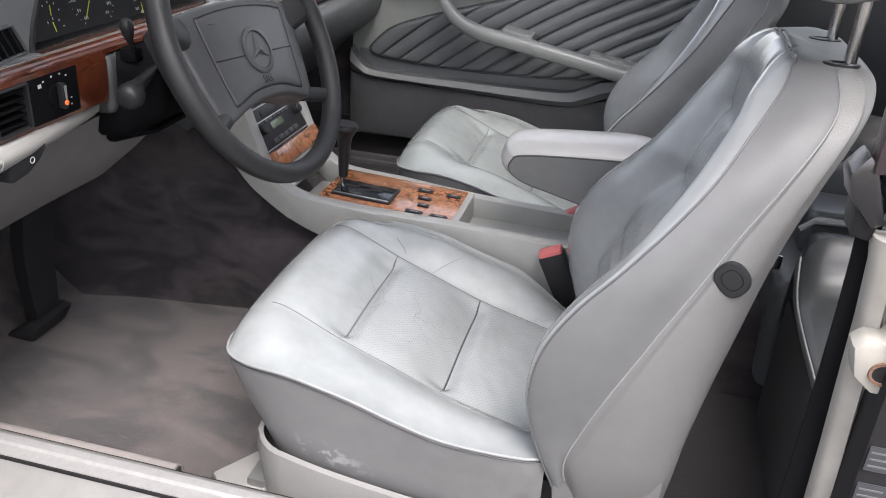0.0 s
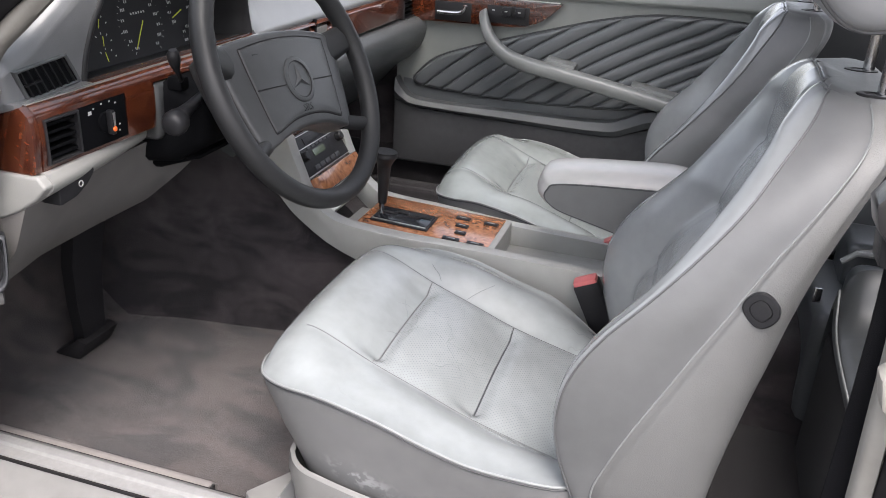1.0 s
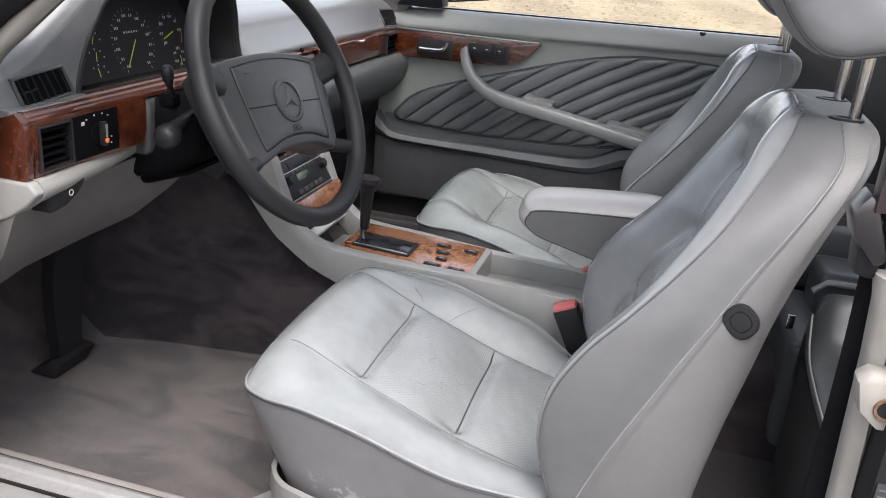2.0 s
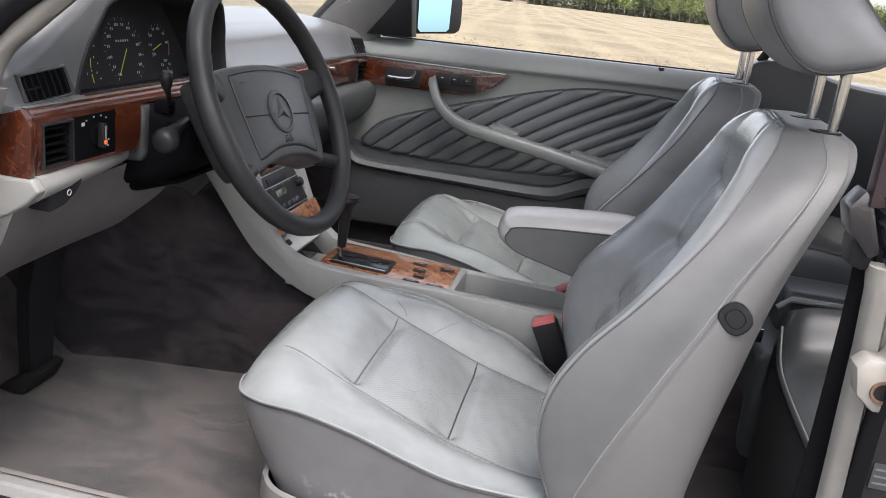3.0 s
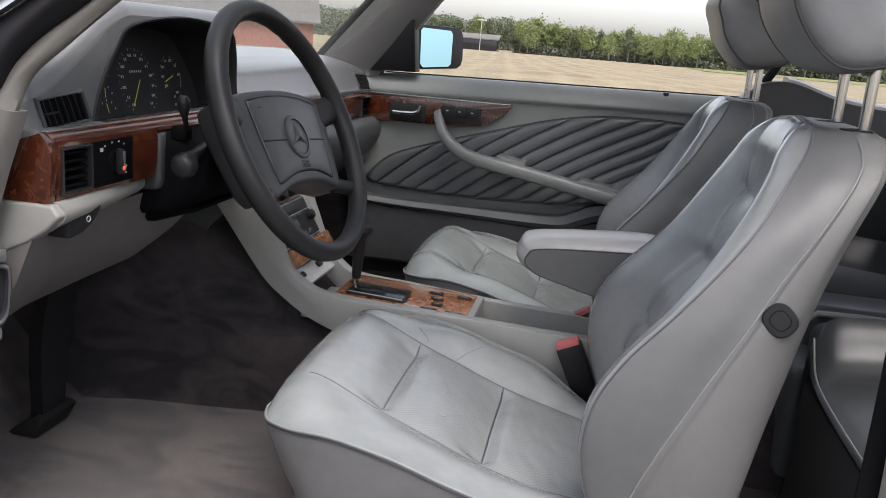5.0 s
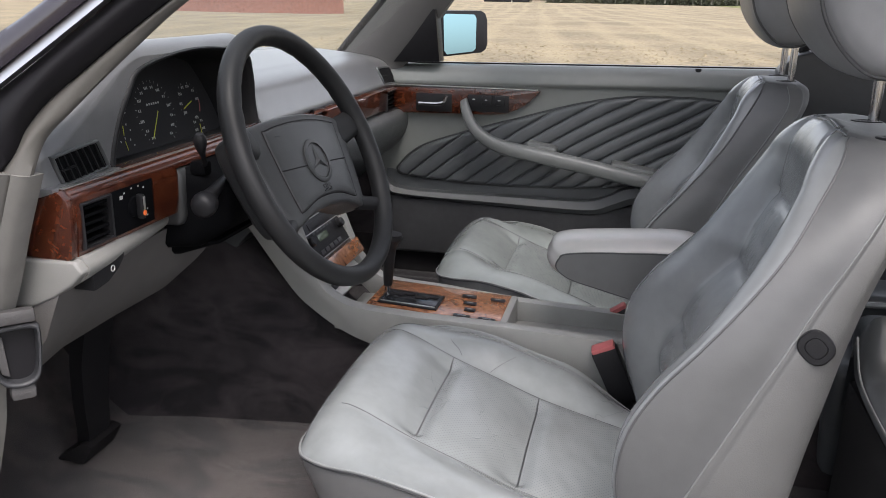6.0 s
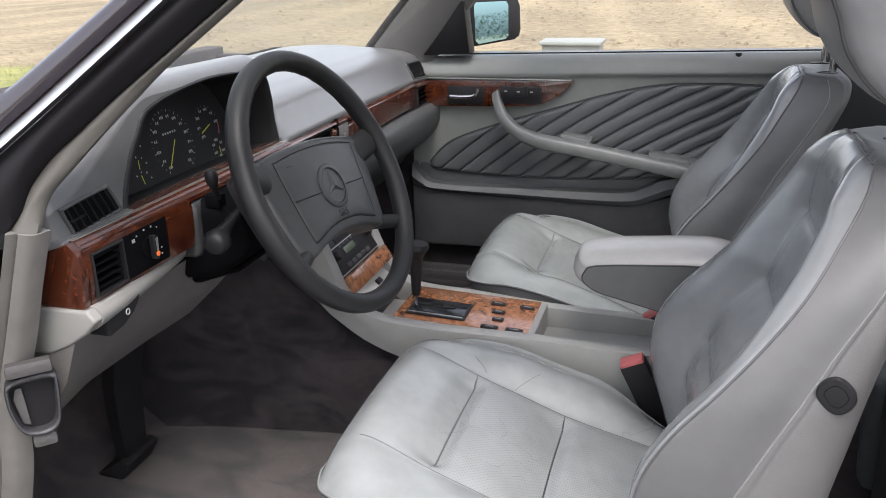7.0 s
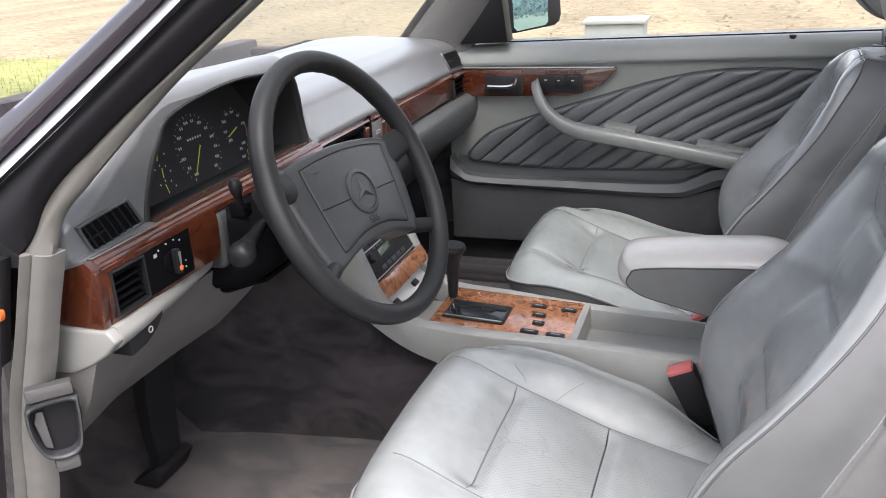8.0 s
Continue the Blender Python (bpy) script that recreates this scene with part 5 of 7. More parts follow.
for x0, x1 in ((-0.097, -0.031), (0.031, 0.097)):
    bm = bmesh.new()
    tube(bm, [hm @ Vector((x, -0.012, 0.0004 - 0.45 * x * x)) for x in np.linspace(x0, x1, 12)], 0.0010, 6)
    part("seam", bm, rubber, hub)
bm = bmesh.new()
loft(bm, [[hm @ Vector((r * math.cos(a), -0.008 + r * math.sin(a), h)) for a in np.linspace(0, 2 * math.pi, 40, endpoint=False)] for r, h in ((0.034, -0.003), (0.034, 0.0020), (0.032, 0.0033), (0.0275, 0.0031), (0.0265, 0.0012), (0.012, 0.0012))])
emblem = part("emblem", bm, hub_mat, hub, "plain round moulded badge")
bm = bmesh.new()
tube(bm, [hm @ Vector((0.0272 * math.cos(a), -0.008 + 0.0272 * math.sin(a), 0.0024)) for a in np.linspace(0, 2 * math.pi, 40, endpoint=False)], 0.0009, 5, True)
part("emblem_gap", bm, rubber, emblem, "dark ring gap")
bm = bmesh.new()
for k in range(3):
    a = radians(90 + 120 * k)
    d, e = Vector((math.cos(a), math.sin(a), 0)), Vector((-math.sin(a), math.cos(a), 0))
    o = Vector((0, -0.008, 0.0018))
    pts = [o + d * 0.025, o + e * 0.0045 + d * 0.0025, o + Vector((0, 0, 0.0038)), o - e * 0.0045 + d * 0.0025]
    v = [bm.verts.new(hm @ p) for p in pts]
    bm.faces.new((v[0], v[1], v[2]))
    bm.faces.new((v[0], v[2], v[3]))
part("emblem_bars", bm, hub_mat, hub, "plain three-armed relief", flat=True)
# spokes
for sx in (-1, 1):
    for (y0, y1, x_in, x_out, w0, w1) in ((0.030, 0.044, 0.120, 0.178, 0.052, 0.044), (-0.083, -0.100, 0.098, 0.154, 0.026, 0.024)):
        bm = bmesh.new()
        rings = []
        for f in np.linspace(0, 1, 8):
            x, y, w = sx * (x_in + (x_out - x_in) * f), y0 + (y1 - y0) * f, w0 + (w1 - w0) * f ** 0.6
            z = -0.018 + 0.014 * f
            rings.append([(x, y + 0.5 * w * math.cos(a), z + 0.009 * math.sin(a)) for a in np.linspace(0, 2 * math.pi, 12, endpoint=False)])
        loft(bm, rings)
        bm.transform(hm)
        part("spoke", bm, wheel_mat, wheel)
bm = bmesh.new()
tube(bm, [wm @ Vector((0, 0, -0.03)), wm @ Vector((0, 0, -0.14))], 0.045, 20)
part("column", bm, black_plastic, wheel)

# ---- centre console ----
console = thing("centre_console", "grey centre console with burl wood gear plate and open tray", "centre console")
side_top = [(-0.06, 0.80), (0.06, 0.735), (0.09, 0.68), (0.120, 0.610), (0.155, 0.579), (0.20, 0.566), (0.30, 0.560), (0.46, 0.553), (0.68, 0.545)]
side_low = [(0.68, 0.44), (0.46, 0.462), (0.30, 0.480), (0.22, 0.497), (0.16, 0.520), (0.11, 0.552), (0.068, 0.590), (-0.016, 0.704), (-0.06, 0.76)]
poly = [tuple(p) for p in smooth(side_top, 4)] + [tuple(p) for p in smooth(side_low, 4)]
for sy in (-1, 1):
    bm = prism(poly, "y", sy * 0.088, sy * 0.118, 0.005, 2)
    for v in bm.verts:
        if sy > 0 and v.co.x > 0.12:
            v.co.z -= 0.017 * min(1, (v.co.x - 0.12) / 0.06)
        if v.co.x > 0.3:
            v.co.y *= 1 - 0.13 * min(1, (v.co.x - 0.3) / 0.15)
    part("console_side", bm, console_grey, console, "grey moulded console side")
# gear plate
plate = Matrix.Translation((0.315, 0, 0.547)) @ Matrix.Rotation(radians(2.6), 4, "Y")
part("gear_plate", box(-0.125, 0.130, -0.088, 0.088, -0.010, 0.0, 0.003, m=plate), wood_lit, console, "glossy burl wood gear selector plate")
part("front_tray", box(0.138, 0.188, -0.088, 0.088, 0.508, 0.518, 0.002), console_grey, console)
part("tray_floor", box(0.455, 0.70, -0.078, 0.078, 0.487, 0.495, 0.002), console_grey, console, "open grey tray")
part("tray_front", box(0.443, 0.457, -0.085, 0.085, 0.48, 0.542, 0.004), console_grey, console)
# centre stack face, sloping towards the tray
stack = Matrix.Translation((0.082, 0, 0.668)) @ Matrix.Rotation(radians(59), 4, "Y")
part("stack_face", box(-0.13, 0.085, -0.094, 0.094, -0.045, -0.006, 0.004, m=stack), console_grey, console)
part("wood_upper", box(-0.115, -0.036, -0.090, 0.090, -0.006, 0.001, 0.002, m=stack), wood, console, "burl wood panel above the radio")
part("wood_lower", box(0.047, 0.080, -0.090, 0.090, -0.006, 0.020, 0.004, m=stack), wood_lit, console, "burl wood ashtray lid")
radio = part("radio", box(-0.034, 0.045, -0.090, 0.090, -0.006, 0.004, 0.002, m=stack), black_plastic, console, "black car radio with small display")
part("cassette_slot", box(-0.026, -0.012, -0.050, 0.050, 0.004, 0.006, 0.001, m=stack), black_plastic, radio, "dark cassette flap")
for k in range(6):
    part("radio_key", box(-0.007, -0.0025, -0.050 + 0.017 * k, -0.038 + 0.017 * k, 0.004, 0.0062, 0.0006, m=stack), dark_plastic, radio)
part("display", box(0.002, 0.015, -0.036, 0.012, 0.004, 0.0052, 0.0005, m=stack), display_mat, radio, "grey-green display")
for x in (-0.0325, -0.0085, 0.0435):
    part("radio_trim", box(x - 0.0007, x + 0.0007, -0.088, 0.088, 0.004, 0.0048, m=stack), alloy, radio, "thin bright trim", flat=True)
for y in (-0.074, 0.074):
    bm = bmesh.new()
    loft(bm, [[stack @ Vector((0.006 + r * math.cos(a), y + r * math.sin(a), h)) for a in np.linspace(0, 2 * math.pi, 20, endpoint=False)] for r, h in ((0.010, 0.003), (0.009, 0.014), (0.007, 0.016))])
    part("radio_knob", bm, black_plastic, radio)
for k in range(5):
    part("radio_button", box(0.030, 0.038, -0.055 + 0.022 * k, -0.038 + 0.022 * k, 0.004, 0.0065, 0.0006, m=stack), dark_plastic, radio)
for y in (-0.05, 0.0, 0.05):
    bm = bmesh.new()
    loft(bm, [[stack @ Vector((-0.055 + r * math.cos(a), y + r * math.sin(a), h)) for a in np.linspace(0, 2 * math.pi, 20, endpoint=False)] for r, h in ((0.014, 0.0), (0.013, 0.012), (0.010, 0.014))])
    part("heater_knob", bm, black_plastic, console, "black rotary heater knob")
# switch plate at the foot of the stack
foot = Matrix.Translation((0.128, 0, 0.578)) @ Matrix.Rotation(radians(38), 4, "Y")
part("switch_foot", box(-0.016, 0.022, -0.088, 0.088, -0.02, 0.0, 0.003, m=foot), foot_lit, console, "switch plate, its pale colour standing for light on it")
for y in (-0.062, 0.030):
    part("rocker_switch", box(-0.006, 0.006, y - 0.010, y + 0.010, 0.0, 0.006, 0.002, m=foot), black_plastic, console, "black rocker switch")

# gear lever
lever = thing("gear_lever", "black leather gear lever knob on a chrome rod", "gear lever")
bm = bmesh.new()
tube(bm, [(0.208, 0.012, 0.535), (0.213, 0.010, 0.575)], 0.005, 10)
part("rod", bm, chrome, lever)
bm = bmesh.new()
tube(bm, smooth([(0.213, 0.010, 0.568), (0.215, 0.008, 0.61), (0.217, 0.006, 0.645), (0.219, 0.004, 0.664), (0.220, 0.004, 0.674)], 4), [0.0085 + 0.005 * min(1, k / 8) + (0.011 * max(0, (k - 8) / 5) if k < 14 else 0.009) for k in range(17)], 14)
part("knob", bm, black_plastic, lever, sharp=70)

# ---- passenger door ----
door = thing("passenger_door", "closed passenger door with slate quilted leather panel and long pull handle", "car door")

bm = bmesh.new()
prof = [(0.700, 0.43), (0.703, 0.60), (0.705, 0.70), (0.706, 0.80), (0.706, 0.872), (0.700, 0.880), (0.696, 0.886), (0.697, 0.893), (0.703, 0.907), (0.713, 0.921), (0.724, 0.928), (0.738, 0.930), (0.80, 0.929), (0.82, 0.90), (0.85, 0.6), (0.83, 0.42), (0.75, 0.40)]
loft(bm, [[(x, y, z + 0.018 * max(0, x - 0.05)) for y, z in smooth(prof, 3, True)] for x in np.linspace(-0.02, 1.05, 30)])
part("door_shell", bm, door_grey, door, "grey moulded door shell")
up = smooth([(0.030, 0.655), (0.09, 0.712), (0.215, 0.760), (0.357, 0.803), (0.501, 0.845), (0.62, 0.868), (0.727, 0.873), (0.815, 0.872), (0.86, 0.868)], 6)
lo = smooth([(0.030, 0.650), (0.051, 0.636), (0.213, 0.625), (0.408, 0.625), (0.546, 0.632), (0.66, 0.645), (0.76, 0.68), (0.83, 0.74), (0.86, 0.85)], 6)


def quilt(x, v):
    zt, zb = float(np.interp(x, up[:, 0], up[:, 1])), float(np.interp(x, lo[:, 0], lo[:, 1]))
    z = zb + (zt - zb) * v
    tan = 0.84 - 0.24 * min(1.0, max(0.0, (x - 0.1) / 0.65))
    ph = ((x - (z - 0.62) / tan) / 0.057 + 0.3) % 1.0
    seam_d = min(ph, 1 - ph)
    puff = 0.0055 * (1 - math.exp(-(seam_d / 0.07) ** 2)) + 0.003 * math.sin(math.pi * ph)
    edge = min(1, min(v, 1 - v) * (zt - zb) / 0.010) * min(1, (x - 0.03) / 0.015)
    edge = math.sqrt(max(0.0, 1 - (1 - edge) ** 2))
    return (x, 0.704 - puff * edge - 0.002 - 0.004 * edge, z)


part("quilted_panel", sheet(quilt, np.linspace(0.0305, 0.858, 640), np.linspace(0, 1, 90)), leather_dark, door, "slate grey diagonally quilted leather", sharp=75)
part("pocket_leather", sheet(lambda x, f: (x, 0.7015, float(np.interp(x, lo[:, 0], lo[:, 1])) * (1 - f) + 0.592 * f), np.linspace(0.0, 0.80, 40), (0.0, 0.5, 1.0)), leather_dark, door, "slate leather behind the map pocket")
bm = bmesh.new()
tube(bm, [(x, 0.744, 0.933 + 0.018 * max(0, x - 0.05)) for x in np.linspace(0.05, 1.04, 30)], 0.0018, 6)
part("window_seal", bm, rubber, door, "black window seal")
bm = bmesh.new()
tube(bm, [(x, 0.701, z) for x, z in up] + [(x, 0.701, z) for x, z in lo[::-1]], 0.0035, 6, True)
part("piping", bm, piping_dark, door)
# lower pocket rim
rim_u = smooth([(-0.012, 0.655), (0.01, 0.625), (0.062, 0.602), (0.30, 0.600), (0.533, 0.602), (0.60, 0.62), (0.66, 0.645), (0.85, 0.67)], 5)
rim_l = smooth([(-0.012, 0.600), (0.02, 0.588), (0.062, 0.582), (0.30, 0.575), (0.552, 0.570), (0.62, 0.588), (0.69, 0.612), (0.85, 0.635)], 5)
bm = bmesh.new()
rings = []
for (xa, za), (xb, zb) in zip(rim_u, rim_l):
    rings.append([(xa, 0.705, za), (xa, 0.668, za), (0.5 * (xa + xb), 0.660, 0.4 * za + 0.6 * zb), (xb, 0.668, zb), (xb, 0.69, zb - 0.004), (xb, 0.705, zb)])
loft(bm, rings)
part("pocket_rim", bm, pocket_mat, door, "grey moulded map pocket rim")
part("door_carpet", prism([(-0.015, 0.43), (0.95, 0.43), (0.95, 0.63), (0.69, 0.605), (0.552, 0.567), (0.062, 0.578), (-0.015, 0.595)], "y", 0.672, 0.70, 0.004), door_felt, door, "dark carpeted door bottom")
# pull handle
bar = smooth([(0.212, 0.690, 0.848), (0.222, 0.660, 0.832), (0.245, 0.642, 0.790), (0.285, 0.636, 0.755), (0.34, 0.634, 0.735), (0.42, 0.633, 0.722), (0.55, 0.632, 0.700), (0.68, 0.634, 0.675), (0.80, 0.645, 0.652), (0.88, 0.69, 0.64)], 5)
bm = bmesh.new()
rings = []
for k, (x, y, z) in enumerate(bar):
    f = k / (len(bar) - 1)
    hz, hy = 0.009 + 0.0085 * min(1, f * 2.2), 0.011 + 0.013 * min(1, f * 2)
    tang = bar[min(k + 1, len(bar) - 1)] - bar[max(k - 1, 0)]
    nrm = Vector((-tang[2], 0, tang[0])).normalized()
    rings.append([Vector((x, y, z)) + nrm * hz * math.copysign(abs(math.sin(a)) ** 0.5, math.sin(a)) + Vector((0, hy * math.copysign(abs(math.cos(a)) ** 0.6, math.cos(a)), 0)) for a in np.linspace(0, 2 * math.pi, 16, endpoint=False)])
loft(bm, rings)
part("pull_handle", bm, handle_mat, door, "long grey curved pull handle", sharp=70)
for x0, x1, z0 in ((0.385, 0.462, 0.734), (0.60, 0.76, 0.695)):
    part("arm_cap", box(x0, x1, 0.640, 0.70, z0 - 0.02, z0 + 0.019, 0.006, m=Matrix.Translation((x0, 0, z0)) @ Matrix.Rotation(radians(9.5), 4, "Y") @ Matrix.Translation((-x0, 0, -z0))), handle_mat, door)
# wood and controls
wp = [(0.020, 0.806), (0.29, 0.811), (0.325, 0.816), (0.352, 0.826), (0.376, 0.841), (0.396, 0.859), (0.411, 0.875), (0.406, 0.878), (0.020, 0.873)]
part("door_wood", prism(wp, "y", 0.688, 0.71, 0.003), wood_dark, door, "burl wood door strip with pointed end")
part("handle_recess", box(0.084, 0.182, 0.6865, 0.70, 0.812, 0.860, 0.003), black_plastic, door)
bm = bmesh.new()
tube(bm, smooth([(0.095, 0.678, 0.834), (0.13, 0.674, 0.834), (0.160, 0.672, 0.838), (0.170, 0.671, 0.856)], 4), 0.0055, 10)
part("wood_trim", box(0.02, 0.404, 0.686, 0.70, 0.8775, 0.8795, 0.0008), alloy, door, "thin bright trim above the wood")
part("door_handle", bm, chrome, door, "chrome inner door handle")
part("switch_block", box(0.222, 0.332, 0.6865, 0.70, 0.817, 0.862, 0.004), black_plastic, door, "black seat switch block")
for x in (0.262, 0.296):
    part("seat_switch", box(x, x + 0.026, 0.678, 0.686, 0.836, 0.860, 0.004), black_plastic, door, "black seat switch")
for x in (0.236, 0.270, 0.304):
    part("switch_mark", box(x, x + 0.007, 0.6775 if x > 0.25 else 0.6858, 0.6862 if x < 0.25 else 0.6779, 0.848, 0.8505), white_mark, door, flat=True)
bm = bmesh.new()
tube(bm, [(0.792, 0.722, 0.936), (0.792, 0.722, 0.9445)], 0.0075, 12)
part("lock_pin", bm, black_plastic, door)

# ---- pillars, roof and screen ----
def strut(name, pts, halfs, mat, label):
    """A pillar: rounded rectangles along a line; halfs are half widths across and through."""
    p = smooth(pts, 6)
    bm = bmesh.new()
    rings = []
    for k, q in enumerate(p):
        t = Vector(p[min(k + 1, len(p) - 1)] - p[max(k - 1, 0)]).normalized()
        side = t.cross(Vector((0, 1, 0))).normalized()
        out = side.cross(t)
        rings.append([Vector(q) + side * halfs[0] * math.copysign(abs(math.cos(a)) ** 0.6, math.cos(a)) + out * halfs[1] * math.copysign(abs(math.sin(a)) ** 0.6, math.sin(a)) for a in np.linspace(0, 2 * math.pi, 20, endpoint=False)])
    loft(bm, rings)
    return tagged(part(name, bm, mat), label, "pillar", kind="structure")


IN = np.array([(0.041, 0.916), (0.050, 0.953), (0.080, 0.986), (0.114, 1.021), (0.149, 1.055), (0.180, 1.084), (0.227, 1.121), (0.274, 1.158), (0.395, 1.25), (0.495, 1.315)])
SEAL = np.array([(0.012, 0.919), (0.026, 0.940), (0.036, 0.966), (0.058, 0.994), (0.093, 1.024), (0.128, 1.054), (0.179, 1.094), (0.246, 1.146), (0.37, 1.243), (0.48, 1.318)])
moulding_x = np.linspace(-0.17, 0.42, 9)
CHROME = np.array([(x, 0.9905 + 0.770 * x + 0.10 * x * x) for x in moulding_x])
BRIGHT = CHROME + np.array([-0.0065, 0.0135])
PAINT = np.array([(-0.30, 0.885), (-0.18, 0.935), (-0.08, 0.998), (0.018, 1.061), (0.054, 1.085), (0.153, 1.158), (0.21, 1.20), (0.30, 1.275), (0.40, 1.35)])


def lean(z, y0):
    return y0 + 0.40 * (z - 0.915)


def ribbon(name, a, b, ya, yb, depth, bulge, mat, label):
    """A moulding between two lines up the windscreen pillar."""
    pa, pb = smooth(a, 6), smooth(b, 6)
    n = 60
    ta, tb = np.linspace(0, len(pa) - 1, n), np.linspace(0, len(pb) - 1, n)
    bm = bmesh.new()
    rings = []
    for u, w in zip(ta, tb):
        p = [float(np.interp(u, range(len(pa)), pa[:, k])) for k in (0, 1)]
        q = [float(np.interp(w, range(len(pb)), pb[:, k])) for k in (0, 1)]
        face = []
        for f in np.linspace(0, 1, 7):
            x, z = p[0] + (q[0] - p[0]) * f, p[1] + (q[1] - p[1]) * f
            face.append((x, lean(z, ya + (yb - ya) * f) - bulge * math.sin(math.pi * f), z))
        rings.append(face + [(x, y + depth, z) for x, y, z in face[::-1]])
    loft(bm, rings)
    return tagged(part(name, bm, mat, sharp=50), label, "pillar", kind="structure")


far_in = np.array([(-0.150, 0.925), (-0.120, 0.955), (-0.030, 1.045), (0.10, 1.165), (0.30, 1.30)])
far_out = np.array([(0.040, 0.915), (0.050, 0.935), (0.135, 1.035), (0.25, 1.165), (0.42, 1.32)])


def far_ribbon(name, a, b, dy, mat, label):
    pa, pb = smooth(a, 6), smooth(b, 6)
    bm = bmesh.new()
    rings = []
    for (xa, za), (xb, zb) in zip(pa, pb):
        face = []
        for f in np.linspace(0, 1, 7):
            x, z = xa + (xb - xa) * f, za + (zb - za) * f
            face.append((x, 0.712 + dy - 0.40 * max(0.0, z - 0.93) - 0.012 * math.sin(math.pi * f), z))
        rings.append(face + [(x, y + 0.03, z) for x, y, z in face[::-1]])
    loft(bm, rings)
    return tagged(part(name, bm, mat, sharp=50), label, "pillar", kind="structure")


far_ribbon("pillar_passenger", far_in, far_out, 0.0, plastic_grey, "grey trimmed windscreen pillar")
far_ribbon("pillar_passenger_seal", far_in - np.array([0.022, -0.006]), far_in, 0.012, rubber, "black seal beside the windscreen")
ribbon("pillar_driver_trim", IN, SEAL, -0.708, -0.716, 0.006, 0.005, jamb_mat, "pale grey trim on the windscreen pillar")
ribbon("pillar_driver_seal", SEAL, CHROME[2:], -0.722, -0.742, 0.03, 0.010, seal_black, "black rubber door seal on the windscreen pillar")
ribbon("pillar_driver_chrome", CHROME, BRIGHT, -0.756, -0.748, 0.012, 0.0015, moulding, "bright moulding along the windscreen pillar")
ribbon("pillar_driver", BRIGHT, PAINT, -0.752, -0.756, 0.05, 0.006, paint_dark, "dark painted outside of the windscreen pillar")
roof = bmesh.new()


def roof_ring(x, w, z, y0, y1):
    """Section of the roof between two breadths: outer skin above, lining below."""
    rise = lambda y: z - 0.01 + 0.038 * (1 - (y / w) ** 2) if abs(y) <= w else z - 0.01 - 0.05 * (abs(y) - w) / 0.03
    ys = np.linspace(y0, y1, 12)
    return [(x, y, rise(y)) for y in ys] + [(x, y, rise(y) - 0.035) for y in ys[::-1]]


# The roof is left open between x 0.47 and 0.84 to brighten the cabin.
frame_rows = [(0.30, 0.60, 1.30), (0.38, 0.60, 1.318), (0.47, 0.60, 1.338), (0.66, 0.595, 1.358), (0.84, 0.589, 1.364), (1.1, 0.58, 1.36), (1.45, 0.56, 1.32), (1.6, 0.55, 1.26)]
loft(roof, [roof_ring(x, w, z, -w - 0.03, w + 0.03) for x, w, z in frame_rows[:3]])
loft(roof, [roof_ring(x, w, z, -w - 0.03, w + 0.03) for x, w, z in frame_rows[4:]])
for sign in (-1, 1):
    loft(roof, [roof_ring(x, w, z, *sorted((sign * 0.40, sign * (w + 0.03)))) for x, w, z in frame_rows[2:5]])
tagged(part("ceiling", roof, headliner), "pale grey cloth roof lining with an unseen opening added to let in light", "roof lining", kind="structure")
skin = bmesh.new()
raised = lambda x, w, z, y0, y1: [(px, py, pz + (0.004 if k >= 12 else 0.012)) for k, (px, py, pz) in enumerate(roof_ring(x, w, z + 0.036, y0, y1))]
loft(skin, [raised(x, w, z, -w - 0.03, w + 0.03) for x, w, z in frame_rows[:3]])
loft(skin, [raised(x, w, z, -w - 0.03, w + 0.03) for x, w, z in frame_rows[4:]])
for sign in (-1, 1):
    loft(skin, [raised(x, w, z, *sorted((sign * 0.40, sign * (w + 0.03)))) for x, w, z in frame_rows[2:5]])
tagged(part("roof", skin, paint_dark), "dark painted car roof with an unseen opening added to let in light", "car roof", kind="structure")

# ---- driver's door opening ----
jamb = thing("door_jamb", "pale grey painted door jamb with folded seams", "door jamb")
jamb["kind"] = "structure"
LEFT = smooth([(0.016, 0.921), (-0.021, 0.822), (-0.050, 0.752), (-0.066, 0.700), (-0.078, 0.650), (-0.090, 0.60), (-0.125, 0.50), (-0.16, 0.42), (-0.17, 0.36)], 5)
RIGHT = smooth([(0.043, 0.917), (0.017, 0.850), (-0.004, 0.790), (-0.026, 0.735), (-0.040, 0.690), (-0.048, 0.640), (-0.055, 0.60), (-0.085, 0.50), (-0.115, 0.42), (-0.125, 0.36)], 5)
bm = bmesh.new()
rings = []
for k in range(50):
    p = [float(np.interp(k / 49 * (len(LEFT) - 1), range(len(LEFT)), LEFT[:, c])) for c in (0, 1)]
    q = [float(np.interp(k / 49 * (len(RIGHT) - 1), range(len(RIGHT)), RIGHT[:, c])) for c in (0, 1)]
    at = lambda f, y: (p[0] + (q[0] - p[0]) * f, y, p[1] + (q[1] - p[1]) * f)
    rings.append([at(-0.15, -0.69), at(-0.05, -0.722), at(0.1, -0.726), at(0.28, -0.718), at(0.34, -0.712), at(0.42, -0.718), at(0.75, -0.716), at(0.98, -0.710), at(1.06, -0.69)])
loft(bm, rings)
part("jamb_flange", bm, flange_mat, jamb, "pale grey sealing flange", sharp=50)
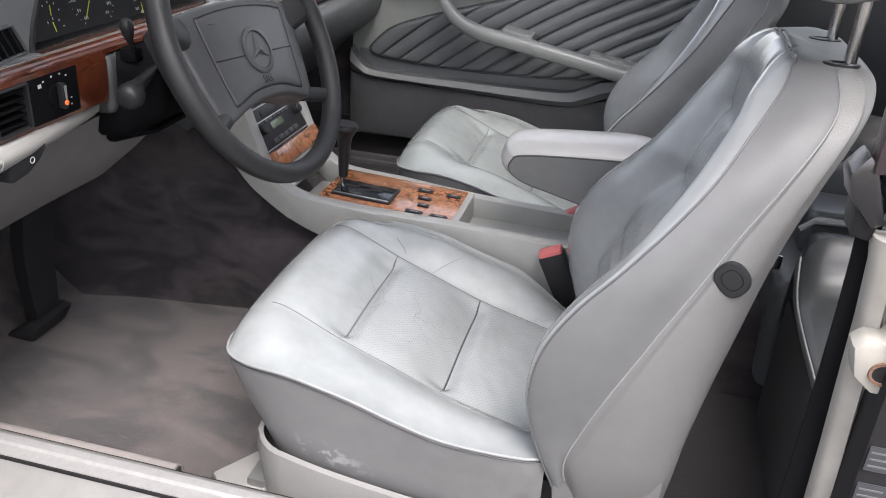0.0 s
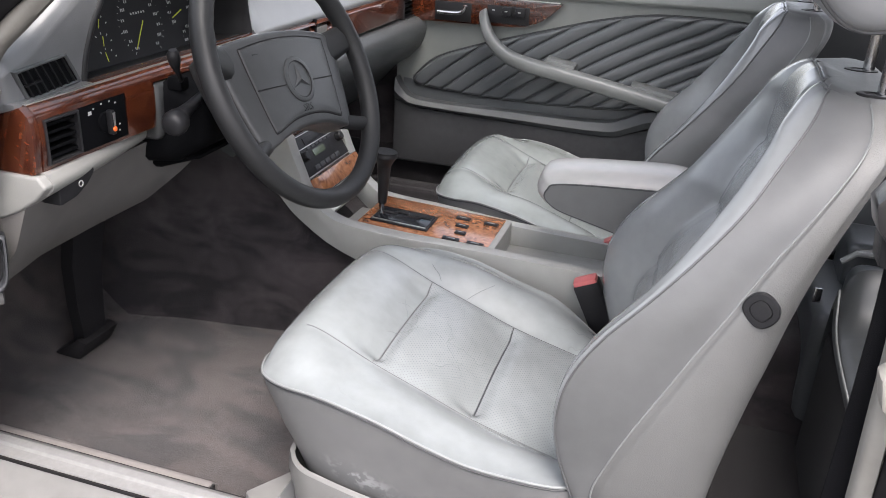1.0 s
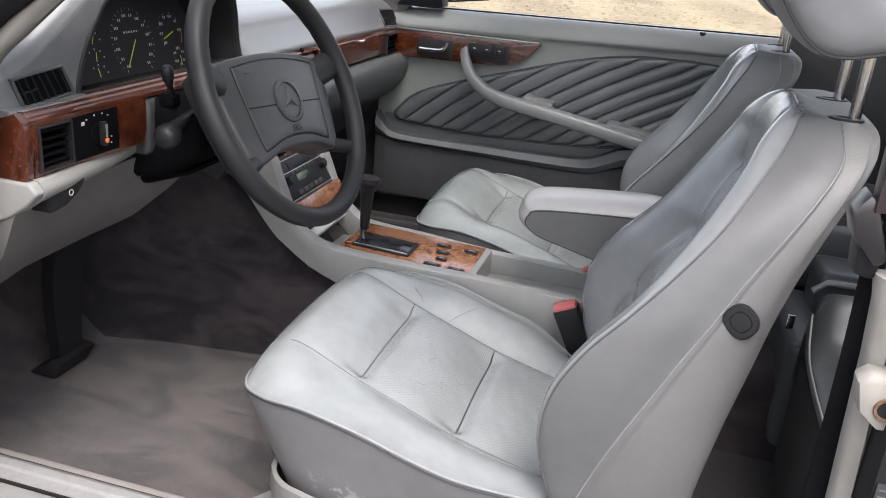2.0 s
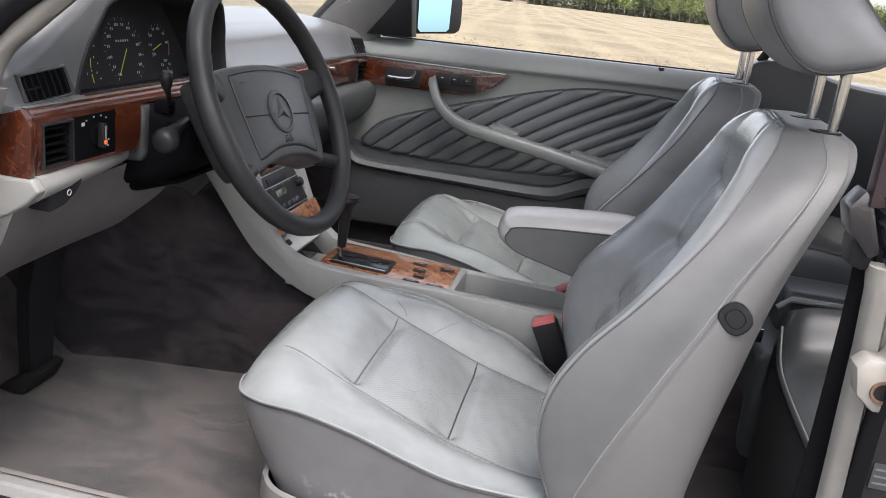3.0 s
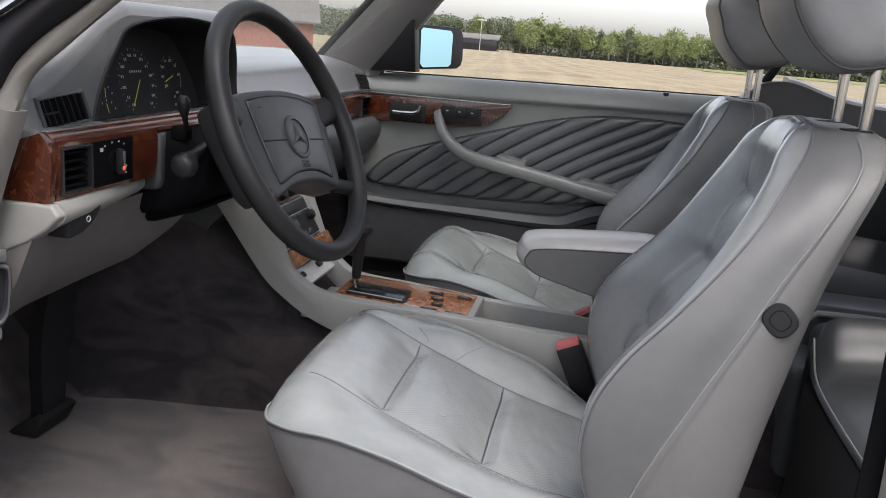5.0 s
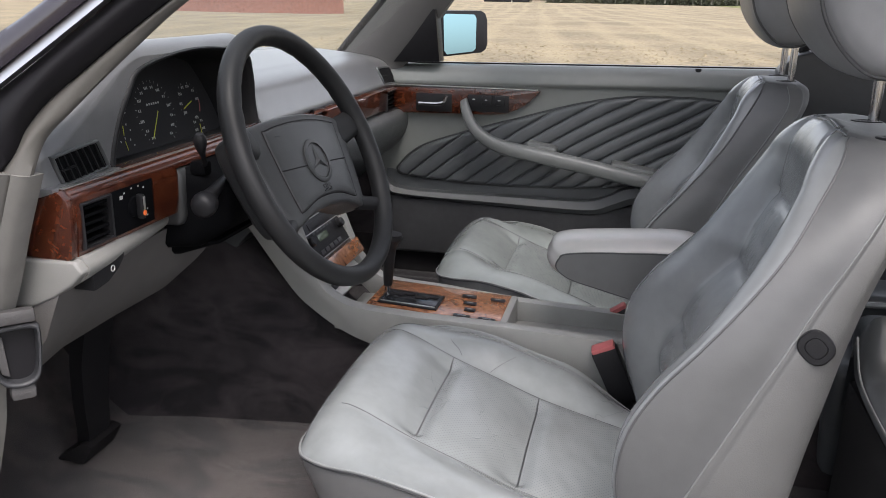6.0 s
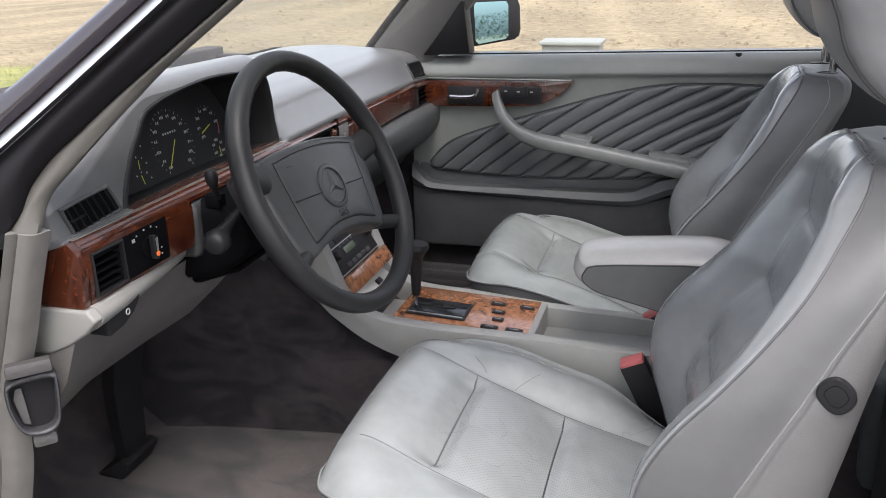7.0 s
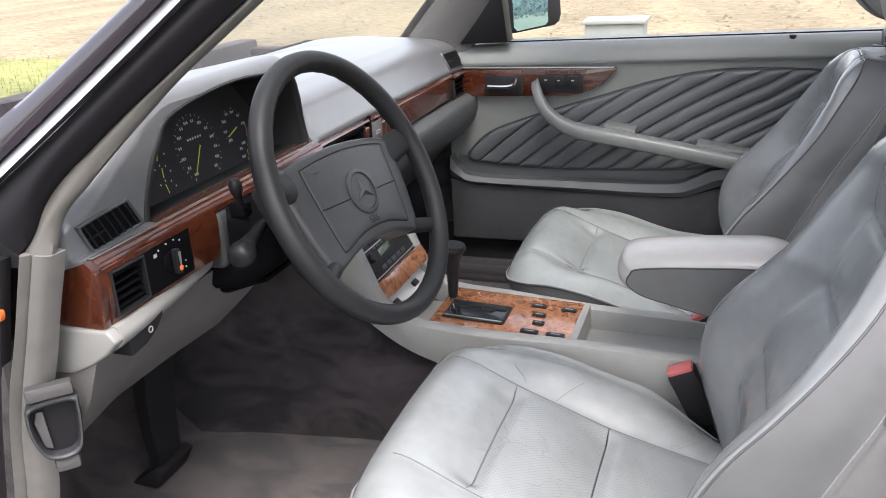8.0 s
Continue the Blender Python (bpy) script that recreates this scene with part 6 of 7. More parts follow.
part("hinge_pillar", prism([(-0.02, 0.91), (-0.055, 0.80), (-0.085, 0.70), (-0.11, 0.60), (-0.15, 0.48), (-0.19, 0.34), (-0.62, 0.34), (-0.62, 0.91)], "y", -0.716, -0.700, 0.004), rubber, jamb, "black hinge pillar behind the opened door")
bm = bmesh.new()
loft(bm, [[(-0.046 + r * math.cos(a), -0.716 - h, 0.846 + 1.2 * r * math.sin(a)) for a in np.linspace(0, 2 * math.pi, 16, endpoint=False)] for r, h in ((0.008, -0.004), (0.008, 0.002), (0.003, 0.004))])
part("reflector", bm, orange, jamb, "orange reflector on the hinge pillar")
part("kick_panel", prism([(-0.10, 0.80), (-0.06, 0.78), (-0.065, 0.68), (-0.075, 0.60), (-0.11, 0.48), (-0.13, 0.34), (-0.6, 0.34), (-0.6, 0.80)], "y", -0.715, -0.675, 0.006), carpet_dark, jamb, "dark kick panel")
# air duct towards the door
duct = thing("air_duct", "grey rubber air duct mouth in the door jamb", "air duct")
dm = Matrix.Translation((0.001, -0.720, 0.716)) @ Matrix.Scale(0.66, 4) @ Matrix.Rotation(radians(46), 4, "Z") @ Matrix.Rotation(radians(-8), 4, "X")
# local: x across, y inward, z up
mouth = smooth([(-0.032, 0.040), (0.0, 0.045), (0.036, 0.043), (0.041, 0.03), (0.037, -0.02), (0.030, -0.045), (0.015, -0.055), (-0.008, -0.054), (-0.024, -0.044), (-0.036, -0.01), (-0.038, 0.022)], 4, True)
bm = bmesh.new()
loft(bm, [[dm @ Vector((x * sc, y, z * sc)) for x, z in mouth] for sc, y in ((1.06, 0.03), (1.08, -0.006), (1.03, -0.013), (0.95, -0.013), (0.89, -0.006), (0.84, 0.05))], caps=False)
part("duct_lip", bm, duct_mat, duct, "soft grey rubber lip", sharp=70)
# Flat black face stands for the shade inside the duct.
bm = bmesh.new()
bm.faces.new([bm.verts.new(dm @ Vector((x * 0.89, 0.012, z * 0.89))) for x, z in mouth])
part("duct_inside", bm, seal_black, duct, flat=True)
part("duct_flap", prism([(-0.022, -0.034), (-0.010, -0.040), (-0.014, 0.030), (-0.024, 0.030), (-0.030, 0.012)], "y", 0.002, 0.008, 0.002), band_mat, duct, "pale inner flap").matrix_local = dm
part("duct_band", box(-0.034, 0.040, -0.010, 0.02, 0.050, 0.074, 0.006), band_mat, duct, "crumpled grey sealing band").matrix_local = dm
part("duct_tail", box(-0.014, 0.026, -0.008, 0.02, -0.082, -0.056, 0.008), band_mat, duct).matrix_local = dm

# edge of the opened driver's door
odoor = thing("driver_door", "opened driver's door seen along its dark edge", "car door")
dmx = Matrix.Translation((-0.16, -0.80, 0)) @ Matrix.Rotation(radians(-88), 4, "Z")
part("door_shell", box(0.0, 1.25, -0.10, 0.03, 0.28, 0.93, 0.03, 3, m=dmx), paint_dark, odoor)
part("door_lining", box(0.10, 1.20, 0.03, 0.06, 0.32, 0.90, 0.02, 3, m=dmx), plastic_grey, odoor, "grey inner lining")

# ---- pedals ----
pedal = thing("brake_pedal", "black brake pedal hanging over the carpet", "pedal")
bm = bmesh.new()
loft(bm, [[(x - 0.012, y0, z), (x + 0.010, y0, z - 0.004), (x + 0.010, y1, z - 0.004), (x - 0.012, y1, z)] for x, y0, y1, z in ((-0.14, -0.425, -0.345, 0.64), (-0.175, -0.405, -0.332, 0.54), (-0.190, -0.390, -0.326, 0.46), (-0.200, -0.375, -0.318, 0.40), (-0.212, -0.362, -0.305, 0.368))])
bevel(bm, 0.005)
part("pedal_arm", bm, black_plastic, pedal)
part("pedal_pad", prism([(-0.262, 0.338), (-0.205, 0.336), (-0.185, 0.372), (-0.205, 0.378)], "y", -0.378, -0.290, 0.006), rubber, pedal, "ribbed rubber pad")

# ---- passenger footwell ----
tagged(part("wall_right", box(-0.62, 1.1, 0.708, 0.76, 0.22, 0.46, 0.01), carpet_shaded), "carpeted inner sill by the passenger door, shade put into its colour", "sill", kind="structure")
tagged(part("wall_kick", box(-0.62, -0.02, 0.715, 0.76, 0.42, 0.93, 0.01), carpet_dark), "dark kick panel in the passenger footwell", "kick panel", kind="structure")
tagged(part("sill_trim", prism([(0.60, 0.30), (0.60, 0.345), (0.615, 0.358), (0.705, 0.362), (0.705, 0.30)], "x", -0.5, 1.05, 0.005), carpet_shaded), "trim along the passenger sill, shade put into its colour", "sill", kind="structure")

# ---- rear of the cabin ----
# Slate darkened below the door's to stand for shade in the rear.
rear_shaded = material("rear_slate_shaded", (0.032, 0.034, 0.037), 0.35, vary=0.15, bump=0.1, bump_scale=500)
panel_top = smooth([(0.97, 0.95), (1.0, 0.985), (1.05, 0.998), (1.10, 0.992), (1.20, 0.962), (1.34, 0.950), (1.55, 0.955), (1.75, 0.965)], 5)
side = thing("rear_side_panel", "slate leather side panel beside the rear seat, darkened to stand for shade", "side panel")
part("panel", prism([tuple(p) for p in panel_top] + [(1.75, 0.30), (0.97, 0.30)], "y", 0.655, 0.735, 0.02, 3), rear_shaded, side)
bm = bmesh.new()
loft(bm, [[(x, 0.664, z - 0.004), (x, 0.668, z + 0.006), (x, 0.685, z + 0.011), (x, 0.735, z + 0.012), (x, 0.745, z - 0.004)] for x, z in panel_top if x > 1.06])
part("window_sill", bm, ledge_mat, side, "pale glossy window ledge")
bm = bmesh.new()
tube(bm, [(1.02, 0.705, 0.99), (1.06, 0.69, 1.07), (1.15, 0.66, 1.22), (1.25, 0.62, 1.30)], 0.011, 10)
part("window_frame", bm, rubber, side, "black quarter window frame")
tagged(part("wall_rear", box(1.74, 1.80, -0.74, 0.74, 0.2, 0.96, 0.01), rear_shaded), "dark bulkhead behind the rear seats", "bulkhead", kind="structure")
tagged(part("parcel_shelf", box(1.46, 1.80, -0.66, 0.655, 0.925, 0.945, 0.006), rear_shaded), "dark parcel shelf", "parcel shelf", kind="structure")
tagged(part("wall_left", box(1.0, 1.75, -0.74, -0.70, 0.25, 0.95, 0.01), rear_shaded), "dark side wall beside the rear seat", "side wall", kind="structure")
for name, pts in (("pillar_rear_left", [(1.66, -0.67, 0.93), (1.52, -0.60, 1.18), (1.42, -0.57, 1.30)]), ("pillar_rear_right", [(1.72, 0.66, 0.95), (1.60, 0.60, 1.18), (1.5, 0.57, 1.30)])):
    strut(name, pts, (0.12, 0.02), headliner, "grey trimmed rear roof pillar")


def rear_seat(name, y0, y1, label):
    seat = thing(name, label, "car seat", group="rear seats")
    yc, hw = 0.5 * (y0 + y1), 0.5 * (y1 - y0)

    def top(x, v):
        f = (x - 1.0) / 0.5
        y = yc + v * hw
        a = abs(v)
        front = 0.562 + 0.026 * a ** 3 + 0.04 * max(0.0, (a - 0.78) / 0.2) ** 1.5
        rise = math.sqrt(max(0.0, 1 - (1 - min(1, f / 0.22)) ** 2))
        z = front + rise * (0.030 - 0.010 * a ** 3) - 0.05 * max(0, f - 0.22) + rise * groove(a - 0.66, 0.004, 0.03) + 0.042 * min(1.0, 1.6 * rise) * math.exp(-((a - 0.90) / 0.15) ** 2)
        z -= 0.13 * max(0.0, (a - 0.94) / 0.06) ** 2
        return (x, y, z)
    part("cushion", sheet(top, np.linspace(1.0, 1.5, 50), np.linspace(-1, 1, 61)), leather_rear_shaded, seat, "grey leather cushion", sharp=75)
    part("cushion_front", box(1.002, 1.05, y0 + 0.004, y1 - 0.004, 0.31, 0.555, 0.01), carpet_shaded, seat, "carpeted seat front, blackened to stand for shade")
    part("cushion_body", box(1.03, 1.5, y0 + 0.004, y1 - 0.004, 0.31, 0.53, 0.01), leather_dark, seat)
    bm = bmesh.new()
    tube(bm, [Vector(top(1.004, v)) + Vector((-0.002, 0, 0.002)) for v in np.linspace(-0.98, 0.98, 30)], 0.0018, 6)
    part("piping", bm, piping_mat, seat)

    def back(z, v):
        f = (z - 0.50) / 0.45
        a = abs(v)
        x = 1.42 + 0.14 * f - 0.02 * math.sin(math.pi * f) - 0.02 * math.exp(-((a - 0.82) / 0.14) ** 2) - groove(a - 0.58, 0.012, 0.03) + 0.09 * max(0.0, (a - 0.9) / 0.1) ** 2
        return (x, yc + v * hw * (1 - 0.15 * f * f), z)
    part("backrest", sheet(back, np.linspace(0.50, 0.96, 40), np.linspace(-1, 1, 61)), leather_rear_shaded, seat, sharp=75)
    part("back_body", prism([(1.47, 0.45), (1.60, 0.95), (1.70, 0.95), (1.70, 0.45)], "y", y0 + 0.02, y1 - 0.02, 0.01), leather_dark, seat)
    return seat


rear_seat("rear_bucket_chair", -0.62, -0.163, "grey leather rear bucket seat with pale piping")
rear_seat("rear_bucket_chair", 0.163, 0.62, "grey leather rear bucket seat beside the dark side panel")
rc = thing("rear_console", "grey rear centre console with padded armrest", "console")
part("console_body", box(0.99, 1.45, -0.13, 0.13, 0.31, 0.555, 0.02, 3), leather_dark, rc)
part("console_pad", box(1.035, 1.45, -0.125, -0.012, 0.53, 0.616, 0.034, 5), leather_rear_shaded, rc, "padded slate armrest")
part("console_slab", box(1.04, 1.45, 0.008, 0.13, 0.53, 0.630, 0.018, 3), leather_rear_shaded, rc, "padded slate slab")
bm = bmesh.new()
tube(bm, [(1.03, -0.002, 0.602), (1.05, -0.002, 0.620), (1.12, -0.002, 0.622), (1.45, -0.002, 0.622)], 0.0055, 8)
part("console_ridge", bm, piping_mat, rc, "pale rounded edge strip")
part("console_edge", box(0.984, 0.996, -0.101, -0.094, 0.565, 0.590, 0.002), chrome, rc, "bright metal edge")

# ---- belt, lock post and striker on the driver's side ----
post = thing("lock_post", "cream painted lock post with bare metal striker", "door post")
post["kind"] = "structure"
bm = bmesh.new()
rings = []
for z, xl, xr in ((0.875, 0.938, 0.962), (0.85, 0.943, 0.968), (0.795, 0.947, 0.972), (0.72, 0.950, 0.977), (0.65, 0.953, 0.982), (0.55, 0.956, 0.987), (0.45, 0.957, 0.990), (0.36, 0.955, 0.992)):
    rings.append([(xl, -0.668, z), (xl, -0.686, z), (xl + 0.004, -0.694, z), (xl + 0.014, -0.697, z), (xl + 0.018, -0.690, z), (xr - 0.003, -0.692, z), (xr, -0.686, z), (xr, -0.668, z)])
loft(bm, rings)
part("post_flange", bm, paint_cream, post, "cream painted flange", sharp=50)
part("post_body", box(0.968, 1.06, -0.735, -0.66, 0.30, 0.88, 0.01), rubber, post, "black lower post")
for z0, z1 in ((0.678, 0.704), (0.638, 0.664)):
    plate_label = part("sticker", box(0.972, 1.000, -0.7358, -0.7348, z0, z1), dark_plastic, post, "dark printed sticker", flat=True)
    for k in range(3):
        part("print_bar", box(0.974, 0.994, -0.7366, -0.7360, z0 + 0.005 + 0.007 * k, z0 + 0.0068 + 0.007 * k), handle_mat, plate_label, flat=True)
st = thing("striker", "worn cream door striker block with a bolt hole", "door striker")
bm = prism([(0.938, 0.788), (0.948, 0.798), (0.962, 0.797), (0.968, 0.816), (0.985, 0.816), (0.985, 0.748), (0.962, 0.746), (0.945, 0.760)], "y", -0.722, -0.694, 0.005, 2)
part("striker_block", bm, paint_cream, st)
bm = bmesh.new()
loft(bm, [[(0.966 + r * math.cos(a), -0.722 + d, 0.768 + r * math.sin(a)) for a in np.linspace(0, 2 * math.pi, 24, endpoint=False)] for r, d in ((0.0115, 0.001), (0.0110, -0.002), (0.0085, -0.002), (0.008, 0.001))], caps=False)
part("striker_ring", bm, rust, st, "rusty metal ring")
# Flat dark disc stands for the shade in the bolt hole.
bm = bmesh.new()
bm.faces.new([bm.verts.new((0.966 + 0.009 * math.cos(a), -0.7225, 0.768 + 0.009 * math.sin(a))) for a in np.linspace(0, 2 * math.pi, 24, endpoint=False)])
part("striker_hole", bm, rubber, st, flat=True)
belt = thing("seat_belt", "black seat belt hanging beside the driver's seat", "seat belt")
bm = bmesh.new()
rows = smooth([(0.930, 0.880), (0.933, 0.815), (0.935, 0.70), (0.935, 0.60), (0.932, 0.45), (0.928, 0.36)], 5)
loft(bm, [[(x, -0.662, z), (x + 0.018 + 0.014 * k / len(rows), -0.664, z), (x + 0.018 + 0.014 * k / len(rows), -0.6615, z), (x, -0.6595, z)] for k, (x, z) in enumerate(rows)])
part("webbing", bm, webbing_mat, belt)
part("belt_guide", prism([(0.921, 0.870), (0.938, 0.866), (0.945, 0.90), (0.930, 0.915), (0.918, 0.895)], "y", -0.68, -0.645, 0.005), black_plastic, belt)
upper = thing("upper_post", "dark window post wrapped in crumpled black foil with a bright bracket", "door post")
part("bracket", prism([(0.906, 0.925), (0.918, 0.944), (0.926, 0.935), (0.944, 0.886), (0.934, 0.880), (0.912, 0.905)], "y", -0.686, -0.650, 0.004), bracket_mat, upper, "bright metal bracket")


def foil_at(u, v):
    """Crumpled sheet wrapped round the foot of the window post."""
    z = 0.868 + 0.072 * v
    x0, x1 = 0.956 - 0.034 * v, 0.988 - 0.008 * v
    crumple = 0.006 * noise.noise(Vector((u * 5, v * 6, 3.3))) + 0.004 * abs(noise.noise(Vector((u * 13, v * 15, 8.1))))
    return (x0 + (x1 - x0) * u + 0.004 * noise.noise(Vector((u * 6, v * 9, 1.0))), -0.700 + 0.022 * (2 * u - 1) ** 2 - crumple, z)


part("foil", solid(sheet(foil_at, np.linspace(0, 1, 22), np.linspace(0, 1, 26)), 0.002), glossy_dark, upper, "crumpled black foil", sharp=60)
part("post_upper", prism([(0.922, 0.928), (0.938, 0.930), (0.935, 1.25), (0.918, 1.25)], "y", -0.690, -0.665, 0.004), post_brown, upper)

# ---- buckles ----
def buckle(name, place, turn):
    b = thing(name, "black seat belt buckle with a red release button", "belt buckle", group="belt buckles")
    part("housing", box(-0.022, 0.022, -0.014, 0.014, -0.105, 0.0, 0.005), black_plastic, b)
    part("button", box(-0.020, 0.020, -0.012, 0.012, -0.006, 0.007, 0.004), red_plastic, b, "red release button")
    part("stem", box(-0.008, 0.008, -0.004, 0.004, -0.17, -0.10, 0.002), rubber, b)
    b.matrix_local = Matrix.Translation(place) @ turn
    return b


buckle("belt_buckle", (0.632, -0.121, 0.541), Matrix.Rotation(radians(-25), 4, "Y") @ Matrix.Rotation(radians(6), 4, "X"))
buckle("belt_buckle", (0.648, 0.095, 0.530), Matrix.Rotation(radians(-35), 4, "Y"))

# ---- door mirror ----
mirror = thing("door_mirror", "black door mirror with blue tinted glass", "door mirror")
mm = Matrix.Translation((0.162, 0.889, 1.005)) @ Matrix.Rotation(radians(53), 4, "Z") @ Matrix.Rotation(radians(-3.5), 4, "X")
shell_poly = [(-0.080, -0.050), (-0.068, -0.062), (0.070, -0.055), (0.088, -0.046), (0.094, -0.028), (0.094, 0.036), (0.086, 0.054), (0.070, 0.062), (-0.070, 0.062), (-0.080, 0.050)]
bm = prism(shell_poly, "y", 0.006, 0.075, 0.014, 4)
bm.transform(mm)
part("housing", bm, paint_dark, mirror)
bm = prism([(x * 0.985, z * 0.985) for x, z in shell_poly], "y", -0.004, 0.010, 0.003, 2)
bm.transform(mm)
part("bezel", bm, black_plastic, mirror)
mirror_glass = bpy.data.materials.new("mirror_glass")
mirror_glass.use_nodes = True
mb = mirror_glass.node_tree.nodes["Principled BSDF"]
mb.inputs["Metallic"].default_value, mb.inputs["Roughness"].default_value, mb.inputs["Base Color"].default_value = 1.0, 0.02, (0.38, 0.64, 0.75, 1)
bm = prism([(-0.072, -0.046), (-0.062, -0.056), (0.034, -0.050), (0.044, -0.042), (0.048, 0.040), (0.040, 0.050), (-0.064, 0.052), (-0.072, 0.044)], "y", -0.0065, -0.0045)
bm.transform(mm)
part("glass", bm, mirror_glass, mirror, "blue tinted mirror glass", flat=True)
bm = prism([(0.020, 0.936), (0.146, 0.940), (0.146, 1.072), (0.138, 1.072), (0.078, 1.000)], "y", 0.692, 0.745, 0.003)
for v in bm.verts:
    v.co.y -= 0.40 * max(0.0, v.co.z - 0.93)
part("mirror_foot", bm, black_plastic, mirror, "black triangular mirror foot")
part("mirror_arm", box(0.055, 0.10, 0.745, 0.86, 0.945, 0.962, 0.006), black_plastic, mirror)

# ---- details of the gear plate ----
slot = part("selector_gate", box(-0.106, 0.008, -0.046, 0.026, 0.0, 0.004, 0.002, m=plate), black_plastic, console, "black selector gate")
part("gate_insert", box(-0.102, 0.004, -0.036, 0.022, 0.004, 0.0055, 0.001, m=plate), glossy_dark, slot, "dark metal gate insert")
part("gate_scale", box(-0.102, 0.004, -0.0425, -0.0395, 0.004, 0.0056, 0.001, m=plate), alloy, slot, "bright edge of the scale")
bm = bmesh.new()
path = [(-0.092, -0.006), (-0.07, -0.006), (-0.066, 0.004), (-0.045, 0.004), (-0.041, -0.008), (-0.022, -0.008), (-0.018, 0.002), (0.0, 0.002)]
tube(bm, [plate @ Vector((x, y, 0.0056)) for x, y in path], 0.0034, 6)
part("gate_slit", bm, rubber, slot)
for x, y, w in ((0.052, 0.048, 0.016), (0.108, 0.048, 0.016), (0.060, 0.012, 0.014), (0.066, -0.020, 0.012), (0.058, -0.056, 0.018), (0.104, -0.056, 0.018)):
    sw = part("window_switch", box(x - 0.88 * w, x + 0.88 * w, y - 0.0062, y + 0.0062, 0.0, 0.0036, 0.0015, m=plate), black_plastic, console, "black window switch")
    part("switch_mark", box(x - 0.45 * w, x + 0.45 * w, y - 0.0012, y + 0.0012, 0.0037, 0.0040, m=plate), alloy, sw, flat=True)

# ---- lettering on the airbag hub ----
text = bpy.data.curves.new("hub_letters", "FONT")
text.body, text.size, text.extrude, text.align_x, text.align_y = "SRS", 0.016, 0.0004, "CENTER", "CENTER"
letters = new("hub_letters", text)
letters.data.materials.append(wheel_mat)
letters.parent = hub
letters.matrix_local = hm @ Matrix.Translation((0.0, -0.050, 0.0004))
part("hub_mark", box(-0.084, -0.072, 0.036, 0.0375, -0.0032, -0.0018), wheel_mat, hub, flat=True).matrix_local = hm

# ---- windscreen, bonnet ----
def screen(u, v):
    y = -0.66 + 1.32 * u
    bow = 1 - (y / 0.66) ** 2
    x0, z0 = -0.10 - 0.27 * bow, 0.945 + 0.01 * bow
    x1, z1 = 0.38 - 0.10 * bow, 1.285 + 0.02 * bow
    w = 0.93 + (0.60 / 0.66 - 0.93) * v
    return (x0 + (x1 - x0) * v, y * w / 0.93, z0 + (z1 - z0) * v + 0.02 * math.sin(math.pi * v))


pane = tagged(part("window_screen", sheet(screen, np.linspace(0, 1, 24), np.linspace(0, 1, 12)), glass), "clear curved windscreen glass", "windscreen", kind="structure")
pane.visible_shadow = False
bonnet = thing("bonnet", "dark glossy painted bonnet in front of the windscreen", "car bonnet")


def bonnet_at(u, v):
    y = -0.80 + 1.60 * v
    x = -0.42 - 1.45 * u
    z = 0.870 - 0.030 * u - 0.08 * u * u - 0.06 * abs(y / 0.8) ** 3
    return (x + 0.22 * (abs(y) / 0.8) ** 2 * (1 - u), y, z)


part("bonnet_skin", sheet(bonnet_at, np.linspace(0, 1, 30), np.linspace(0, 1, 30)), paint_dark, bonnet)
for sy in (-1, 1):
    part("wing", prism([(-0.30, 0.80), (-1.85, 0.74), (-1.85, 0.25), (-0.60, 0.25), (-0.55, 0.30), (-0.30, 0.30)], "y", sy * 0.80, sy * 0.84, 0.02), paint_dark, bonnet)

# ---- field edge, trees and house ----
verge = thing("grass_verge", "short green and straw-coloured grass verge", "grass")
verge["kind"] = "stuff"
part("turf", sheet(lambda x, y: (x, y, 0.015 + 0.02 * noise_field(x, y, 1.3)), np.linspace(-45, -4.4, 60), np.linspace(-8, 6.7, 40)), grass_mat, verge)
bm = bmesh.new()
rng = random.Random(5)
for k in range(9000):
    x, y = -4.5 - 9 * rng.random(), -1 + 7.8 * rng.random()
    h, a = 0.04 + 0.06 * rng.random(), rng.random() * 6.28
    dx, dy = 0.006 * math.cos(a), 0.006 * math.sin(a)
    bm.faces.new([bm.verts.new(p) for p in ((x - dx, y - dy, 0.0), (x + dx, y + dy, 0.0), (x + 0.03 * rng.uniform(-1, 1), y + 0.03 * rng.uniform(-1, 1), h))])
part("blades", bm, grass_mat, verge, flat=True)["kind"] = "stuff"
# Unseen dark ground that keeps light from bouncing up onto the seats.
tagged(part("pavement", sheet(lambda x, y: (x, y, 0.012), np.linspace(-4.0, 8, 12), np.linspace(-10, 2.4, 12)), asphalt), "dark worn asphalt under the car, added out of view to limit bounced light", "asphalt", kind="structure")
tagged(part("grass_strip", sheet(lambda x, y: (x, y, 0.06 + 0.03 * noise_field(x, y, 0.4)), np.linspace(14, 90, 30), np.linspace(118, 190, 16)), grass_mat), "strip of green grass before the wood", "grass", kind="structure")

# soil clods near the car
bm = bmesh.new()
rng = random.Random(11)
for k in range(7000):
    d = rng.random() ** 1.3
    y = 3.2 + 16 * d
    x = rng.uniform(-9, 8)
    r = (0.008 + 0.028 * rng.random() ** 3) * (1 + 0.5 * d)
    c = Vector((x, y, ground_height(x, y) + 0.2 * r))
    vs = [bm.verts.new(c + Vector((r * q[0] * rng.uniform(0.6, 1.3), r * q[1] * rng.uniform(0.6, 1.3), r * q[2] * rng.uniform(0.4, 0.9)))) for q in ((1, 0, 0), (0, 1, 0), (-1, 0, 0), (0, -1, 0), (0, 0, 1))]
    for i in range(4):
        bm.faces.new((vs[i], vs[(i + 1) % 4], vs[4]))
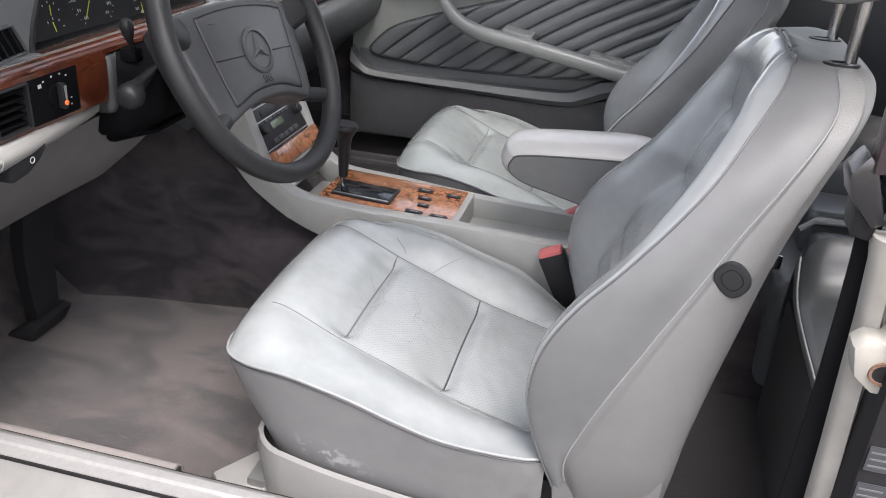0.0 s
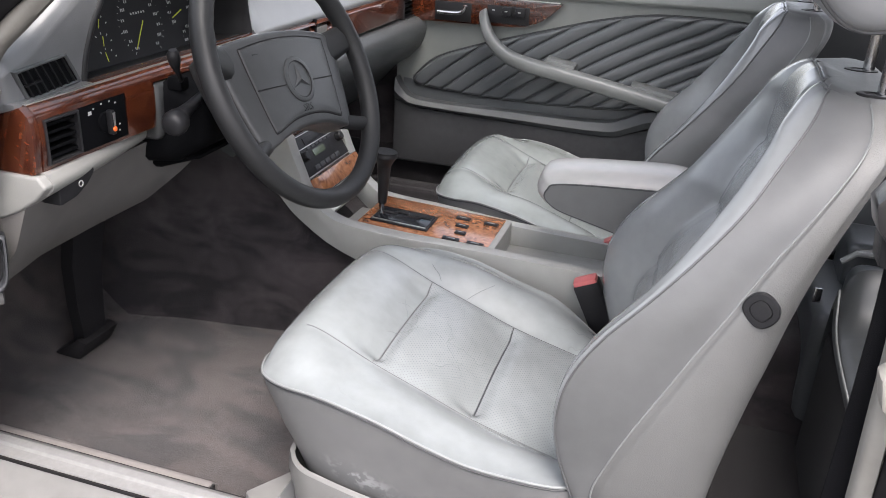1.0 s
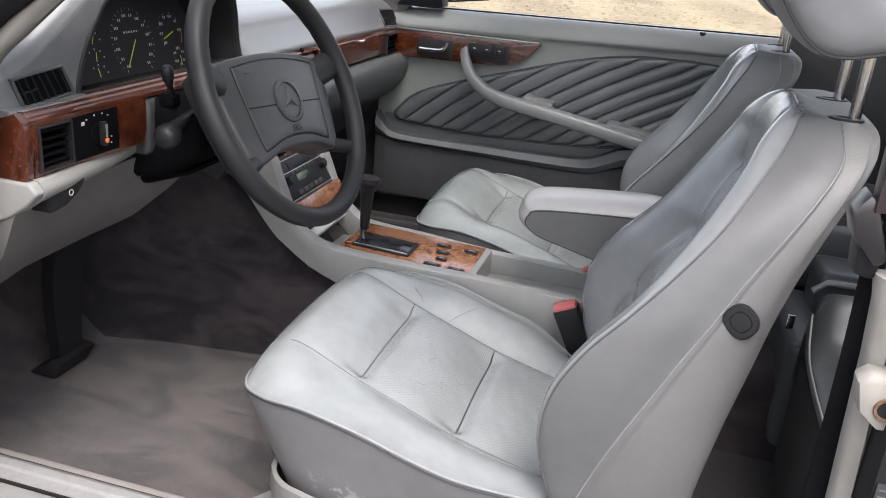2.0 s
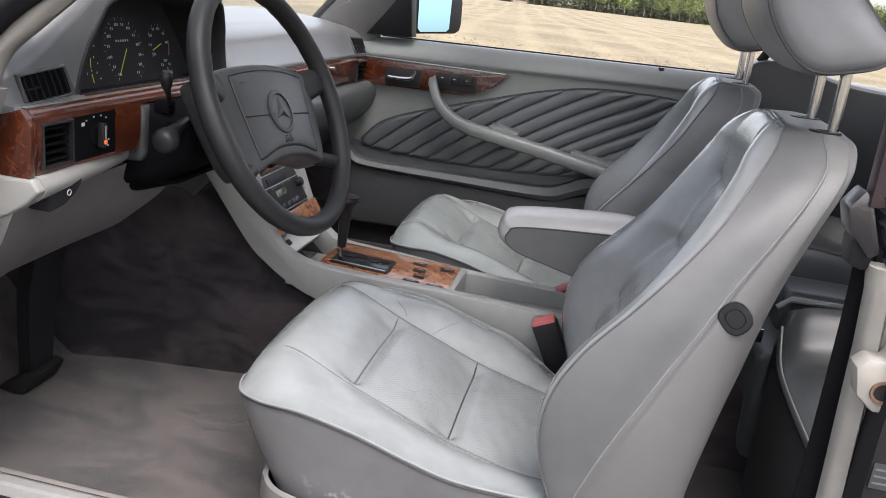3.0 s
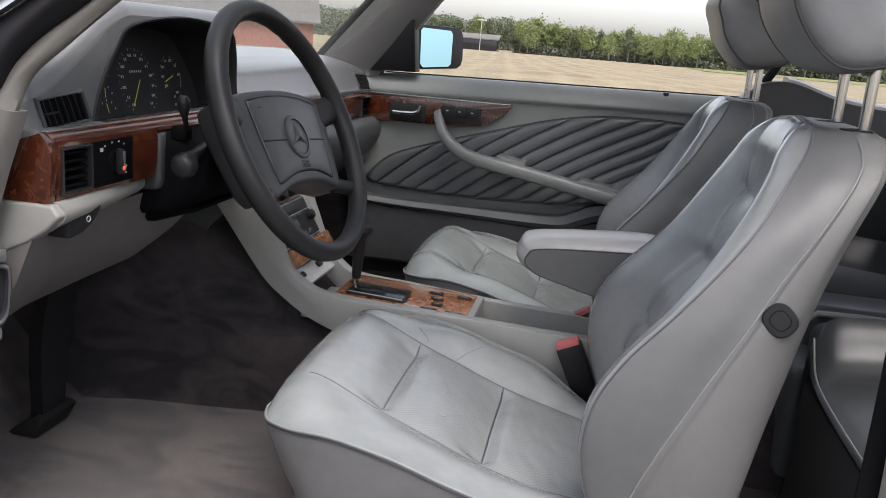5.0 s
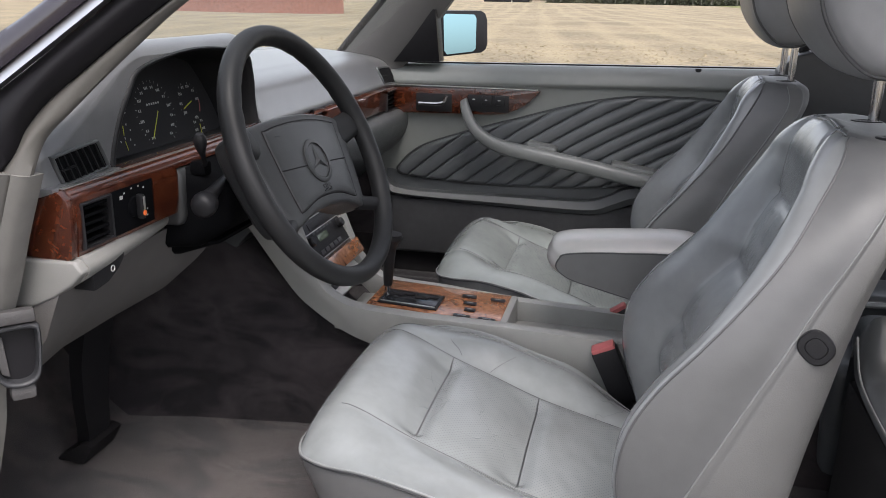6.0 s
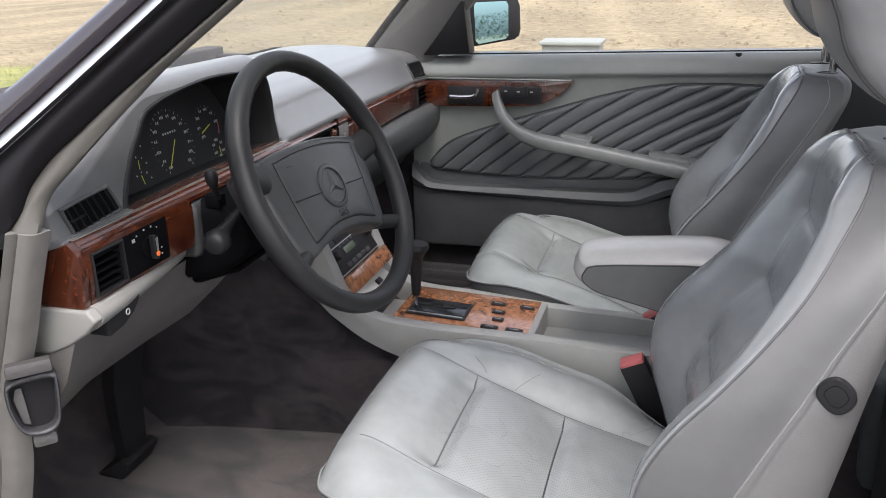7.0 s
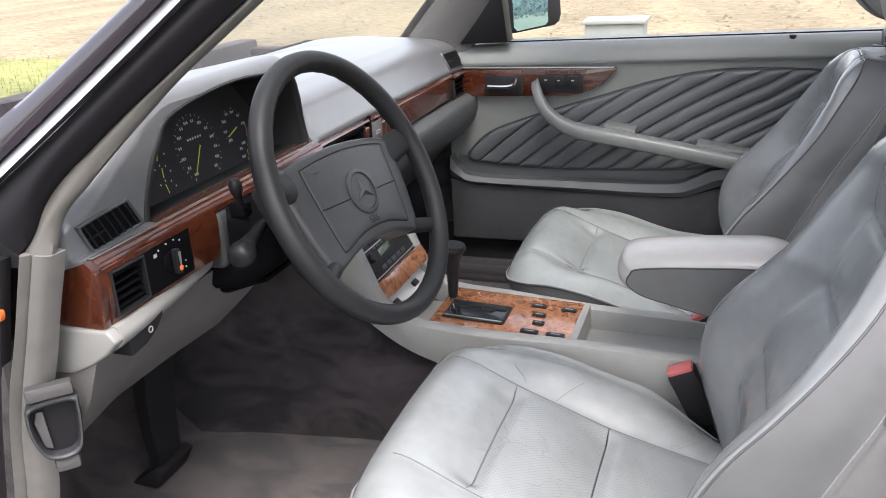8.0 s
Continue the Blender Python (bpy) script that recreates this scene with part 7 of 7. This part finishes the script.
tagged(part("soil_clods", bm, soil, flat=True), "loose dry clods of soil on the field", "soil", kind="stuff")

cabinet = thing("utility_cabinet", "low grey-green plastic utility cabinet at the field's edge", "utility cabinet")
part("body", box(-0.70, -0.17, 6.5, 6.85, -0.05, 0.33, 0.01), cabinet_mat, cabinet)
part("lid", box(-0.73, -0.145, 6.47, 6.88, 0.33, 0.362, 0.008), cabinet_mat, cabinet)


def leaf_material(name, lo, hi):
    m = bpy.data.materials.new(name)
    m.use_nodes = True
    n, l = m.node_tree.nodes, m.node_tree.links
    geo, ramp = n.new("ShaderNodeNewGeometry"), n.new("ShaderNodeMix")
    ramp.data_type = "RGBA"
    ramp.inputs["A"].default_value, ramp.inputs["B"].default_value = (*lo, 1), (*hi, 1)
    l.new(geo.outputs["Random Per Island"], ramp.inputs["Factor"])
    l.new(ramp.outputs["Result"], n["Principled BSDF"].inputs["Base Color"])
    n["Principled BSDF"].inputs["Roughness"].default_value = 0.7
    return m


spring = leaf_material("spring_leaves", (0.11, 0.145, 0.055), (0.24, 0.28, 0.11))
wood_green = leaf_material("wood_green", (0.075, 0.10, 0.048), (0.17, 0.20, 0.085))
pine = leaf_material("pine_needles", (0.06, 0.078, 0.048), (0.13, 0.155, 0.085))
scrub = leaf_material("scrub", (0.05, 0.058, 0.038), (0.10, 0.11, 0.07))
bark = material("bark", (0.17, 0.165, 0.145), 0.9, grain=20, bump=0.5, bump_scale=30)


def make_tree(seed, height, leaves, mat, slim, label, bare):
    rng = random.Random(seed)
    tree = thing("tree", label, "tree", group="trees at the field's edge")
    bm = bmesh.new()
    lean_x = rng.uniform(-0.3, 0.3)
    stem = [(lean_x * f ** 2, 0.2 * math.sin(3 * f + seed), height * 0.92 * f) for f in np.linspace(0, 1, 7)]
    tube(bm, stem, [0.14 * (1 - 0.8 * f) + 0.02 for f in np.linspace(0, 1, 7)], 6)
    tips = []
    for k in range(9):
        f = rng.uniform(bare, 0.92)
        a = rng.random() * 6.28
        reach = slim * height * (0.30 - 0.20 * f) * rng.uniform(0.7, 1.2)
        o = Vector((lean_x * f ** 2, 0.2 * math.sin(3 * f + seed), height * 0.92 * f))
        e = o + Vector((reach * math.cos(a), reach * math.sin(a), 0.35 * reach + 0.3))
        tube(bm, [o, 0.5 * (o + e) + Vector((0, 0, 0.15)), e], [0.05, 0.035, 0.015], 5)
        tips += [e, 0.5 * (o + e)]
    part("trunk", bm, bark, tree)
    bm = bmesh.new()
    tips.append(Vector((lean_x, 0, height * 0.95)))
    for k in range(leaves):
        c = rng.choice(tips)
        s = slim * height * 0.085
        p = c + Vector((rng.gauss(0, s), rng.gauss(0, s), rng.gauss(0, s * 1.1)))
        if p.z < height * bare * 0.8:
            continue
        r = rng.uniform(0.13, 0.30)
        n1 = Vector((rng.gauss(0, 1), rng.gauss(0, 1), rng.gauss(0, 1))).normalized()
        n2 = n1.orthogonal().normalized()
        n3 = n1.cross(n2)
        bm.faces.new([bm.verts.new(p + r * (math.cos(t) * n2 + math.sin(t) * n3) * rng.uniform(0.6, 1.2)) for t in (0, 1.3, 2.6, 3.9, 5.1)])
    part("crown", bm, mat, tree, flat=True)
    return tree


kinds = [make_tree(k, h, 1500, spring, s, "slender spring-green tree at the far edge of the field", b) for k, (h, s, b) in enumerate(((8.6, 0.9, 0.30), (9.4, 0.8, 0.38), (7.6, 1.1, 0.22), (8.8, 0.95, 0.34), (9.8, 0.75, 0.42)))]
kinds += [make_tree(20 + k, h, 1500, pine, s, "dark green pine at the far edge of the field", b) for k, (h, s, b) in enumerate(((8.2, 0.75, 0.25), (9.0, 0.8, 0.3)))]
rng = random.Random(3)
spots = []
for k in range(84):
    f = k / 84
    spots.append((-19 + 74 * f + rng.uniform(-0.6, 0.6), 172 + rng.uniform(-2, 7) + (6 * (k % 2)), 0.62 + 0.12 * noise.noise(Vector((k * 0.21, 0.3, 9.1))) + rng.uniform(-0.08, 0.10), rng.choice((0, 1, 2, 3, 4, 0, 2, 3, 5, 6))))
for k in range(36):
    f = k / 36
    spots.append((-74 + 54 * f + rng.uniform(-1, 1), 245 + rng.uniform(-4, 10), rng.uniform(0.8, 1.0), rng.choice((5, 6, 5, 6, 5, 1))))
used = set()
for x, y, sc, kind in spots:
    m = Matrix.Translation((x, y, 0.2)) @ Matrix.Rotation(rng.random() * 6.28, 4, "Z")
    if kind not in used:
        used.add(kind)
        kinds[kind].matrix_basis = m
        kinds[kind].scale = (sc, sc, sc)
        continue
    c = copy_thing(kinds[kind], m)
    c.scale = (sc, sc, sc)
# undergrowth and the wood behind the first trees
def thicket(name, count, x0, x1, y0, y1, top, mat, label, seed):
    rng = random.Random(seed)
    bm = bmesh.new()
    for k in range(count):
        x, y = rng.uniform(x0, x1), rng.uniform(y0, y1)
        z = top * (rng.random() ** 1.1) * (0.84 + 0.22 * noise.noise(Vector((x * 0.22, 1.5, seed))))
        r = rng.uniform(0.14, 0.34)
        n1 = Vector((rng.gauss(0, 1), rng.gauss(0, 1), rng.gauss(0, 1))).normalized()
        n2 = n1.orthogonal().normalized()
        n3 = n1.cross(n2)
        p = Vector((x, y, z))
        bm.faces.new([bm.verts.new(p + r * (math.cos(t) * n2 + math.sin(t) * n3) * rng.uniform(0.6, 1.2)) for t in (0, 1.3, 2.6, 3.9, 5.1)])
    return tagged(part(name, bm, mat, flat=True), label, "woodland", kind="stuff")


thicket("woodland", 60000, -20, 58, 182, 192, 6.4, wood_green, "dark woodland behind the first row of trees", 4)
thicket("woodland", 26000, -110, -16, 252, 275, 11.0, pine, "dark pine wood beyond the field", 5)
thicket("woodland", 16000, 235, 250, -90, 170, 8.5, pine, "dark woodland on the far side behind the car", 7)
thicket("undergrowth", 12000, -19, 58, 172, 180, 1.9, scrub, "grey-green undergrowth at the edge of the wood", 6)

house = thing("house", "red brick farm building with a grey pitched roof", "house", (-27.3, 76.0, -0.95))
part("wall", box(-24, 0, 0, 12, -0.3, 2.65, 0.02), brick_wall, house, "red brick walls")
part("roof", prism([(-0.7, 2.55), (6.0, 6.4), (12.7, 2.55), (12.7, 2.75), (6.0, 6.65), (-0.7, 2.75)], "x", -24.6, 0.6, 0.01), roof_mat, house, "grey tiled pitched roof")
part("gable", prism([(0.0, 2.6), (12.0, 2.6), (6.0, 6.3)], "x", -0.25, 0.0), brick_wall, house, "brick gable")
house.rotation_euler = (0, 0, radians(24))
lamp = thing("street_lamp", "grey lamp post at the far edge of the field", "street lamp", (-24.0, 160, 0))
bm = bmesh.new()
tube(bm, [(0, 0, 0), (0, 0, 5.6)], 0.08, 8)
part("pole", bm, alloy, lamp)
part("lamp_head", box(-0.9, 0.9, -0.15, 0.15, 5.5, 5.75, 0.05), alloy, lamp)
shed = thing("shed", "low dark shed at the far edge of the field", "shed", (-26, 166, 0))
part("shed_wall", box(-4.5, 4.5, 0, 4, 0, 2.2, 0.05), glossy_dark, shed)
part("shed_roof", prism([(-0.4, 2.1), (2.0, 3.0), (4.4, 2.1), (4.4, 2.3), (2, 3.2), (-0.4, 2.3)], "x", -4.9, 4.9), roof_mat, shed)
